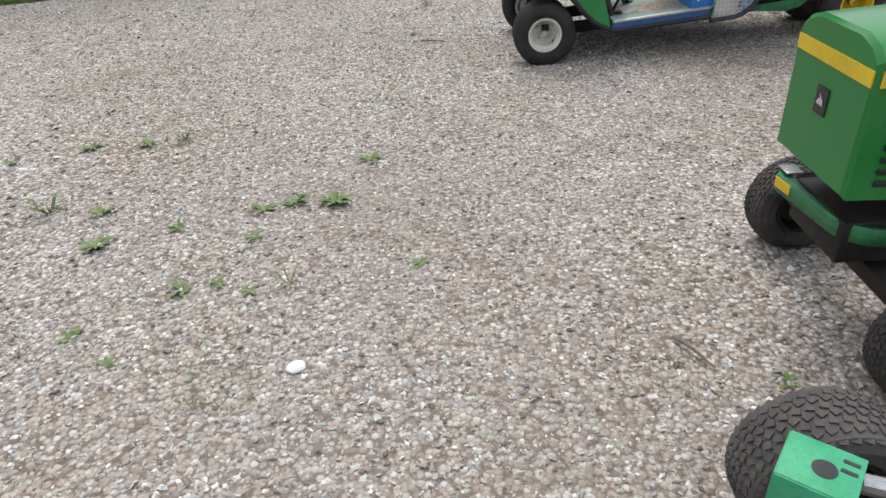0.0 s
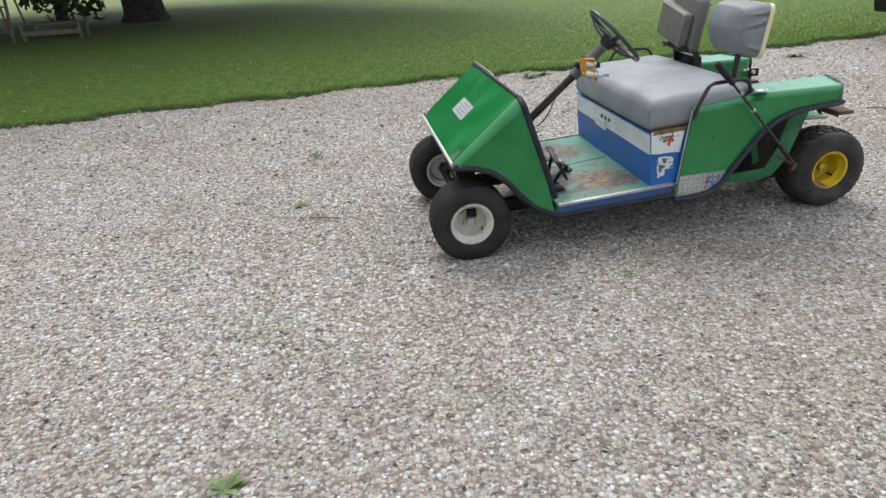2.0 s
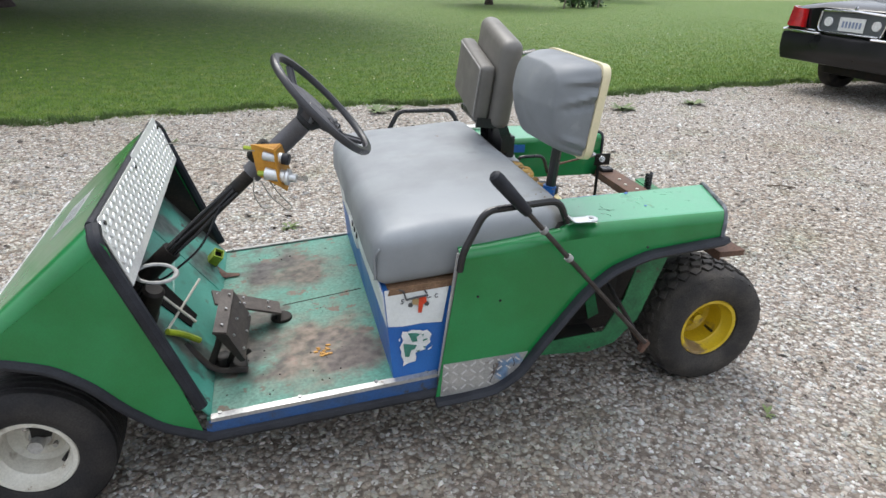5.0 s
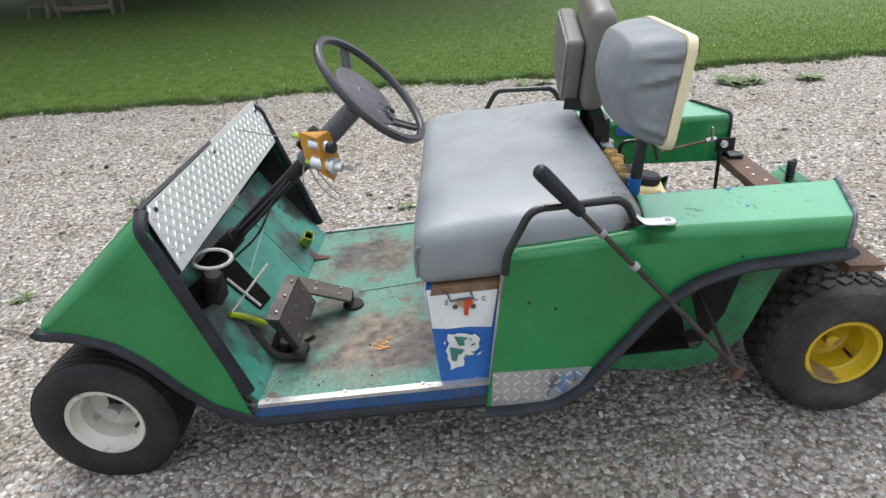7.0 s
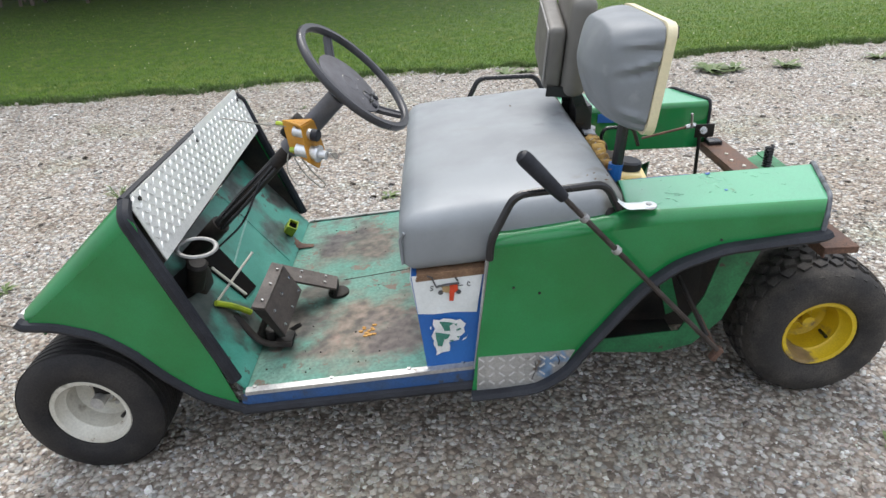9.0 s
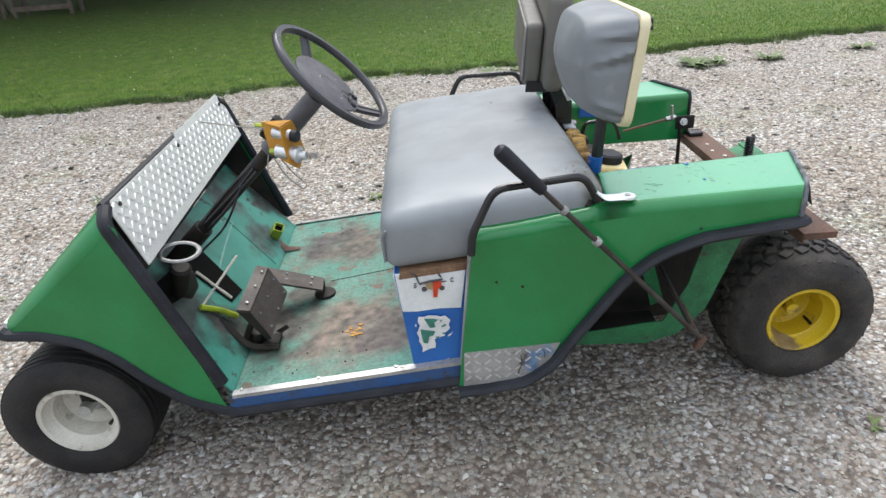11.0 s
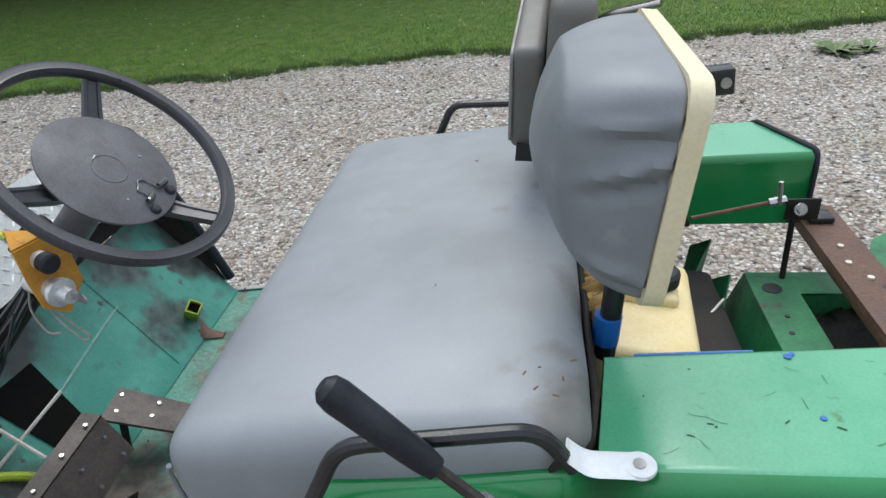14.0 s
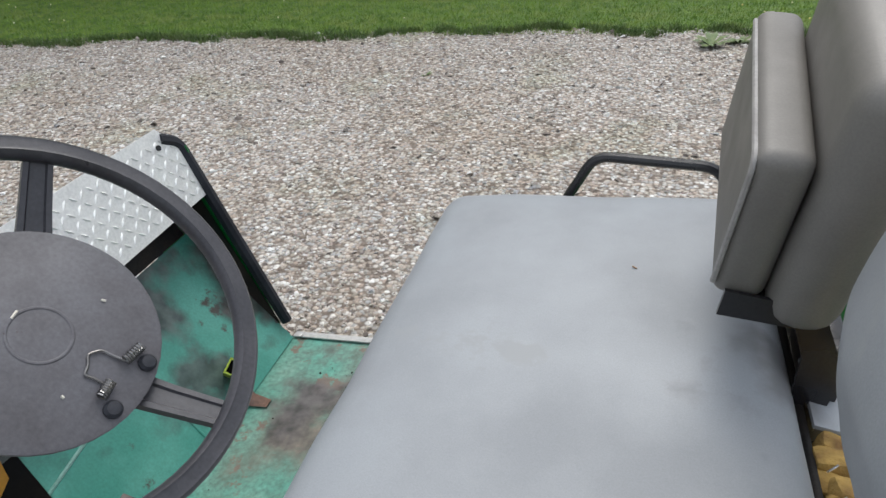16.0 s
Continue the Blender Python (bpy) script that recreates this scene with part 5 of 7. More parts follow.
# driver's backrest
BT = pose(2.370, 4.992, 1.127, 0, 7, 0)
bm = B()
box(bm, (0, 0, 0), (0.12, 0.41, 0.28), 0.0, 1)
bmesh.ops.subdivide_edges(bm, edges=bm.edges, cuts=21, use_grid_fill=True)
for v in bm.verts:
    u, w, t = v.co.y / 0.205, v.co.z / 0.14, v.co.x / 0.06
    ff = (1 - t) / 2  # 0 at the board, 1 at the front
    rim = max(abs(u), abs(w))
    p = 9 - 5.2 * ff
    k = (abs(u) ** p + abs(w) ** p) ** (1 / p) / rim if rim > 1e-4 else 1.0
    v.co.y /= k
    v.co.z /= k
    shrink = 1 - 0.18 * ff ** 2.2
    v.co.y *= shrink
    v.co.z *= shrink if w > 0 else 1 - 0.10 * ff ** 2.2
    v.co.x -= 0.032 * (1 - min(1, rim) ** 2.0) * ff
    v.co.x += 0.034 * max(0, -w) * ff
    # creases pulled from the near top corner and along the lower edge
    if u < 0.1:
        reach = min(1, (0.1 - u) / 0.7) * min(1, max(0, 1.6 * (1 - ff) - 0.12))
        z = v.co.z
        slope = 0.05 * ff
        for at, sig, amp in ((0.098 - slope * 0.5, 0.006, 0.008), (0.082 - slope * 0.5, 0.005, -0.008), (0.055 - slope, 0.007, 0.011), (0.037 - slope, 0.006, -0.012), (-0.098 + slope * 0.4, 0.006, 0.009), (-0.112 + slope * 0.3, 0.005, -0.009)):
            g = 1.7 * amp * math.exp(-((z - at) / sig) ** 2) * reach
            v.co.y -= g
            v.co.x -= 0.6 * g
    v.co += Vector((1, 1, 1)) * 0.0025 * noise.noise(v.co * 12)
bmesh.ops.transform(bm, matrix=BT, verts=bm.verts)
backrest = part("driver_backrest", bm, SHADEDVINYL, cart, "grey vinyl backrest pad with wrinkled side on a cream board", smooth=70)
sb = backrest.modifiers.new("smooth", "SUBSURF")
sb.levels = sb.render_levels = 1
bm = B()
box(bm, (0.070, 0, 0), (0.024, 0.42, 0.285), 0.0, 1)
es = [e for e in bm.edges if abs(e.verts[0].co.x - e.verts[1].co.x) > 0.01]
bmesh.ops.bevel(bm, geom=es, offset=0.035, segments=4, affect="EDGES", profile=0.5)
bmesh.ops.transform(bm, matrix=BT, verts=bm.verts)
part("back_board", bm, CREAM, backrest, "cream moulded plastic backing board")
bm = B()
tube(bm, [(2.395, 4.975, 0.76), (2.415, 4.975, 1.01), (2.455, 4.975, 1.10)], 0.017, 10)
post = part("backrest_post", bm, BLACK, cart)
bm = B()
tube(bm, [(2.394, 4.975, 0.79), (2.398, 4.975, 0.84)], 0.022, 10)
part("blue_collar", bm, BLUE, post, "blue taped collar")

# passenger's backrest: two taupe pads one behind the other
for name, PB, size, rr in (("front_pad", pose(2.282, 5.506, 1.103, 10, 4, -3), (0.060, 0.355, 0.210), 0.018), ("rear_pad", pose(2.356, 5.478, 1.130, 10, 4, -3), (0.082, 0.365, 0.335), 0.036)):
    bm = B()
    box(bm, (0, 0, 0), size, rr, 4)
    for v in bm.verts:
        v.co += Vector((1, 1, 1)) * 0.004 * noise.noise(v.co * 9)
    bmesh.ops.transform(bm, matrix=PB, verts=bm.verts)
    pad = part(name, bm, TANVINYL, cart, "taupe vinyl backrest pad with a piped seam", smooth=60)
    if name == "front_pad":
        bm = B()
        sx, sy, sz = size
        tube(bm, rounded_path([PB @ Vector(p) for p in ((-sx / 2, -sy / 2 + 0.004, -sz / 2 + 0.02), (-sx / 2, -sy / 2 + 0.004, sz / 2 - 0.012), (-sx / 2, sy / 2 - 0.02, sz / 2 - 0.012))], 0.02), 0.0035, 6)
        part("piping", bm, PIPING, pad, "pale piped edge")
bm = B()
for y, x in ((5.345, 2.246), (5.605, 2.275)):
    slab(bm, [(x, y, 0.952), (x + 0.004, y, 0.988), (2.36, y, 0.975), (2.405, y, 0.88), (2.385, y, 0.76), (2.355, y, 0.76), (2.352, y, 0.90), (2.335, y, 0.945)], 0.006)
box(bm, (2.312, 5.478, 0.968), (0.10, 0.255, 0.024), 0.006, 2, pose(0, 0, 0, 4, 0, 0))
box(bm, (2.395, 5.47, 0.83), (0.03, 0.24, 0.16), 0.004)
part("hinge_bracket", bm, BLACK, cart, "black steel hinge brackets of the passenger backrest")
bm = B()
box(bm, (2.478, 4.968, 1.205), (0.11, 0.028, 0.034), 0.004, 2, pose(0, 0, 0, 0, -4, 0))
stay = part("back_stay", bm, BLACK, cart, "black square tube stub behind the driver's backrest")
bm = B()
tube(bm, rounded_path([(2.38, 5.58, 1.12), (2.43, 5.57, 1.175), (2.54, 5.54, 1.199)], 0.05), 0.024, 8, flat=0.35)
part("upper_stay", bm, BLACK, cart, "black curved flat bar behind the passenger's backrest")
bm = B()
disc(bm, (2.521, 4.954, 1.208), (0, -1, 0), 0.007, 0.003, 10)
part("bolt", bm, STEEL, stay)

# steering
CA, CB = Vector((1.630, 4.980, 1.101)), Vector((1.04, 5.045, 0.545))
cd = (CA - CB).normalized()
bm = B()
tube(bm, [CB, CA - cd * 0.05], 0.021, 12)
tube(bm, [CB, CB + cd * 0.20], 0.030, 12)
column = part("steering_column", bm, GREASE, cart, "dark greasy steering column")
bm = B()
tube(bm, [CA - cd * 0.26, CA - cd * 0.04], 0.031, 14, r1=0.028)
part("column_sleeve", bm, WHEELGREY, column)
bm = B()
side = Vector((0, -1, 0))
over = cd.cross(side)
for k, (a, h, r) in enumerate(((0.014, 0.016, 0.006), (0.021, 0.004, 0.0045), (0.022, -0.010, 0.005))):
    pts = [CB + cd * (0.03 + 0.065 * n) + side * (a + 0.003 * math.sin(1.7 * n + k)) - over * (h + 0.003 * math.cos(1.3 * n + 2 * k)) for n in range(8)]
    tube(bm, pts, r, 6)
tube(bm, rounded_path([CB + cd * 0.42 + side * 0.03, CB + cd * 0.33 + side * 0.06 - Vector((0, 0, 0.06)), CB + cd * 0.16 + side * 0.05 - Vector((0, 0, 0.05)), CB + cd * 0.05 + side * 0.03], 0.05), 0.0035, 6)
parts("cable", bm, BLACK, column)
wax = Vector((0.711, -0.098, 0.696)).normalized()
WC = Vector((1.659, 4.973, 1.1285))
ex = Vector((wax.z, 0, -wax.x)).normalized()
ey = wax.cross(ex).normalized()
bm = B()
section = []
for k in range(20):
    a, dent = 2 * math.pi * k / 20, 0.80 if k in (0, 9, 10, 11, 19, 1) else 1.0
    section.append((0.0122 * dent * math.cos(a), 0.180 + 0.0117 * math.sin(a)))
lathe(bm, WC, wax, section, 64, closed=True)
wheel_rim = part("steering_wheel", bm, RIMBLACK, cart, "black three-spoke steering wheel with a grey centre disc")
for ang in (13, 135, 254):
    a = radians(ang)
    u = ex * math.cos(a) + ey * math.sin(a)
    bm = B()
    w = u.cross(wax)
    rows = []
    for r, h, wide, deep in ((0.030, -0.046, 0.019, 0.012), (0.098, -0.034, 0.0155, 0.012), (0.125, -0.024, 0.014, 0.012), (0.172, -0.003, 0.0125, 0.012)):
        p = WC + u * r + wax * h
        rows.append([bm.verts.new(p + w * a * wide + wax * b) for a, b in ((-1, 0), (-0.62, 0), (-0.5, -0.003), (0.5, -0.003), (0.62, 0), (1, 0), (1, -deep), (-1, -deep))])
    for a0, c0 in zip(rows, rows[1:]):
        for k in range(8):
            bm.faces.new((a0[k], a0[(k + 1) % 8], c0[(k + 1) % 8], c0[k]))
    bm.faces.new(rows[0][::-1])
    bm.faces.new(rows[-1])
    part("spoke", bm, RIMBLACK, wheel_rim)
bm = B()
DC = WC - wax * 0.022  # the disc sits below the rim's plane
disc(bm, DC - wax * 0.006, wax, 0.104, 0.006, 40)
centre = part("centre_disc", bm, WHEELGREY, wheel_rim, "flat grey plastic disc over the hub")
bm = B()
lathe(bm, WC - wax * 0.075, wax, [(0, 0), (0, 0.032), (0.025, 0.045), (0.045, 0.05), (0.045, 0)], 20)
part("hub", bm, TRIM, wheel_rim)
bm = B()
lathe(bm, DC, wax, [(0.0, 0.028), (0.0008, 0.027), (0.0008, 0.0255), (0.0, 0.0245)], 24)
part("hub_mark", bm, WHEELGREY, centre)
bm = B()
for a, b, c, d in ((-0.028, 0.004, -0.026, -0.004), (0.012, 0.06, 0.016, 0.062), (0.05, -0.03, 0.053, -0.03)):
    tube(bm, [DC + wax * 0.0005 + ex * a + ey * b, DC + wax * 0.0005 + ex * c + ey * d], 0.0013, 5)
parts("scuff", bm, RIMWHITE, centre)
D = lambda a, b, h=0.0: DC + wax * (0.002 + h) + ex * a * 0.92 + ey * (b - 0.008)
bm = B()
for (a0, b0), (a1, b1) in (((0.0738, 0.0345), (0.0749, 0.0553)), ((0.0815, -0.0051), (0.0778, 0.0117))):
    p, q = D(a0, b0, 0.004), D(a1, b1, 0.004)
    d = (q - p).normalized()
    u = d.cross(wax).normalized()
    turns_n = 7
    tube(bm, [p.lerp(q, n / (8 * turns_n)) + (u * math.cos(n * math.pi / 4) + wax * math.sin(n * math.pi / 4)) * 0.0045 for n in range(8 * turns_n + 1)], 0.0011, 5)
tube(bm, rounded_path([D(0.0738, 0.036), D(0.060, 0.032), D(0.0497, 0.0302), D(0.0433, 0.0194), D(0.052, 0.012), D(0.0554, 0.0025), D(0.064, 0.006), D(0.0785, 0.008)], 0.004), 0.0012, 6)
parts("spring_clip", bm, DARKSTEEL, centre, "two small steel spring clips")
bm = B()
for a, b in ((0.091, 0.0477), (0.0977, -0.0052)):
    lathe(bm, D(a, b, -0.002), wax, [(0.0, 0.0085), (0.003, 0.0085), (0.006, 0.006), (0.007, 0.0)], 14)
parts("rubber_button", bm, TRIM, centre)

# switch plate on the column
SB = Vector((1.468, 4.947, 0.986))
bm = B()
P = lambda x, y, z: SB + 0.85 * Vector((x, y, z))
slab(bm, [P(-0.02, -0.01, 0.05), P(0.055, -0.055, 0.05), P(0.06, -0.058, -0.02), P(0.062, -0.06, -0.085), P(-0.005, -0.02, -0.055), P(-0.012, -0.015, -0.01)], 0.004)
slab(bm, [P(0.05, -0.085, 0.045), P(0.075, -0.01, 0.045), P(0.085, 0.0, 0.0), P(0.10, -0.012, -0.055), P(0.082, -0.055, -0.105), P(0.058, -0.082, -0.075), P(0.052, -0.085, -0.02)], 0.004)
slab(bm, [P(-0.02, -0.01, 0.05), P(0.075, -0.01, 0.049), P(0.05, -0.085, 0.049)][::-1], 0.004)
sw = part("switch_bracket", bm, ORANGE, cart, "ochre-painted switch bracket clamped to the column")
ka = Vector((0.86, -0.30, -0.12)).normalized()
K1, K2 = P(0.045, -0.045, 0.015), P(0.058, -0.052, -0.048)
bm = B()
lathe(bm, K1, ka, [(-0.025, 0), (-0.025, 0.015), (0.028, 0.015), (0.028, 0.0)], 16)
part("choke_barrel", bm, ALU, sw, "bright zinc choke barrel")
bm = B()
lathe(bm, K2, ka, [(-0.035, 0), (-0.035, 0.019), (0.022, 0.019), (0.026, 0.024), (0.034, 0.024), (0.036, 0.013), (0.055, 0.012), (0.055, 0)], 18)
switch = part("key_switch", bm, ALU, sw, "bright zinc key switch barrel")
bm = B()
slab(bm, [K2 + ka * 0.053 + Vector(p) for p in ((0, 0, -0.005), (0.03, -0.01, -0.009), (0.034, -0.012, 0.002), (0.03, -0.01, 0.009), (0, 0, 0.005))], 0.002)
part("key", bm, STEEL, switch)
bm = B()
lathe(bm, K1, ka, [(0.028, 0), (0.030, 0.016), (0.046, 0.017), (0.050, 0.014), (0.05, 0)], 16)
part("knob", bm, TRIM, sw, "black choke knob")
bm = B()
tube(bm, rounded_path([P(0.03, -0.05, -0.07), P(0.06, -0.05, -0.12), P(0.10, -0.05, -0.165), P(0.085, -0.05, -0.18), P(0.03, -0.04, -0.13), P(0.0, -0.02, -0.075)], 0.03), 0.002, 6)
tube(bm, rounded_path([P(-0.02, -0.01, -0.065), P(-0.03, -0.03, -0.12), P(0.0, -0.04, -0.17), P(0.03, -0.04, -0.165)], 0.03), 0.0018, 6)
tube(bm, rounded_path([P(-0.01, -0.02, 0.03), P(-0.12, 0.03, 0.03), P(-0.3, 0.2, 0.01), P(-0.36, 0.5, -0.08)], 0.08), 0.002, 6)
parts("wire", bm, WIRE, sw, "loose pale wire")
bm = B()
tube(bm, [P(-0.02, -0.01, 0.035), P(-0.045, 0.0, 0.038)], 0.006, 6)
tube(bm, [P(0.02, -0.04, -0.045), P(-0.005, -0.03, -0.045)], 0.008, 6)
parts("terminal", bm, LIME, sw, "yellow crimp terminal")
bm = B()
box(bm, P(0.0, 0.02, 0.02), (0.07, 0.05, 0.03), 0.008, 2, pose(0, 0, 0, 0, -42, 0))
part("clamp", bm, GREASE, sw)

# steering gear odds and ends in the footwell
bm = B()
lathe(bm, (1.160, 4.865, 0.680), (0.12, -0.05, 1), [(0.004, 0.062), (0.008, 0.058), (0.008, 0.051), (0.004, 0.047), (0.0, 0.050), (0.0, 0.058)], 32, closed=True)
part("steering_ring", bm, DULLRING, cart, "worn grey metal ring in the footwell")
bm = B()
lathe(bm, (1.135, 4.89, 0.60), (0.35, -0.25, 1), [(-0.08, 0), (-0.08, 0.026), (0.02, 0.032), (0.03, 0.024), (0.03, 0)], 16)
box(bm, (1.09, 4.98, 0.50), (0.07, 0.12, 0.10), 0.03, 4)
part("gear_case", bm, GREASE, cart)
bm = B()
tube(bm, [(1.245, 5.09, 0.545), (1.150, 4.940, 0.450)], 0.0042, 6)
tube(bm, [(1.14, 4.99, 0.548), (1.229, 4.994, 0.441)], 0.0045, 6)
parts("pale_rod", bm, RIMWHITE, cart, "thin pale plastic rods")
bm = B()
tube(bm, rounded_path([(1.152, 4.924, 0.456), (1.190, 4.962, 0.420), (1.232, 4.992, 0.372)], 0.03), 0.010, 8)
part("lime_hose", bm, LIME, cart, "short lime-green hose")

# pedals
bm = B()
def FP(x, y, h):
    return Vector((x, y, FLOOR(x) + h))
# the brake pedal: a top strip and a steep studded plate
slab(bm, [Vector(p) for p in ((1.312, 5.050, 0.522), (1.350, 5.055, 0.512), (1.332, 4.835, 0.484), (1.294, 4.830, 0.494))][::-1], 0.010)
pedal = part("brake_pedal", bm, PEDALBROWN, cart, "worn brown pedal block studded with bright rivets")
bm = B()
slab(bm, [Vector(p) for p in ((1.350, 5.055, 0.506), (1.396, 5.052, 0.412), (1.377, 4.842, 0.378), (1.332, 4.835, 0.478))][::-1], 0.008)
part("pedal_plate", bm, PEDALBROWN, pedal)
bm = B()
slab(bm, [Vector(p) for p in ((1.296, 4.8295, 0.488), (1.334, 4.8345, 0.478), (1.377, 4.8395, 0.376), (1.362, 4.838, 0.376))], 0.004)
part("pedal_cheek", bm, GREASE, pedal)
bm = B()
for p in ((1.336, 5.020, 0.5135), (1.328, 4.945, 0.504), (1.318, 4.865, 0.494)):
    disc(bm, p, (0.3, 0, 1), 0.0045, 0.004, 8)
for y, k in ((5.022, 0.0), (4.945, 0.35), (4.868, 0.7)):
    for x, z in ((1.3640, 0.478), (1.3895, 0.428)):
        disc(bm, (x - 0.025 * k, y, z - 0.038 * k), (0.9, 0, 0.44), 0.0045, 0.006, 8)
parts("rivet", bm, STEEL, pedal)
bm = B()
tube(bm, [(1.330, 4.99, 0.49), (1.290, 4.95, 0.37), (1.262, 4.93, 0.31)], 0.011, 8)
tube(bm, [(1.360, 4.92, 0.40), (1.335, 4.93, 0.35), (1.32, 4.94, 0.31)], 0.010, 8)
tube(bm, rounded_path([(1.195, 4.950, 0.392), (1.275, 4.902, 0.306), (1.378, 4.893, 0.306)], 0.05), 0.013, 8, flat=0.35)
box(bm, FP(1.348, 4.935, 0.010), (0.055, 0.06, 0.014), 0.003)
box(bm, FP(1.300, 4.955, 0.022), (0.05, 0.05, 0.04), 0.006, 2, pose(0, 0, 0, 0, 0, 30))
parts("pedal_arm", bm, GREASE, pedal)
# black sheet on the floor, painted as the dark of the pedal slot
bm = B()
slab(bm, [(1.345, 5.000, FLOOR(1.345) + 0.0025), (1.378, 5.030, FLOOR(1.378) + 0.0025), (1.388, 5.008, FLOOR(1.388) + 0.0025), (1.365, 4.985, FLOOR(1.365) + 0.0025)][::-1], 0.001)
part("pedal_slot", bm, HOLEDARK, floor_pan, "flat black sheet painted as the dark of a floor slot")
# the accelerator: a long plate on a hinge
bm = B()
slab(bm, [Vector(p) for p in ((1.280, 5.115, 0.436), (1.262, 5.228, 0.430), (1.488, 5.238, 0.353), (1.494, 5.152, 0.352))][::-1], 0.008)
gas = part("accelerator_pedal", bm, PEDALBROWN, cart, "long worn brown pedal plate with six bright rivets")
bm = B()
for p in ((1.279, 5.205, 0.4255), (1.294, 5.153, 0.4225), (1.365, 5.210, 0.396), (1.369, 5.167, 0.396), (1.448, 5.217, 0.3675), (1.450, 5.175, 0.3675)):
    disc(bm, Vector(p) - Vector((0, 0, 0.002)), (0.32, 0, 0.95), 0.0048, 0.006, 8)
parts("rivet", bm, STEEL, gas)
bm = B()
box(bm, (1.484, 5.195, 0.332), (0.012, 0.075, 0.040), 0.003)
disc(bm, FP(1.492, 5.195, 0.0), (0, 0, 1), 0.038, 0.012, 20)
tube(bm, [(1.30, 5.16, 0.42), (1.285, 5.15, 0.30)], 0.009, 8)
parts("pedal_foot", bm, GREASE, gas)
bm = B()
PG = pose(1.246, 5.630, 0.372, 34, 30, 10)
for a, w in (((0, 0.018, 0), (0.040, 0.004, 0.075)), ((0, -0.018, 0), (0.040, 0.004, 0.075)), ((0.018, 0, 0), (0.004, 0.040, 0.075)), ((-0.018, 0, 0), (0.004, 0.040, 0.075))):
    box(bm, PG @ Vector(a), w, 0, 1, PG.to_3x3().to_4x4())
peg = part("socket_tube", bm, LIME, cart, "short lime-painted square tube on the floor")
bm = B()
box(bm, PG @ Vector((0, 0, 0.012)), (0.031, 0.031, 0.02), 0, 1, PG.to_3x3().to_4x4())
part("socket_hole", bm, HOLEDARK, peg)
bm = B()
slab(bm, [FP(1.235, 5.605, 0.040), FP(1.275, 5.592, 0.008), FP(1.335, 5.597, 0.005), FP(1.335, 5.620, 0.005), FP(1.285, 5.628, 0.012), FP(1.24, 5.650, 0.045)], 0.005)
part("socket_foot", bm, RUST, peg)
bm = B()
for k in range(14):
    x, y = 1.62 + random.gauss(0, 0.012), 4.93 + random.gauss(0, 0.02)
    bmesh.ops.create_icosphere(bm, subdivisions=1, radius=random.uniform(0.003, 0.007), matrix=pose(x, y, FLOOR(x) + 0.002) @ Matrix.Diagonal((1.6, 1, 0.5, 1)))
tagged(part("ochre_crumbs", bm, ORANGE, floor_pan, "small ochre flakes lying on the floor"), kind="stuff")
bm = B()
for k in range(40):
    x, y = random.uniform(1.28, 1.75), random.uniform(4.74, 5.8)
    bmesh.ops.create_icosphere(bm, subdivisions=1, radius=random.uniform(0.001, 0.0035), matrix=pose(x, y, FLOOR(x) + 0.001))
tagged(part("grit", bm, GREASE, floor_pan), kind="stuff")

# behind the seat: tank, tractor frame, linkage
bm = B()
TK = pose(2.490, 5.227, 0.615, 0, 6, -6)
box(bm, (0, 0, 0), (0.20, 0.34, 0.15), 0.025, 4)
box(bm, (0.0, 0.06, 0.08), (0.13, 0.14, 0.03), 0.012, 3)
bmesh.ops.transform(bm, matrix=TK, verts=bm.verts)
tank = part("fuel_tank", bm, TANKPLASTIC, cart, "yellowed plastic fuel tank behind the seat")
bm = B()
lathe(bm, TK @ Vector((0.02, 0.05, 0.09)), (0.1, 0, 1), [(-0.01, 0.044), (0, 0.044), (0.002, 0.040), (0.008, 0.046), (0.030, 0.045), (0.036, 0.038), (0.036, 0)], 24)
part("tank_cap", bm, TRIM, tank, "black screw cap")
bm = B()
for y in (5.40, 5.55):
    box(bm, (2.47, y, 0.64), (0.10, 0.10, 0.16), 0.02)
tube(bm, rounded_path([(2.42, 5.30, 0.76), (2.45, 5.45, 0.78), (2.44, 5.6, 0.70)], 0.05), 0.01, 8)
tube(bm, rounded_path([(2.43, 5.48, 0.80), (2.43, 5.50, 0.74), (2.47, 5.42, 0.70)], 0.03), 0.014, 8)
parts("engine_part", bm, GREASE, cart, "dark grimy engine parts behind the seat")
bm = B()
tube(bm, [(2.415, 5.43, 0.81), (2.415, 5.43, 0.70)], 0.03, 12)
part("filter_can", bm, VINYL, cart, "grey cylindrical canister")
# green tractor plate with cut-outs, laid on the rear frame
bm = B()
zt = 0.552
xs2 = [2.785, 2.885, 3.03, 3.09, 3.15, 3.215]
ys2 = [5.00, 5.16, 5.45, 5.54]
for i in range(5):
    for j in range(3):
        if (i, j) in ((1, 1), (3, 1), (3, 0), (4, 0), (4, 1)):
            continue
        box(bm, ((xs2[i] + xs2[i + 1]) / 2, (ys2[j] + ys2[j + 1]) / 2, zt), (xs2[i + 1] - xs2[i], ys2[j + 1] - ys2[j], 0.006))
bmesh.ops.remove_doubles(bm, verts=bm.verts, dist=0.001)
slab(bm, [(2.785, 5.0, zt), (2.785, 5.54, zt), (2.735, 5.56, zt - 0.16), (2.735, 4.98, zt - 0.16)], 0.005)
slab(bm, [(3.06, 5.54, zt + 0.002), (3.215, 5.54, zt + 0.002), (3.235, 5.77, zt - 0.002), (3.14, 5.70, zt)], 0.005)
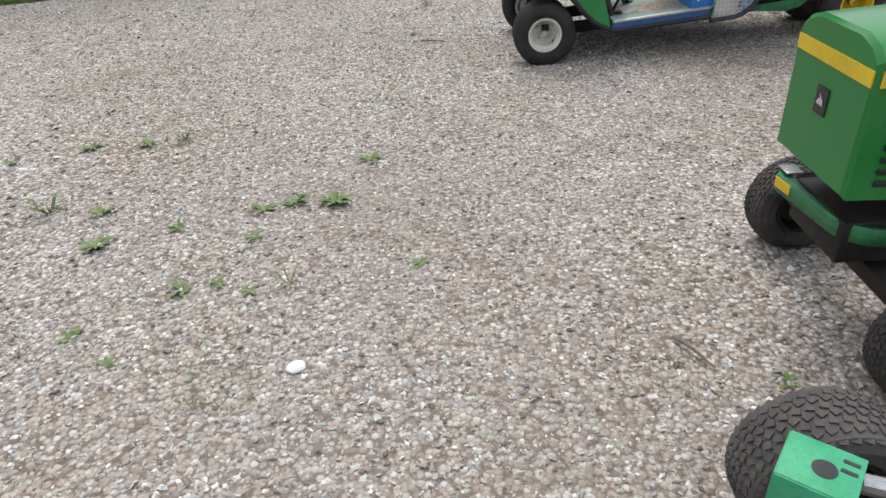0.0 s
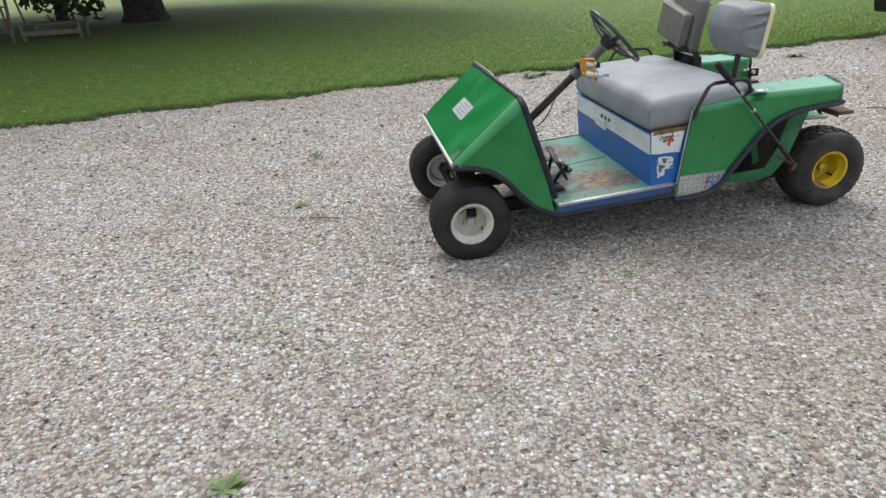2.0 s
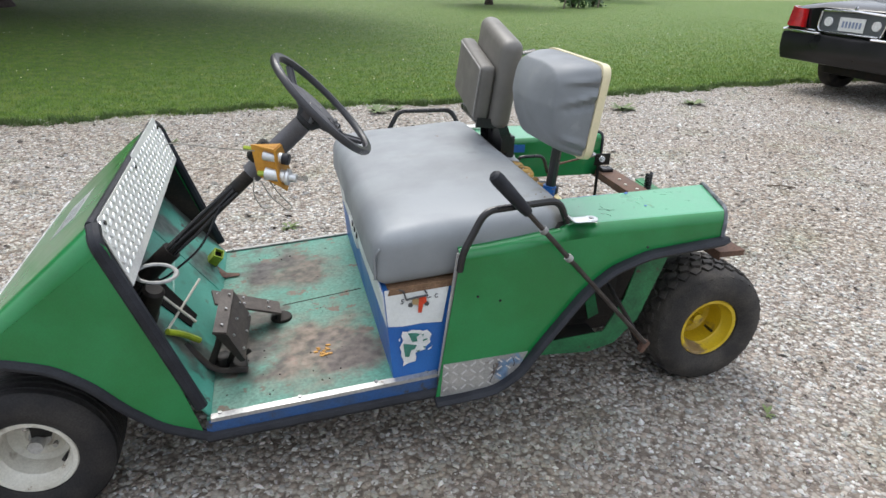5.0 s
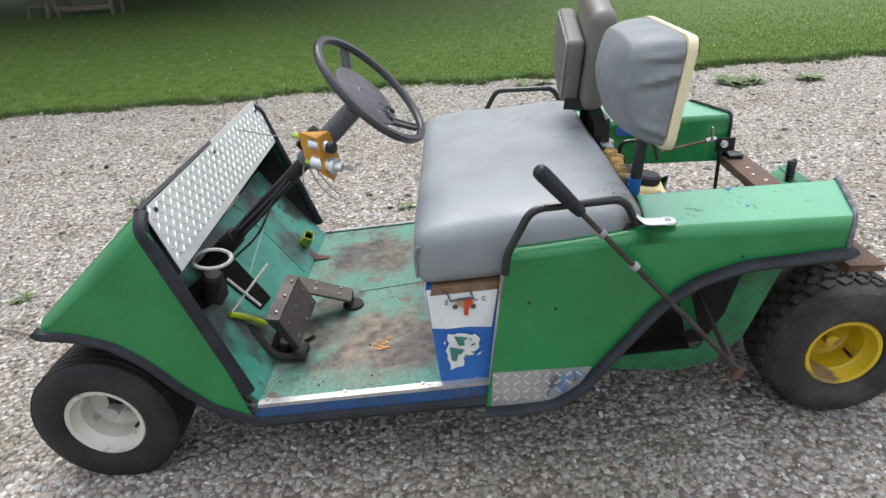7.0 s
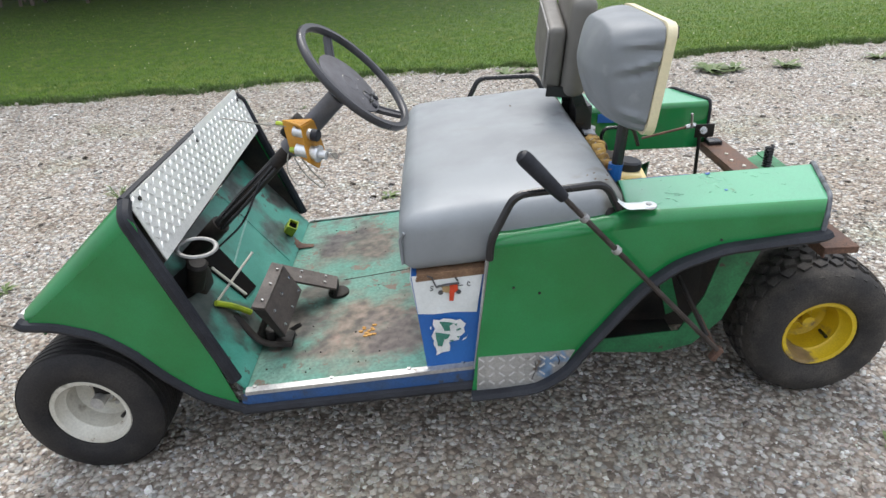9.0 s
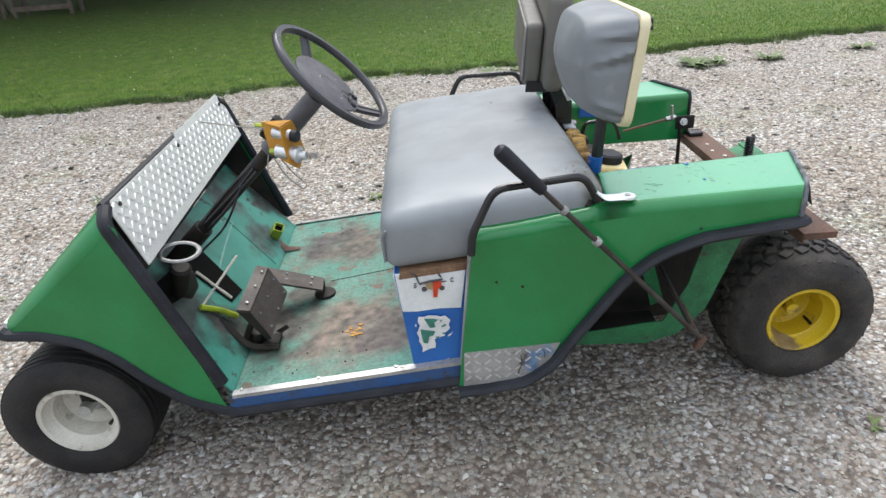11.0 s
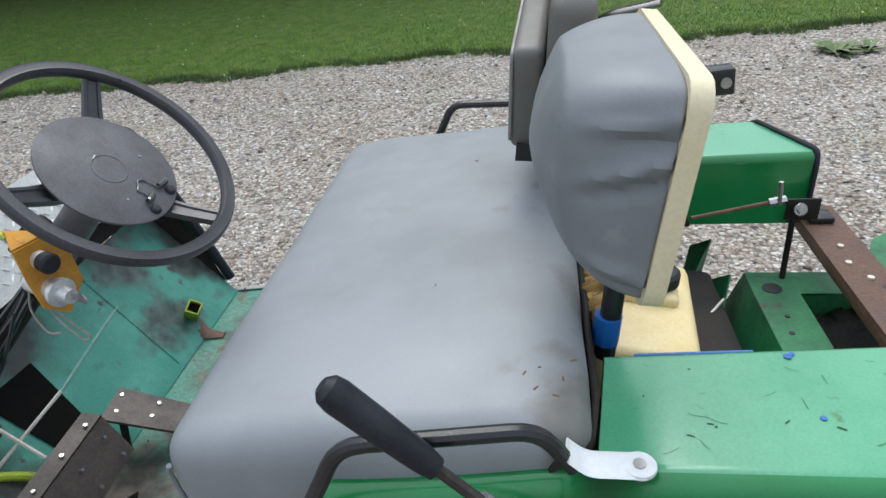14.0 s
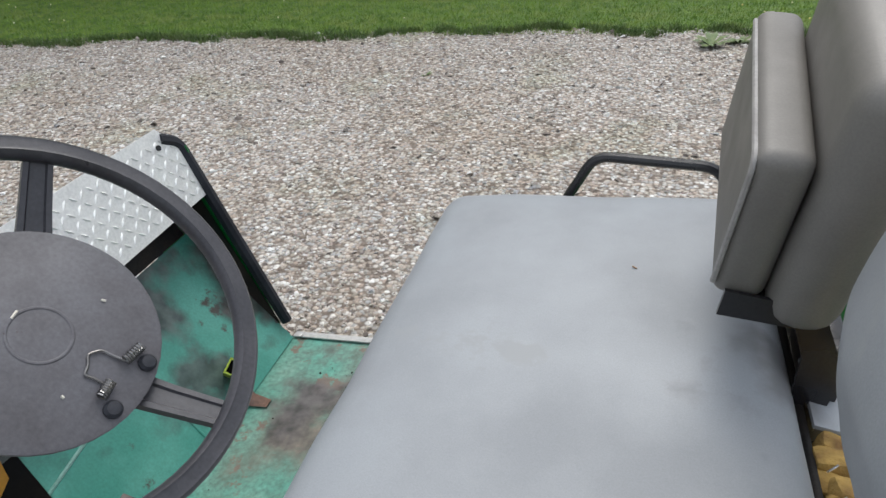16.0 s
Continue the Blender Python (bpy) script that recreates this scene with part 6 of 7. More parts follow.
slab(bm, [(3.205, 5.30, zt + 0.003), (3.262, 5.315, zt + 0.003), (3.272, 5.79, zt + 0.003), (3.225, 5.775, zt + 0.003)], 0.005)
slab(bm, [(3.262, 5.315, zt + 0.003), (3.285, 5.32, zt - 0.012), (3.295, 5.795, zt - 0.012), (3.272, 5.79, zt + 0.003)], 0.005)
box(bm, (3.0, 5.50, zt - 0.09), (0.40, 0.008, 0.18), 0.002)
frame_plate = part("tractor_frame", bm, OLDGREEN, cart, "worn green pressed-steel tractor rear frame")
bm = B()
slab(bm, [(3.225, 5.312, zt + 0.0), (3.285, 5.318, zt - 0.010), (3.315, 5.325, zt - 0.10), (3.25, 5.318, zt - 0.035)], 0.004)
part("frame_flap", bm, GREASE, frame_plate)
bm = B()
for x, y, k in ((2.83, 5.47, 0.022), (2.83, 5.36, 0.006), (2.82, 5.30, 0.006), (2.85, 5.12, 0.007), (2.84, 5.06, 0.018), (3.10, 5.30, 0.007), (3.17, 5.48, 0.009)):
    disc(bm, (x, y, zt + 0.002), (0, 0, 1), k, 0.003, 14)
parts("frame_hole", bm, BLACK, frame_plate)
bm = B()
slab(bm, [(2.70, 5.36, 0.40), (2.70, 5.50, 0.40), (2.715, 5.56, 0.52), (2.745, 5.50, 0.575), (2.72, 5.44, 0.50)], 0.004)
slab(bm, [(2.655, 5.42, 0.40), (2.65, 5.60, 0.42), (2.69, 5.68, 0.55), (2.735, 5.66, 0.58), (2.68, 5.56, 0.54), (2.66, 5.50, 0.47)], 0.004)
parts("fin_plate", bm, OLDGREEN, frame_plate, "bent green guard plate")
bm = B()
tube(bm, [(2.60, 5.30, 0.52), (2.71, 5.42, 0.56)], 0.003, 6)
part("pale_cable", bm, RIMWHITE, frame_plate)
bm = B()
hel = [Vector((3.195 + 0.014 * math.cos(k * 0.7), 5.617 + 0.014 * math.sin(k * 0.7), 0.55 + 0.0012 * k)) for k in range(74)]
tube(bm, hel, 0.0048, 6)
hel = [Vector((3.235 + 0.014 * math.cos(k * 0.7), 5.53 + 0.014 * math.sin(k * 0.7), 0.55 + 0.0012 * k)) for k in range(24)]
tube(bm, hel, 0.0038, 6)
parts("coil_spring", bm, BLACK, frame_plate, "black coil spring standing on the frame")
# cross beam between the fenders
bm = B()
box(bm, (2.962, 5.195, 0.662), (0.096, 0.96, 0.008), 0.002, 2)
box(bm, (2.917, 5.195, 0.648), (0.006, 0.96, 0.028), 0.002)
box(bm, (2.962, 4.718, 0.654), (0.096, 0.006, 0.018), 0.002)
beam = part("cross_beam", bm, RUST, cart, "rust-brown angle-iron beam across the rear")
bm = B()
for x, y in ((2.955, 5.47), (2.945, 5.40), (2.965, 5.34)):
    disc(bm, (x, y, 0.666), (0, 0, 1), 0.007, 0.005, 8)
parts("bolt", bm, RIMWHITE, beam)
bm = B()
box(bm, (2.955, 5.60, 0.674), (0.055, 0.05, 0.016), 0.004)
part("clamp", bm, BLACK, beam)
# throttle linkage by the far fender
bm = B()
tube(bm, [(2.63, 5.47, 0.745), (2.82, 5.478, 0.782)], 0.0045, 6)
rod = part("throttle_rod", bm, RUST, cart, "thin rusty throttle rod with bright lock nuts")
bm = B()
tube(bm, [(2.79, 5.476, 0.777), (2.825, 5.478, 0.783)], 0.009, 6)
disc(bm, (2.85, 5.46, 0.768), (0, -1, 0.25), 0.014, 0.006, 14)
disc(bm, (2.85, 5.454, 0.769), (0, -1, 0.25), 0.008, 0.008, 6)
tube(bm, [(2.81, 5.47, 0.775), (2.805, 5.468, 0.83)], 0.005, 6)
parts("lock_nut", bm, STEEL, rod)
bm = B()
box(bm, (2.86, 5.472, 0.762), (0.07, 0.006, 0.05), 0.002)
tube(bm, [(2.845, 5.475, 0.75), (2.85, 5.478, 0.58)], 0.007, 6)
part("linkage_arm", bm, GREASE, rod)
for y, f in ((4.965, 1),):
    bm = B()
    prism(bm, [(2.26, 0.29), (2.70, 0.29), (2.84, 0.69), (2.40, 0.69)], y, y + f * 0.01)
    part("arch_liner", bm, GREASE, cart, "dark oily plate behind the wheel arch")
bm = B()
box(bm, (2.45, 4.905, 0.288), (0.30, 0.11, 0.006), 0.002)
part("arch_shelf", bm, GREASE, cart)
# low green frame rails seen under the arches
for y in (4.93,):
    bm = B()
    f = -1 if y < MID else 1
    prism(bm, [(2.28, 0.262), (2.55, 0.245), (2.65, 0.272), (2.73, 0.36), (2.80, 0.57), (2.84, 0.685), (2.72, 0.685), (2.665, 0.45), (2.60, 0.325), (2.28, 0.298)], y + f * 0.09, y + f * 0.085)
    prism(bm, [(2.52, 0.60), (2.55, 0.62), (2.64, 0.33), (2.60, 0.31)], y - f * 0.03, y - f * 0.024)
    part("arch_frame", bm, OLDGREEN, cart, "worn green frame plate in the wheel arch")
bm = B()
box(bm, (2.52, MID, 0.42), (0.40, 0.62, 0.26), 0.03)
part("gearbox", bm, GREASE, cart, "dark oily gearbox under the seat")


# ---- weeds, sticks ----
random.seed(7)
for x, y, r, n, k in ((-2.11, 3.64, 0.1, 22, 0), (-1.76, 3.64, 0.09, 22, 0), (-1.55, 3.69, 0.1, 24, 1), (-2.53, 3.47, 0.08, 14, 0), (-1.95, 2.81, 0.13, 26, 1),
                      (-1.67, 2.77, 0.09, 16, 0), (-1.22, 2.59, 0.07, 16, 0), (-1.55, 2.46, 0.11, 20, 0), (-0.84, 2.71, 0.09, 16, 0), (-0.7, 2.77, 0.1, 20, 0),
                      (-0.5, 2.75, 0.12, 30, 0), (-0.82, 2.45, 0.07, 12, 0), (-1.03, 2.07, 0.08, 18, 0), (-0.88, 2.1, 0.06, 12, 0), (-0.75, 2.04, 0.06, 10, 0),
                      (-0.59, 2.07, 0.1, 12, 1), (-1.35, 1.8, 0.07, 12, 0), (-1.15, 1.64, 0.06, 10, 0), (-0.77, 1.41, 0.06, 8, 1), (-0.37, 3.21, 0.09, 20, 0),
                      (-0.07, 2.17, 0.06, 12, 0), (1.07, 1.39, 0.06, 12, 0), (-0.11, 6.95, 0.13, 18, 1), (-0.21, 5.85, 0.08, 16, 0), (4.57, 9.52, 0.17, 46, 0),
                      (4.82, 9.56, 0.13, 30, 0), (5.33, 9.57, 0.14, 34, 0), (6.35, 9.75, 0.13, 26, 0), (1.57, 6.79, 0.09, 14, 0), (2.6, 9.79, 0.13, 24, 0),
                      (2.8, 9.87, 0.1, 20, 0), (0.7, 8.89, 0.06, 10, 0), (3.22, 4.64, 0.05, 9, 0), (3.04, 4.1, 0.05, 8, 1), (1.53, 4.33, 0.06, 9, 0)):
    weed(x, y, (0.75 if y < 9 else 1.1) * r, n, k)


def stick(pts, r):
    bm = B()
    tube(bm, pts, r, 6, r1=r * 0.5)
    tagged(part("stick", bm, OLDWOOD), "thin dry grey stick lying on the gravel", "stick")


stick([(-0.14, 5.575, 0.022), (-0.04, 5.535, 0.027), (0.07, 5.50, 0.022)], 0.008)
stick([(0.79, 1.62, 0.02), (0.83, 1.54, 0.03), (0.873, 1.463, 0.02)], 0.007)
stick([(5.10, 6.945, 0.02), (5.20, 6.91, 0.024), (5.285, 6.865, 0.02)], 0.008)
bm = B()
bmesh.ops.create_icosphere(bm, subdivisions=2, radius=1)
for v in bm.verts:
    v.co *= 1 + 0.15 * noise.noise(v.co * 1.7)
bmesh.ops.transform(bm, matrix=pose(-0.47, 1.575, 0.014, 0, 0, 30) @ Matrix.Diagonal((0.036, 0.028, 0.016, 1)), verts=bm.verts)
tagged(part("pale_stone", bm, WHITE), "large smooth white stone among the gravel", "stone")


# ---- garden tractors ----
def small_wheel(c, r, half, parent, rim_mat, rubber):
    c = Vector(c)
    bm = B()
    h = half
    lathe(bm, c, (0, 1, 0), [(h * 0.6, r * 0.5), (h, r * 0.62), (h * 1.05, r * 0.8), (h * 0.85, r * 0.95), (h * 0.4, r), (-h * 0.4, r), (-h * 0.85, r * 0.95), (-h * 1.05, r * 0.8), (-h, r * 0.62), (-h * 0.6, r * 0.5)], 40)
    tyre = part("tyre", bm, rubber, parent, "worn black turf tyre")
    bm = B()
    turf_tread(bm, c, r + 0.002, h * 0.98, 8, 42, 0.007)
    tagged(part("tread", bm, rubber, tyre, smooth=0), kind="stuff")
    bm = B()
    for f in (1, -1):
        lathe(bm, c, (0, f, 0), [(h * 0.85, r * 0.56), (h * 0.8, r * 0.5), (h * 0.2, r * 0.42), (h * 0.15, r * 0.15), (h * 0.5, r * 0.14), (h * 0.5, 0)], 28)
    part("rim", bm, rim_mat, tyre)


def tractor(x0, yc, label, hood=True):
    """A garden tractor whose front faces -x, its nose at x0."""
    tr = thing("garden_tractor", (x0 + 0.8, yc, 0), label, "tractor", "garden tractors on the drive")
    if hood:
        bm = B()
        w = 0.255
        sec = []
        for x, zb, zt, hw in ((x0, 0.588, 0.940, w - 0.066), (x0 + 0.012, 0.575, 0.950, w - 0.054), (x0 + 0.5, 0.565, 0.970, w - 0.036), (x0 + 0.95, 0.565, 0.985, w - 0.036)):
            ring = [(-hw, zb), (-hw, zt), (-hw + 0.03, zt + 0.03), (-hw + 0.09, zt + 0.05), (hw - 0.09, zt + 0.05), (hw - 0.03, zt + 0.03), (hw, zt), (hw, zb)]
            sec.append([bm.verts.new((x, yc + a, b)) for a, b in ring])
        for a, c in zip(sec, sec[1:]):
            for i in range(7):
                bm.faces.new((a[i], a[i + 1], c[i + 1], c[i]))
        bm.faces.new(sec[0])
        bm.faces.new(sec[-1][::-1])
        hd = part("hood", bm, GREEN2, tr, "dark green pressed-steel tractor hood", smooth=30)
        bm = B()
        slab(bm, [(x0 - 0.003, yc - w + 0.064, 0.884), (x0 - 0.003, yc + w - 0.064, 0.884), (x0 - 0.003, yc + w - 0.064, 0.926), (x0 - 0.003, yc - w + 0.064, 0.926)][::-1], 0.004)
        for s in (-1, 1):
            slab(bm, [(x0 + 0.012, yc + s * (w - 0.050), 0.888), (x0 + 0.95, yc + s * (w - 0.033), 0.925), (x0 + 0.95, yc + s * (w - 0.033), 0.967), (x0 + 0.012, yc + s * (w - 0.050), 0.930)][::s], 0.004)
        part("stripe", bm, YELLOW, hd, "yellow band under the hood top")
        bm = B()
        slab(bm, [(x0 - 0.004, yc - 0.03, 0.747), (x0 - 0.004, yc + 0.03, 0.747), (x0 - 0.004, yc + 0.03, 0.823), (x0 - 0.004, yc - 0.03, 0.823)][::-1], 0.005)
        badge = part("badge", bm, BLACK, hd, "small black maker's badge with a pale figure")
        bm = B()
        slab(bm, [(x0 - 0.0055, yc + a, 0.785 + b) for a, b in ((-0.015, -0.012), (0.016, -0.010), (0.012, 0.004), (0.002, 0.006), (0.006, 0.02), (-0.004, 0.006), (-0.012, 0.004))][::-1], 0.001)
        part("badge_mark", bm, ALU, badge)
        bm = B()
        for s in (-1, 1):
            for k in range(7):
                box(bm, (x0 + 0.16, yc + s * (w - 0.045), 0.625 + 0.034 * k), (0.18, 0.006, 0.016), 0.002)
        parts("louvre", bm, BLACK, hd, "black side louvres")
    bm = B()
    box(bm, (x0 + 0.62, yc, 0.40), (1.1, 0.30, 0.14), 0.01)
    box(bm, (x0 + 0.24, yc, 0.27), (0.10, 0.80, 0.06), 0.01)
    box(bm, (x0 + 1.45, yc, 0.38), (0.7, 0.42, 0.2), 0.02)
    part("chassis", bm, GREASE, tr)
    bm = B()
    path = rounded_path([(x0 + 0.12, yc + 0.245, 0.435), (x0 + 0.035, yc + 0.21, 0.435), (x0 + 0.08, yc - 0.13, 0.435), (x0 + 0.15, yc - 0.19, 0.435), (x0 + 0.5, yc - 0.21, 0.43)], 0.05, 5)
    rows = []
    for p in path:
        rows.append([bm.verts.new(p + Vector(q)) for q in ((0.03, 0, 0.028), (-0.008, 0, 0.028), (-0.014, 0, 0.02), (-0.014, 0, -0.025))])
    for a, c in zip(rows, rows[1:]):
        for i in range(3):
            bm.faces.new((a[i], a[i + 1], c[i + 1], c[i]))
    part("front_bumper", bm, OLDGREEN, tr, "curved green front apron", solid=0.004)
    bm = B()
    box(bm, (x0 + 0.075, yc + 0.205, 0.472), (0.055, 0.07, 0.006), 0.002)
    part("apron_plate", bm, DARKSTEEL, tr)
    bm = B()
    box(bm, (x0 + 0.030, yc + 0.15, 0.442), (0.004, 0.08, 0.035), 0.001, 1, pose(0, 0, 0, 0, 0, 8))
    part("yellow_decal", bm, YELLOW, tr)
    small_wheel((x0 + 0.29, yc + 0.49, 0.18), 0.18, 0.075, tr, GREASE, RUBBER)
    small_wheel((x0 + 0.29, yc - 0.37, 0.18), 0.18, 0.075, tr, GREASE, RUBBER)
    small_wheel((x0 + 1.55, yc + 0.40, 0.27), 0.27, 0.12, tr, YELLOW, RUBBER)
    small_wheel((x0 + 1.55, yc - 0.40, 0.27), 0.27, 0.12, tr, YELLOW, RUBBER)
    bm = B()
    box(bm, (x0 + 1.5, yc, 0.62), (0.6, 0.86, 0.05), 0.02, 3)
    box(bm, (x0 + 1.05, yc, 0.42), (0.5, 0.84, 0.03), 0.01)
    part("fender_deck", bm, GREEN2, tr)
    bm = B()
    box(bm, (x0 + 1.45, yc, 0.70), (0.4, 0.42, 0.09), 0.03, 4)
    box(bm, (x0 + 1.65, yc, 0.88), (0.09, 0.42, 0.32), 0.03, 4, pose(0, 0, 0, 0, 10, 0))
    part("seat", bm, BLACK, tr, "black tractor seat")
    bm = B()
    tube(bm, [(x0 + 0.95, yc, 0.9), (x0 + 1.1, yc, 1.1)], 0.02)
    lathe(bm, (x0 + 1.1, yc, 1.1), (0.45, 0, 0.9), [(0.012 * math.cos(a), 0.17 + 0.012 * math.sin(a)) for a in (2 * math.pi * k / 8 for k in range(8))], 32, closed=True)
    part("steering_wheel", bm, BLACK, tr)
    return tr


tractor(1.13, 1.695, "dark green garden tractor with a yellow hood stripe, parked on gravel")

# a second machine's front wheel and bracket
mower = thing("mower_carriage", (1.2, 0.7, 0), "bare mower carriage with a turf tyre and a worn green bracket", "mower")
small_wheel((0.89, 0.935, 0.20), 0.19, 0.085, mower, GREASE, DUSTYRUBBER)
small_wheel((0.87, 0.10, 0.20), 0.19, 0.085, mower, GREASE, DUSTYRUBBER)
bm = B()
tube(bm, [(0.86, 0.86, 0.19), (0.86, 0.2, 0.19)], 0.02)
box(bm, (1.35, 0.53, 0.27), (0.9, 0.26, 0.10), 0.01)
box(bm, (0.86, 0.53, 0.23), (0.10, 0.3, 0.08), 0.01)
part("axle_frame", bm, GREASE, mower)
bm = B()
MB = pose(0.711, 0.767, 0.46, 0, 0, -38)
box(bm, (0.04, -0.01, 0.0), (0.13, 0.12, 0.005), 0.002)
bmesh.ops.transform(bm, matrix=MB, verts=bm.verts)
bracket = part("bracket", bm, BRACKET, mower, "worn green steel bracket with slots")
for at, size in (((-0.0255, -0.01, -0.10), (0.005, 0.12, 0.20)), ((0.04, -0.0705, -0.05), (0.13, 0.005, 0.10))):
    bm = B()
    box(bm, at, size, 0.002)
    bmesh.ops.transform(bm, matrix=MB, verts=bm.verts)
    part("flange", bm, BRACKET, bracket)
bm = B()
lathe(bm, MB @ Vector((0.045, -0.015, 0.0025)), (0, 0, 1), [(0.0, 0.0), (0.001, 0.0), (0.001, 0.022), (0.0, 0.022)], 20)
for k in range(2):
    box(bm, MB @ Vector((0.082, 0.0 + 0.024 * k, 0.003)), (0.028, 0.008, 0.002), 0.0, 1, MB.to_3x3().to_4x4())
parts("slot", bm, BLACK, bracket)
bm = B()
tube(bm, [MB @ Vector((0.10, 0.02, -0.03)), (1.3, 0.62, 0.33)], 0.02, 10)
part("strut", bm, STEEL, mower)


# ---- the parked car ----
def car():
    cr = thing("sedan_car", (8.3, 9.75, 0), "large black sedan with chrome trim seen from behind", "car")
    base = pose(8.304, 9.74, 0, 0, 0, -81)  # local y runs forward from the rear bumper, x to the right
    W = lambda x, y, z: base @ Vector((x, y, z))
    stations = [(0.05, 0.90, 0.46, 1.03, 1.075), (0.10, 0.93, 0.42, 1.06, 1.11), (0.35, 0.97, 0.40, 1.09, 1.14), (0.7, 0.985, 0.34, 1.11, 1.16), (1.3, 0.99, 0.28, 1.12, 1.17), (2.5, 0.995, 0.27, 1.10, 1.14),
                (3.8, 0.99, 0.28, 1.06, 1.10), (4.9, 0.96, 0.32, 0.98, 1.03), (5.3, 0.88, 0.36, 0.86, 0.92), (5.4, 0.78, 0.42, 0.78, 0.82)]
    bm = B()
    rows = []
    for y, hw, zb, belt, top in stations:
        ring = [(-hw + 0.08, zb), (-hw + 0.01, zb + 0.08), (-hw, 0.68), (-hw + 0.02, belt - 0.10), (-hw + 0.04, belt - 0.04), (-hw + 0.12, belt), (-hw * 0.5, top), (hw * 0.5, top), (hw - 0.12, belt), (hw - 0.04, belt - 0.04), (hw - 0.02, belt - 0.10), (hw, 0.68), (hw - 0.01, zb + 0.08), (hw - 0.08, zb)]
        rows.append([bm.verts.new(W(a, y, b)) for a, b in ring])
    m = len(rows[0])
    for a, c in zip(rows, rows[1:]):
        for i in range(m):
            j = (i + 1) % m
            bm.faces.new((a[i], a[j], c[j], c[i]))
    bm.faces.new(rows[0][::-1])
    bm.faces.new(rows[-1])
    part("body", bm, CARBLACK, cr, smooth=50)
    bm = B()
    rows = []
    for y, hw, z in ((1.25, 0.80, 1.13), (1.85, 0.66, 1.50), (2.9, 0.66, 1.53), (3.75, 0.78, 1.07)):
        rows.append([bm.verts.new(W(*p)) for p in ((-hw, y, z), (-hw + 0.06, y, z + 0.03), (hw - 0.06, y, z + 0.03), (hw, y, z))])
    for a, c in zip(rows, rows[1:]):
        for i in range(3):
            bm.faces.new((a[i], a[i + 1], c[i + 1], c[i]))
    for k in (0, 3):
        bm.faces.new([r[k] for r in rows])
    part("roof", bm, CARBLACK, cr, smooth=40)
    bm = B()
    prof = [(0.06, 0.405), (-0.02, 0.42), (-0.045, 0.47), (-0.05, 0.50), (-0.062, 0.51), (-0.075, 0.60), (-0.075, 0.72), (-0.06, 0.755), (0.08, 0.765)]
    rows = []
    for x in (-1.0, -0.99, -0.96, -0.88, -0.5, 0.0, 0.5, 0.88, 0.96, 0.99, 1.0):
        pull = 0.42 * max(0, (abs(x) - 0.86) / 0.14) ** 2 if abs(x) > 0.86 else 0.02 * x * x
        rows.append([bm.verts.new(W(x, y + 0.02 + pull, z)) for y, z in prof])
    for a, c in zip(rows, rows[1:]):
        for i in range(len(prof) - 1):
            bm.faces.new((a[i], a[i + 1], c[i + 1], c[i]))
    bumper = part("rear_bumper", bm, CARPLASTIC, cr, "black plastic rear bumper with bright strips", smooth=50, solid=0.02)
    for f in (-1, 1):
        bm = B()
        pts = [(f * 0.34, -0.045, 0.775), (f * 0.86, -0.035, 0.78), (f * 0.93, 0.03, 0.782), (f * 0.975, 0.16, 0.782), (f * 0.98, 0.26, 0.782)]
        tube(bm, rounded_path([W(*p) for p in pts], 0.05), 0.024, 8, flat=0.7)
        part("bumper_strip", bm, CHROME, bumper, "chrome bumper strip")
        bm = B()
        lo = [(f * 0.60, 0.035, 0.825), (f * 0.84, 0.035, 0.825), (f * 0.95, 0.15, 0.83), (f * 0.975, 0.30, 0.84)]
        hi = [(f * 0.63, 0.06, 1.04), (f * 0.80, 0.065, 1.05), (f * 0.905, 0.15, 1.06), (f * 0.94, 0.28, 1.06)]
        for (p, q), (u, v) in zip(zip(lo, hi), zip(lo[1:], hi[1:])):
            out = Vector((0, -0.05, 0))
            slab(bm, [W(*(Vector(k) + out + Vector((f * 0.012, 0, 0)))) for k in (p, u, v, q)][::-f], -0.04)
        bmesh.ops.remove_doubles(bm, verts=bm.verts, dist=0.012)
        part("tail_lamp", bm, REDLENS, cr, "large red tail lamp")
        bm = B()
        tube(bm, [W(f * 0.47, 0.03, 0.80), W(f * 0.60, 0.03, 0.803)], 0.008, 6)
        part("bright_trim", bm, CHROME, cr)
    bm = B()
    ring = rounded_path([W(*p) for p in ((0.0, 0.015, 0.80), (-0.40, 0.015, 0.80), (-0.435, 0.015, 0.86), (-0.42, 0.02, 1.04), (0.0, 0.02, 1.06), (0.42, 0.02, 1.04), (0.435, 0.015, 0.96), (0.40, 0.015, 0.80), (0.0, 0.015, 0.80))], 0.03)
    tube(bm, ring, 0.014, 8)
    surround = part("plate_surround", bm, CHROME, cr, "chrome plate surround")
    bm = B()
    slab(bm, [W(*p) for p in ((-0.40, 0.03, 0.805), (0.40, 0.03, 0.805), (0.42, 0.035, 0.96), (0.41, 0.035, 1.035), (-0.41, 0.035, 1.035), (-0.42, 0.03, 0.86))], 0.03)
    part("plate_panel", bm, CARPANEL, surround, "dark grey recessed panel")
    bm = B()
    for f in (-1, 1):
        disc(bm, W(f * 0.31, 0.03, 0.92), base.to_3x3() @ Vector((0, -1, 0)), 0.055, 0.018, 16)
    parts("reverse_lamp", bm, PAPER, surround, "pale round reversing lamps")
    bm = B()
    slab(bm, [W(*p) for p in ((-0.165, 0.018, 0.828), (0.165, 0.018, 0.828), (0.165, 0.02, 0.985), (-0.165, 0.02, 0.985))], 0.004)
    plate = part("number_plate", bm, PAPER, surround, "pale number plate")
    bm = B()
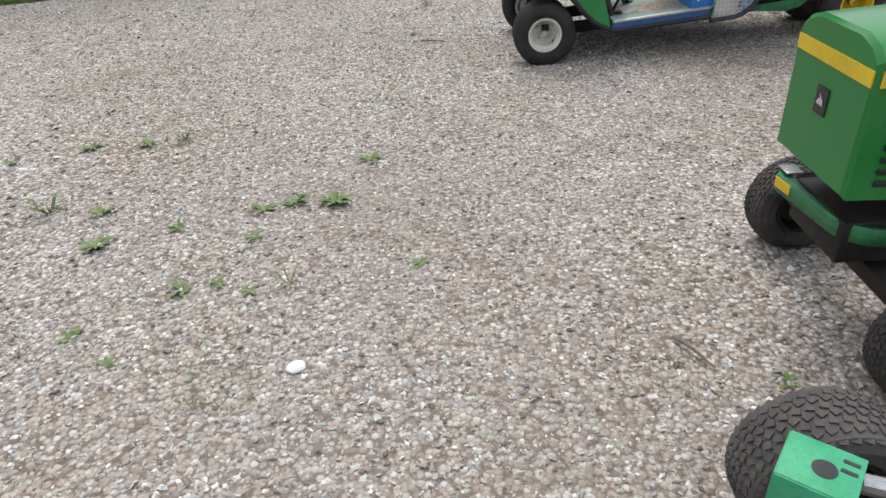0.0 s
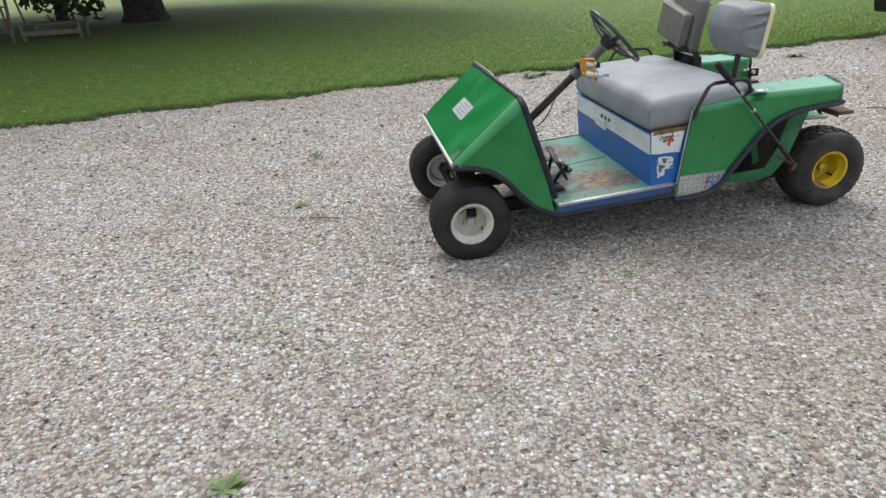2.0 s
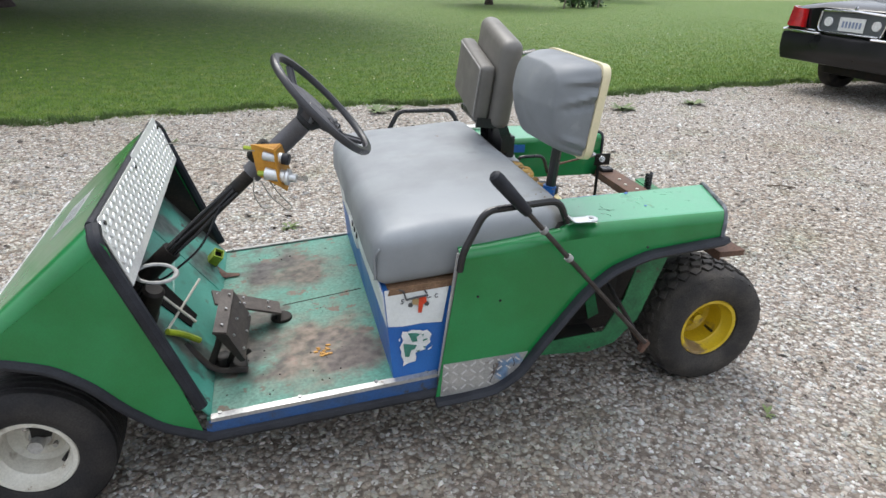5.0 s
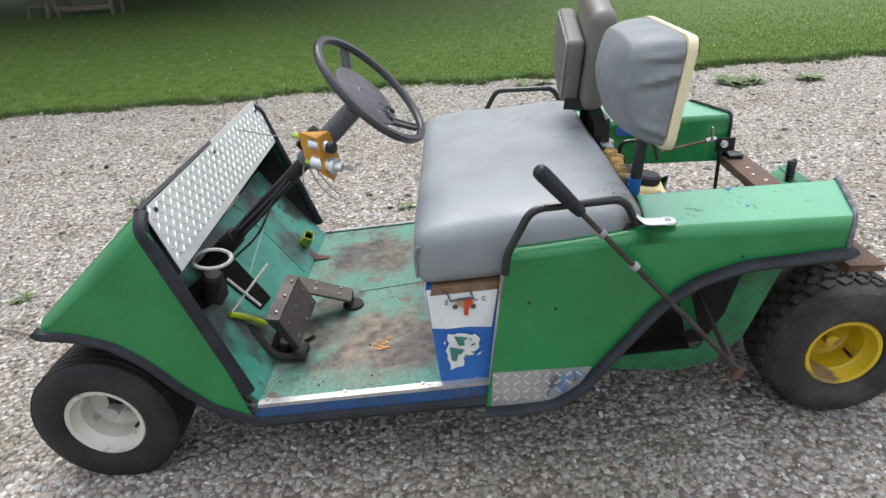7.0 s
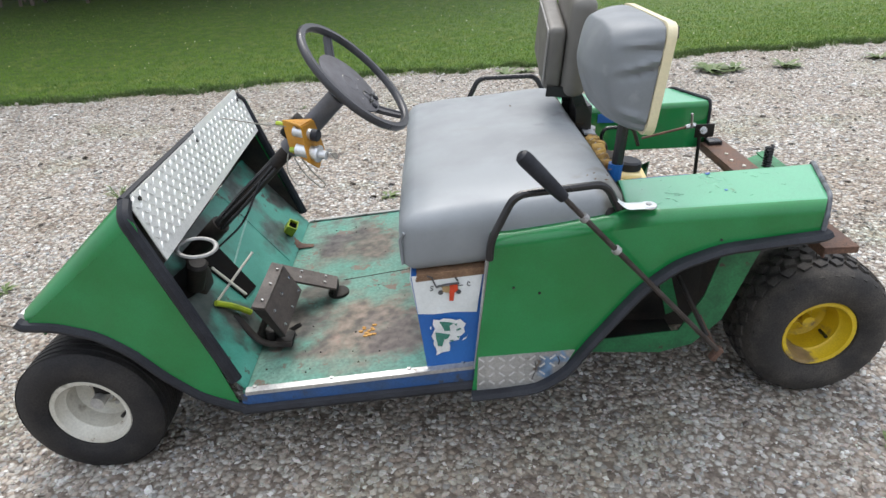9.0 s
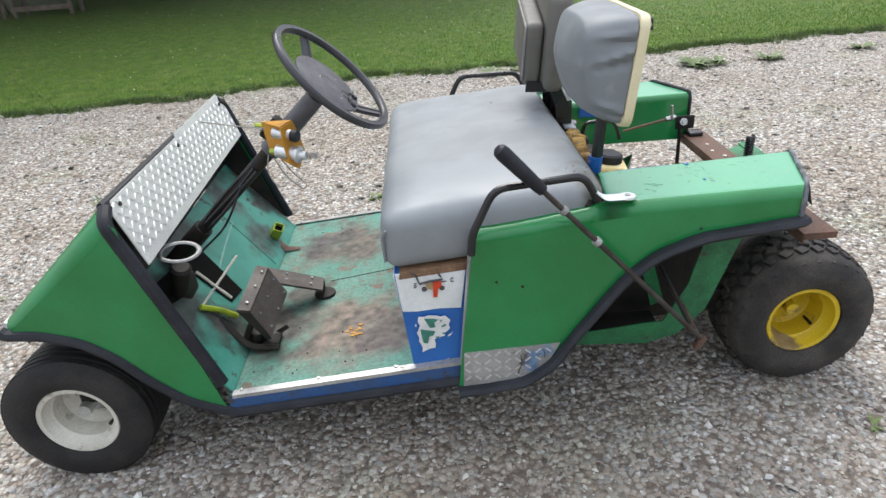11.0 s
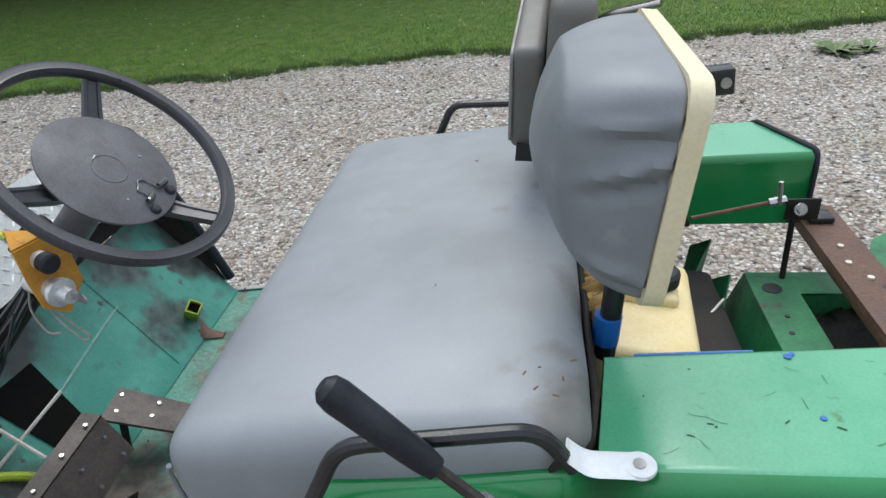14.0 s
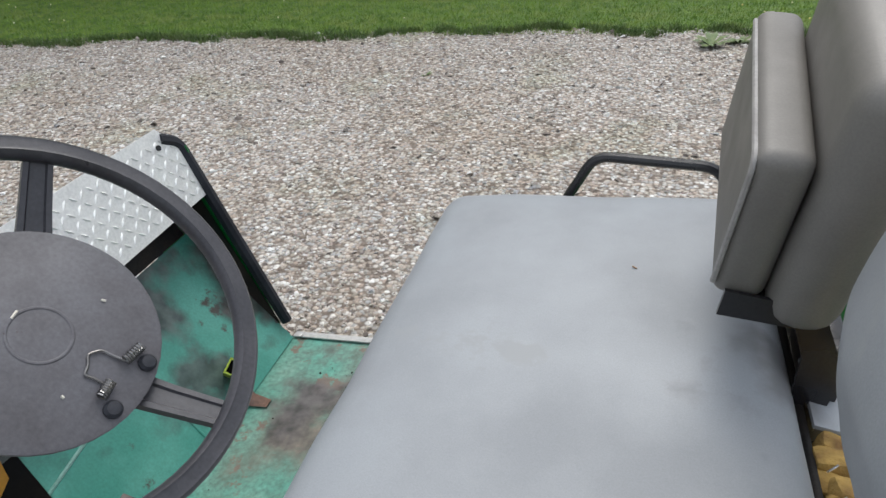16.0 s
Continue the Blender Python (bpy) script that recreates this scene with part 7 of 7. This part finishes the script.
    for k in range(6):
        x = -0.11 + 0.044 * k
        slab(bm, [W(*p) for p in ((x - 0.013, 0.0165, 0.87), (x + 0.013, 0.0165, 0.87), (x + 0.013, 0.0175, 0.94), (x - 0.013, 0.0175, 0.94))], 0.001)
    for p in parts("plate_bar", bm, surf("plate_blue", (0.22, 0.28, 0.42), rough=0.5, bump=0.0), surround):
        pass
    bm = B()
    box(bm, W(0, 0.035, 1.085), (0.03, 0.03, 0.06), 0.006)
    part("boot_badge", bm, CHROME, cr)
    for x in (-0.74, 0.74):
        for y in (1.05, 4.15):
            c = W(x, y, 0.335)
            ax = base.to_3x3() @ Vector((1 if x > 0 else -1, 0, 0))
            bm = B()
            lathe(bm, c, ax, [(0.06, 0.21), (0.11, 0.23), (0.115, 0.29), (0.09, 0.325), (0.05, 0.335), (-0.05, 0.335), (-0.09, 0.325), (-0.11, 0.28), (-0.10, 0.22)], 36)
            t = part("tyre", bm, RUBBER, cr, "black road tyre")
            bm = B()
            lathe(bm, c, ax, [(0.105, 0.228), (0.09, 0.21), (0.06, 0.2), (0.07, 0.06), (0.09, 0.05), (0.09, 0)], 28)
            part("rim", bm, CHROME, t)
    bm = B()
    box(bm, W(0, 2.6, 0.33), (1.0, 4.4, 0.14), 0.02, 2, base.to_3x3().to_4x4())
    part("underside", bm, GREASE, cr)


car()


# ---- trees and yard things behind ----
def leaf_cloud(rng, centre, radii, n, size, hollow=0.55):
    d = rng.normal(size=(n, 3))
    d /= np.linalg.norm(d, axis=1)[:, None]
    r = hollow + (1 - hollow) * rng.random(n) ** 0.6
    lumps = 1 + 0.22 * np.sin(5 * d[:, 0] + 1) * np.sin(4 * d[:, 1]) + 0.15 * np.sin(9 * d[:, 2] + 3 * d[:, 0])
    c = np.array(centre) + d * (r * lumps)[:, None] * np.array(radii)
    m = turns(rng, n)
    s = size * rng.uniform(0.6, 1.4, n)
    quad = np.array([(-0.5, 0, 0), (0, -0.32, 0.06), (0.5, 0, 0), (0, 0.32, 0.06)])
    v = np.einsum("nij,kj->nki", m, quad) * s[:, None, None] + c[:, None]
    return v.reshape(-1, 3)


def crown(name, clouds, parent, label):
    v = np.concatenate(clouds)
    me = mesh_of(name, v, 4, np.arange(len(v)), LEAF, label, "")
    for key in ("kind", "category"):
        if key in me:
            del me[key]
    me.parent = parent
    me.matrix_parent_inverse = Matrix.Translation(-parent.location)
    return me


def settle(ob, k=0.88):
    """Sets a thing of the background back to its true distance, in proportion."""
    ob.location = (0.3 + (ob.location.x - 0.3) * k, 1.8 + (ob.location.y - 1.8) * k, 0)
    ob.scale = (k, k, k)


def tree(x, y, r, h, clouds, label, lean=0.0, limbs=5):
    tr = thing("tree", (x, y, 0), label, "tree", "trees behind the lawn")
    bm = B()
    pts = [(x, y, -0.05), (x + lean * 0.03, y, 0.25), (x + lean * 0.2, y, h * 0.3), (x + lean * 0.6, y, h * 0.65), (x + lean, y, h)]
    pts = [Vector(p) for p in pts]
    seg = 14
    rr = (r * 1.35, r * 1.05, r * 0.9, r * 0.7, r * 0.45)
    rings = []
    for p, k in zip(pts, rr):
        rings.append([bm.verts.new(p + Vector((math.cos(a), math.sin(a), 0)) * k * (1 + 0.12 * noise.noise(Vector((math.cos(a) * 2, math.sin(a) * 2, p.z))))) for a in (2 * math.pi * j / seg for j in range(seg))])
    for a, c in zip(rings, rings[1:]):
        for j in range(seg):
            bm.faces.new((a[j], a[(j + 1) % seg], c[(j + 1) % seg], c[j]))
    part("trunk", bm, BARK, tr, smooth=80)
    for k in range(limbs):
        a = 2 * math.pi * k / limbs + 0.4
        bm = B()
        s = pts[3].lerp(pts[4], 0.3 + 0.14 * k)
        tube(bm, [s, s + Vector((math.cos(a) * h * 0.25, math.sin(a) * h * 0.25, h * 0.12)), s + Vector((math.cos(a) * h * 0.55, math.sin(a) * h * 0.55, h * 0.18))], r * 0.32, 7, r1=r * 0.1)
        part("limb", bm, BARK, tr)
    crown("crown", clouds, tr, "")
    settle(tr)
    return tr


rng = np.random.default_rng(11)
sprigs = [leaf_cloud(rng, (x, y, z), (0.35, 0.3, 0.35), 60, 0.17, 0.1) for x, y, z in ((-3.6, 24.4, 1.95), (-3.2, 24.7, 1.75), (-0.4, 24.2, 1.95), (-0.7, 24.6, 2.1), (-6.9, 23.8, 1.9), (-9.6, 23.5, 1.6))]
# The large high leaf clouds are unseen, added and spread to shade the lawn.
tree(-5.95, 25.6, 0.62, 6.0, sprigs + [leaf_cloud(rng, (-7.5, 25.2, 6.4), (10.5, 9.3, 4.1), 92000, 0.86, 0.03), leaf_cloud(rng, (-17, 24.2, 6.2), (9.0, 8.6, 4.5), 34000, 0.86, 0.05), leaf_cloud(rng, (-6.5, 25.0, 9.0), (9.5, 7.8, 2.5), 20000, 0.9, 0.05), leaf_cloud(rng, (-11.0, 19.0, 7.2), (7.5, 5.0, 2.4), 20000, 0.86, 0.05),
                            leaf_cloud(rng, (-8.2, 25.5, 1.1), (1.3, 0.8, 1.0), 700, 0.22, 0.3)],
     "big old shade tree with a thick dark trunk", lean=-0.6)
tree(-8.9, 26.5, 0.16, 3.0, [leaf_cloud(rng, (-9.0, 26.5, 3.4), (1.8, 1.5, 1.6), 1600, 0.25), leaf_cloud(rng, (-9.2, 26.0, 1.2), (0.9, 0.7, 0.7), 350, 0.2, 0.2)], "slim young tree beside the shade tree", limbs=3)
tree(10.3, 29.0, 0.14, 2.4, [leaf_cloud(rng, (10.3, 29.0, 2.6), (2.2, 2.0, 1.3), 2600, 0.26), leaf_cloud(rng, (9.2, 28.6, 1.35), (0.7, 0.6, 0.25), 200, 0.2, 0.1), leaf_cloud(rng, (11.6, 28.8, 1.3), (0.8, 0.6, 0.25), 200, 0.2, 0.1)],
     "small round-crowned fruit tree on the lawn", limbs=4)
tree(17.5, 33.0, 0.10, 2.0, [leaf_cloud(rng, (17.5, 33, 2.3), (1.6, 1.5, 1.0), 1300, 0.25)], "small round-crowned fruit tree on the lawn", limbs=4)


def bush(x, y, r, h, n, label):
    bs = thing("bush", (x, y, 0), label, "bush", "bushes at the field edge")
    bm = B()
    for k in range(7):
        a = 2 * math.pi * k / 7
        tube(bm, [(x, y, 0), (x + math.cos(a) * r * 0.4, y + math.sin(a) * r * 0.4, h * 0.7)], 0.02, 5)
    parts("stem", bm, BARK, bs)
    crown("foliage", [leaf_cloud(rng, (x, y, h * 0.5), (r, r, h * 0.52), n, 0.16, 0.2)], bs, "")
    settle(bs)


bush(13.4, 28.0, 0.7, 0.9, 500, "loose grey-green bush under stakes")
bush(14.6, 28.6, 0.5, 0.8, 300, "loose grey-green bush under stakes")
for x in (20.0, 22.6, 23.6, 28.5):
    bush(x, 37.0, 0.5, 0.7, 300, "dark clipped shrub at the field edge")
for x, y in ((11.2, 24.2), (12.0, 24.8), (12.8, 24.9)):
    bm = B()
    tube(bm, [(x, y, 0), (x + 0.25, y, 1.9)], 0.03, 6)
    tagged(part("garden_stake", bm, OLDWOOD), "leaning grey wooden stake beside the bush", "stake", "stakes by the bush")

# wooden step ladder under the tree
lad = thing("step_ladder", (-8.4, 21.2, 0), "old wooden step ladder standing under the tree", "ladder")
for s in (-0.25, 0.25):
    bm = B()
    tube(bm, [(-8.45 + s, 20.9, 0), (-8.45 + s * 0.7, 21.4, 2.1)], 0.045, 4)
    part("rail", bm, OLDWOOD, lad)
    bm = B()
    tube(bm, [(-8.45 + s, 22.0, 0), (-8.45 + s * 0.7, 21.45, 2.1)], 0.03, 4)
    part("rear_rail", bm, OLDWOOD, lad)
for k in range(6):
    bm = B()
    z = 0.28 + 0.3 * k
    box(bm, (-8.45, 20.9 + 0.5 * z / 2.1, z), (0.47 - 0.05 * z, 0.10, 0.03), 0.004)
    part("step", bm, OLDWOOD, lad)
settle(lad)
platform = thing("low_platform", (-7.2, 21.4, 0), "low weathered timber platform on posts", "platform")
for k in range(5):
    bm = B()
    box(bm, (-7.25, 21.0 + 0.15 * k, 0.42), (1.5, 0.14, 0.03), 0.004)
    part("plank", bm, OLDWOOD, platform)
bm = B()
box(bm, (-7.25, 20.95, 0.20), (1.5, 0.03, 0.12), 0.004)
part("rail_board", bm, OLDWOOD, platform)
for x in (-7.95, -6.55):
    for y in (21.0, 21.6):
        bm = B()
        box(bm, (x, y, 0.23), (0.08, 0.08, 0.46), 0.006)
        part("post", bm, OLDWOOD, platform)
settle(platform)

# woods closing the field far off
v = [leaf_cloud(rng, (x, 150 + 10 * math.sin(x), 5.5), (12, 5, 7), 500, 2.2, 0.3) for x in range(-180, 200, 16)]
v = np.concatenate(v)
mesh_of("far_woods", v, 4, np.arange(len(v)), LEAF, "line of dark woods far behind the field", "woods")
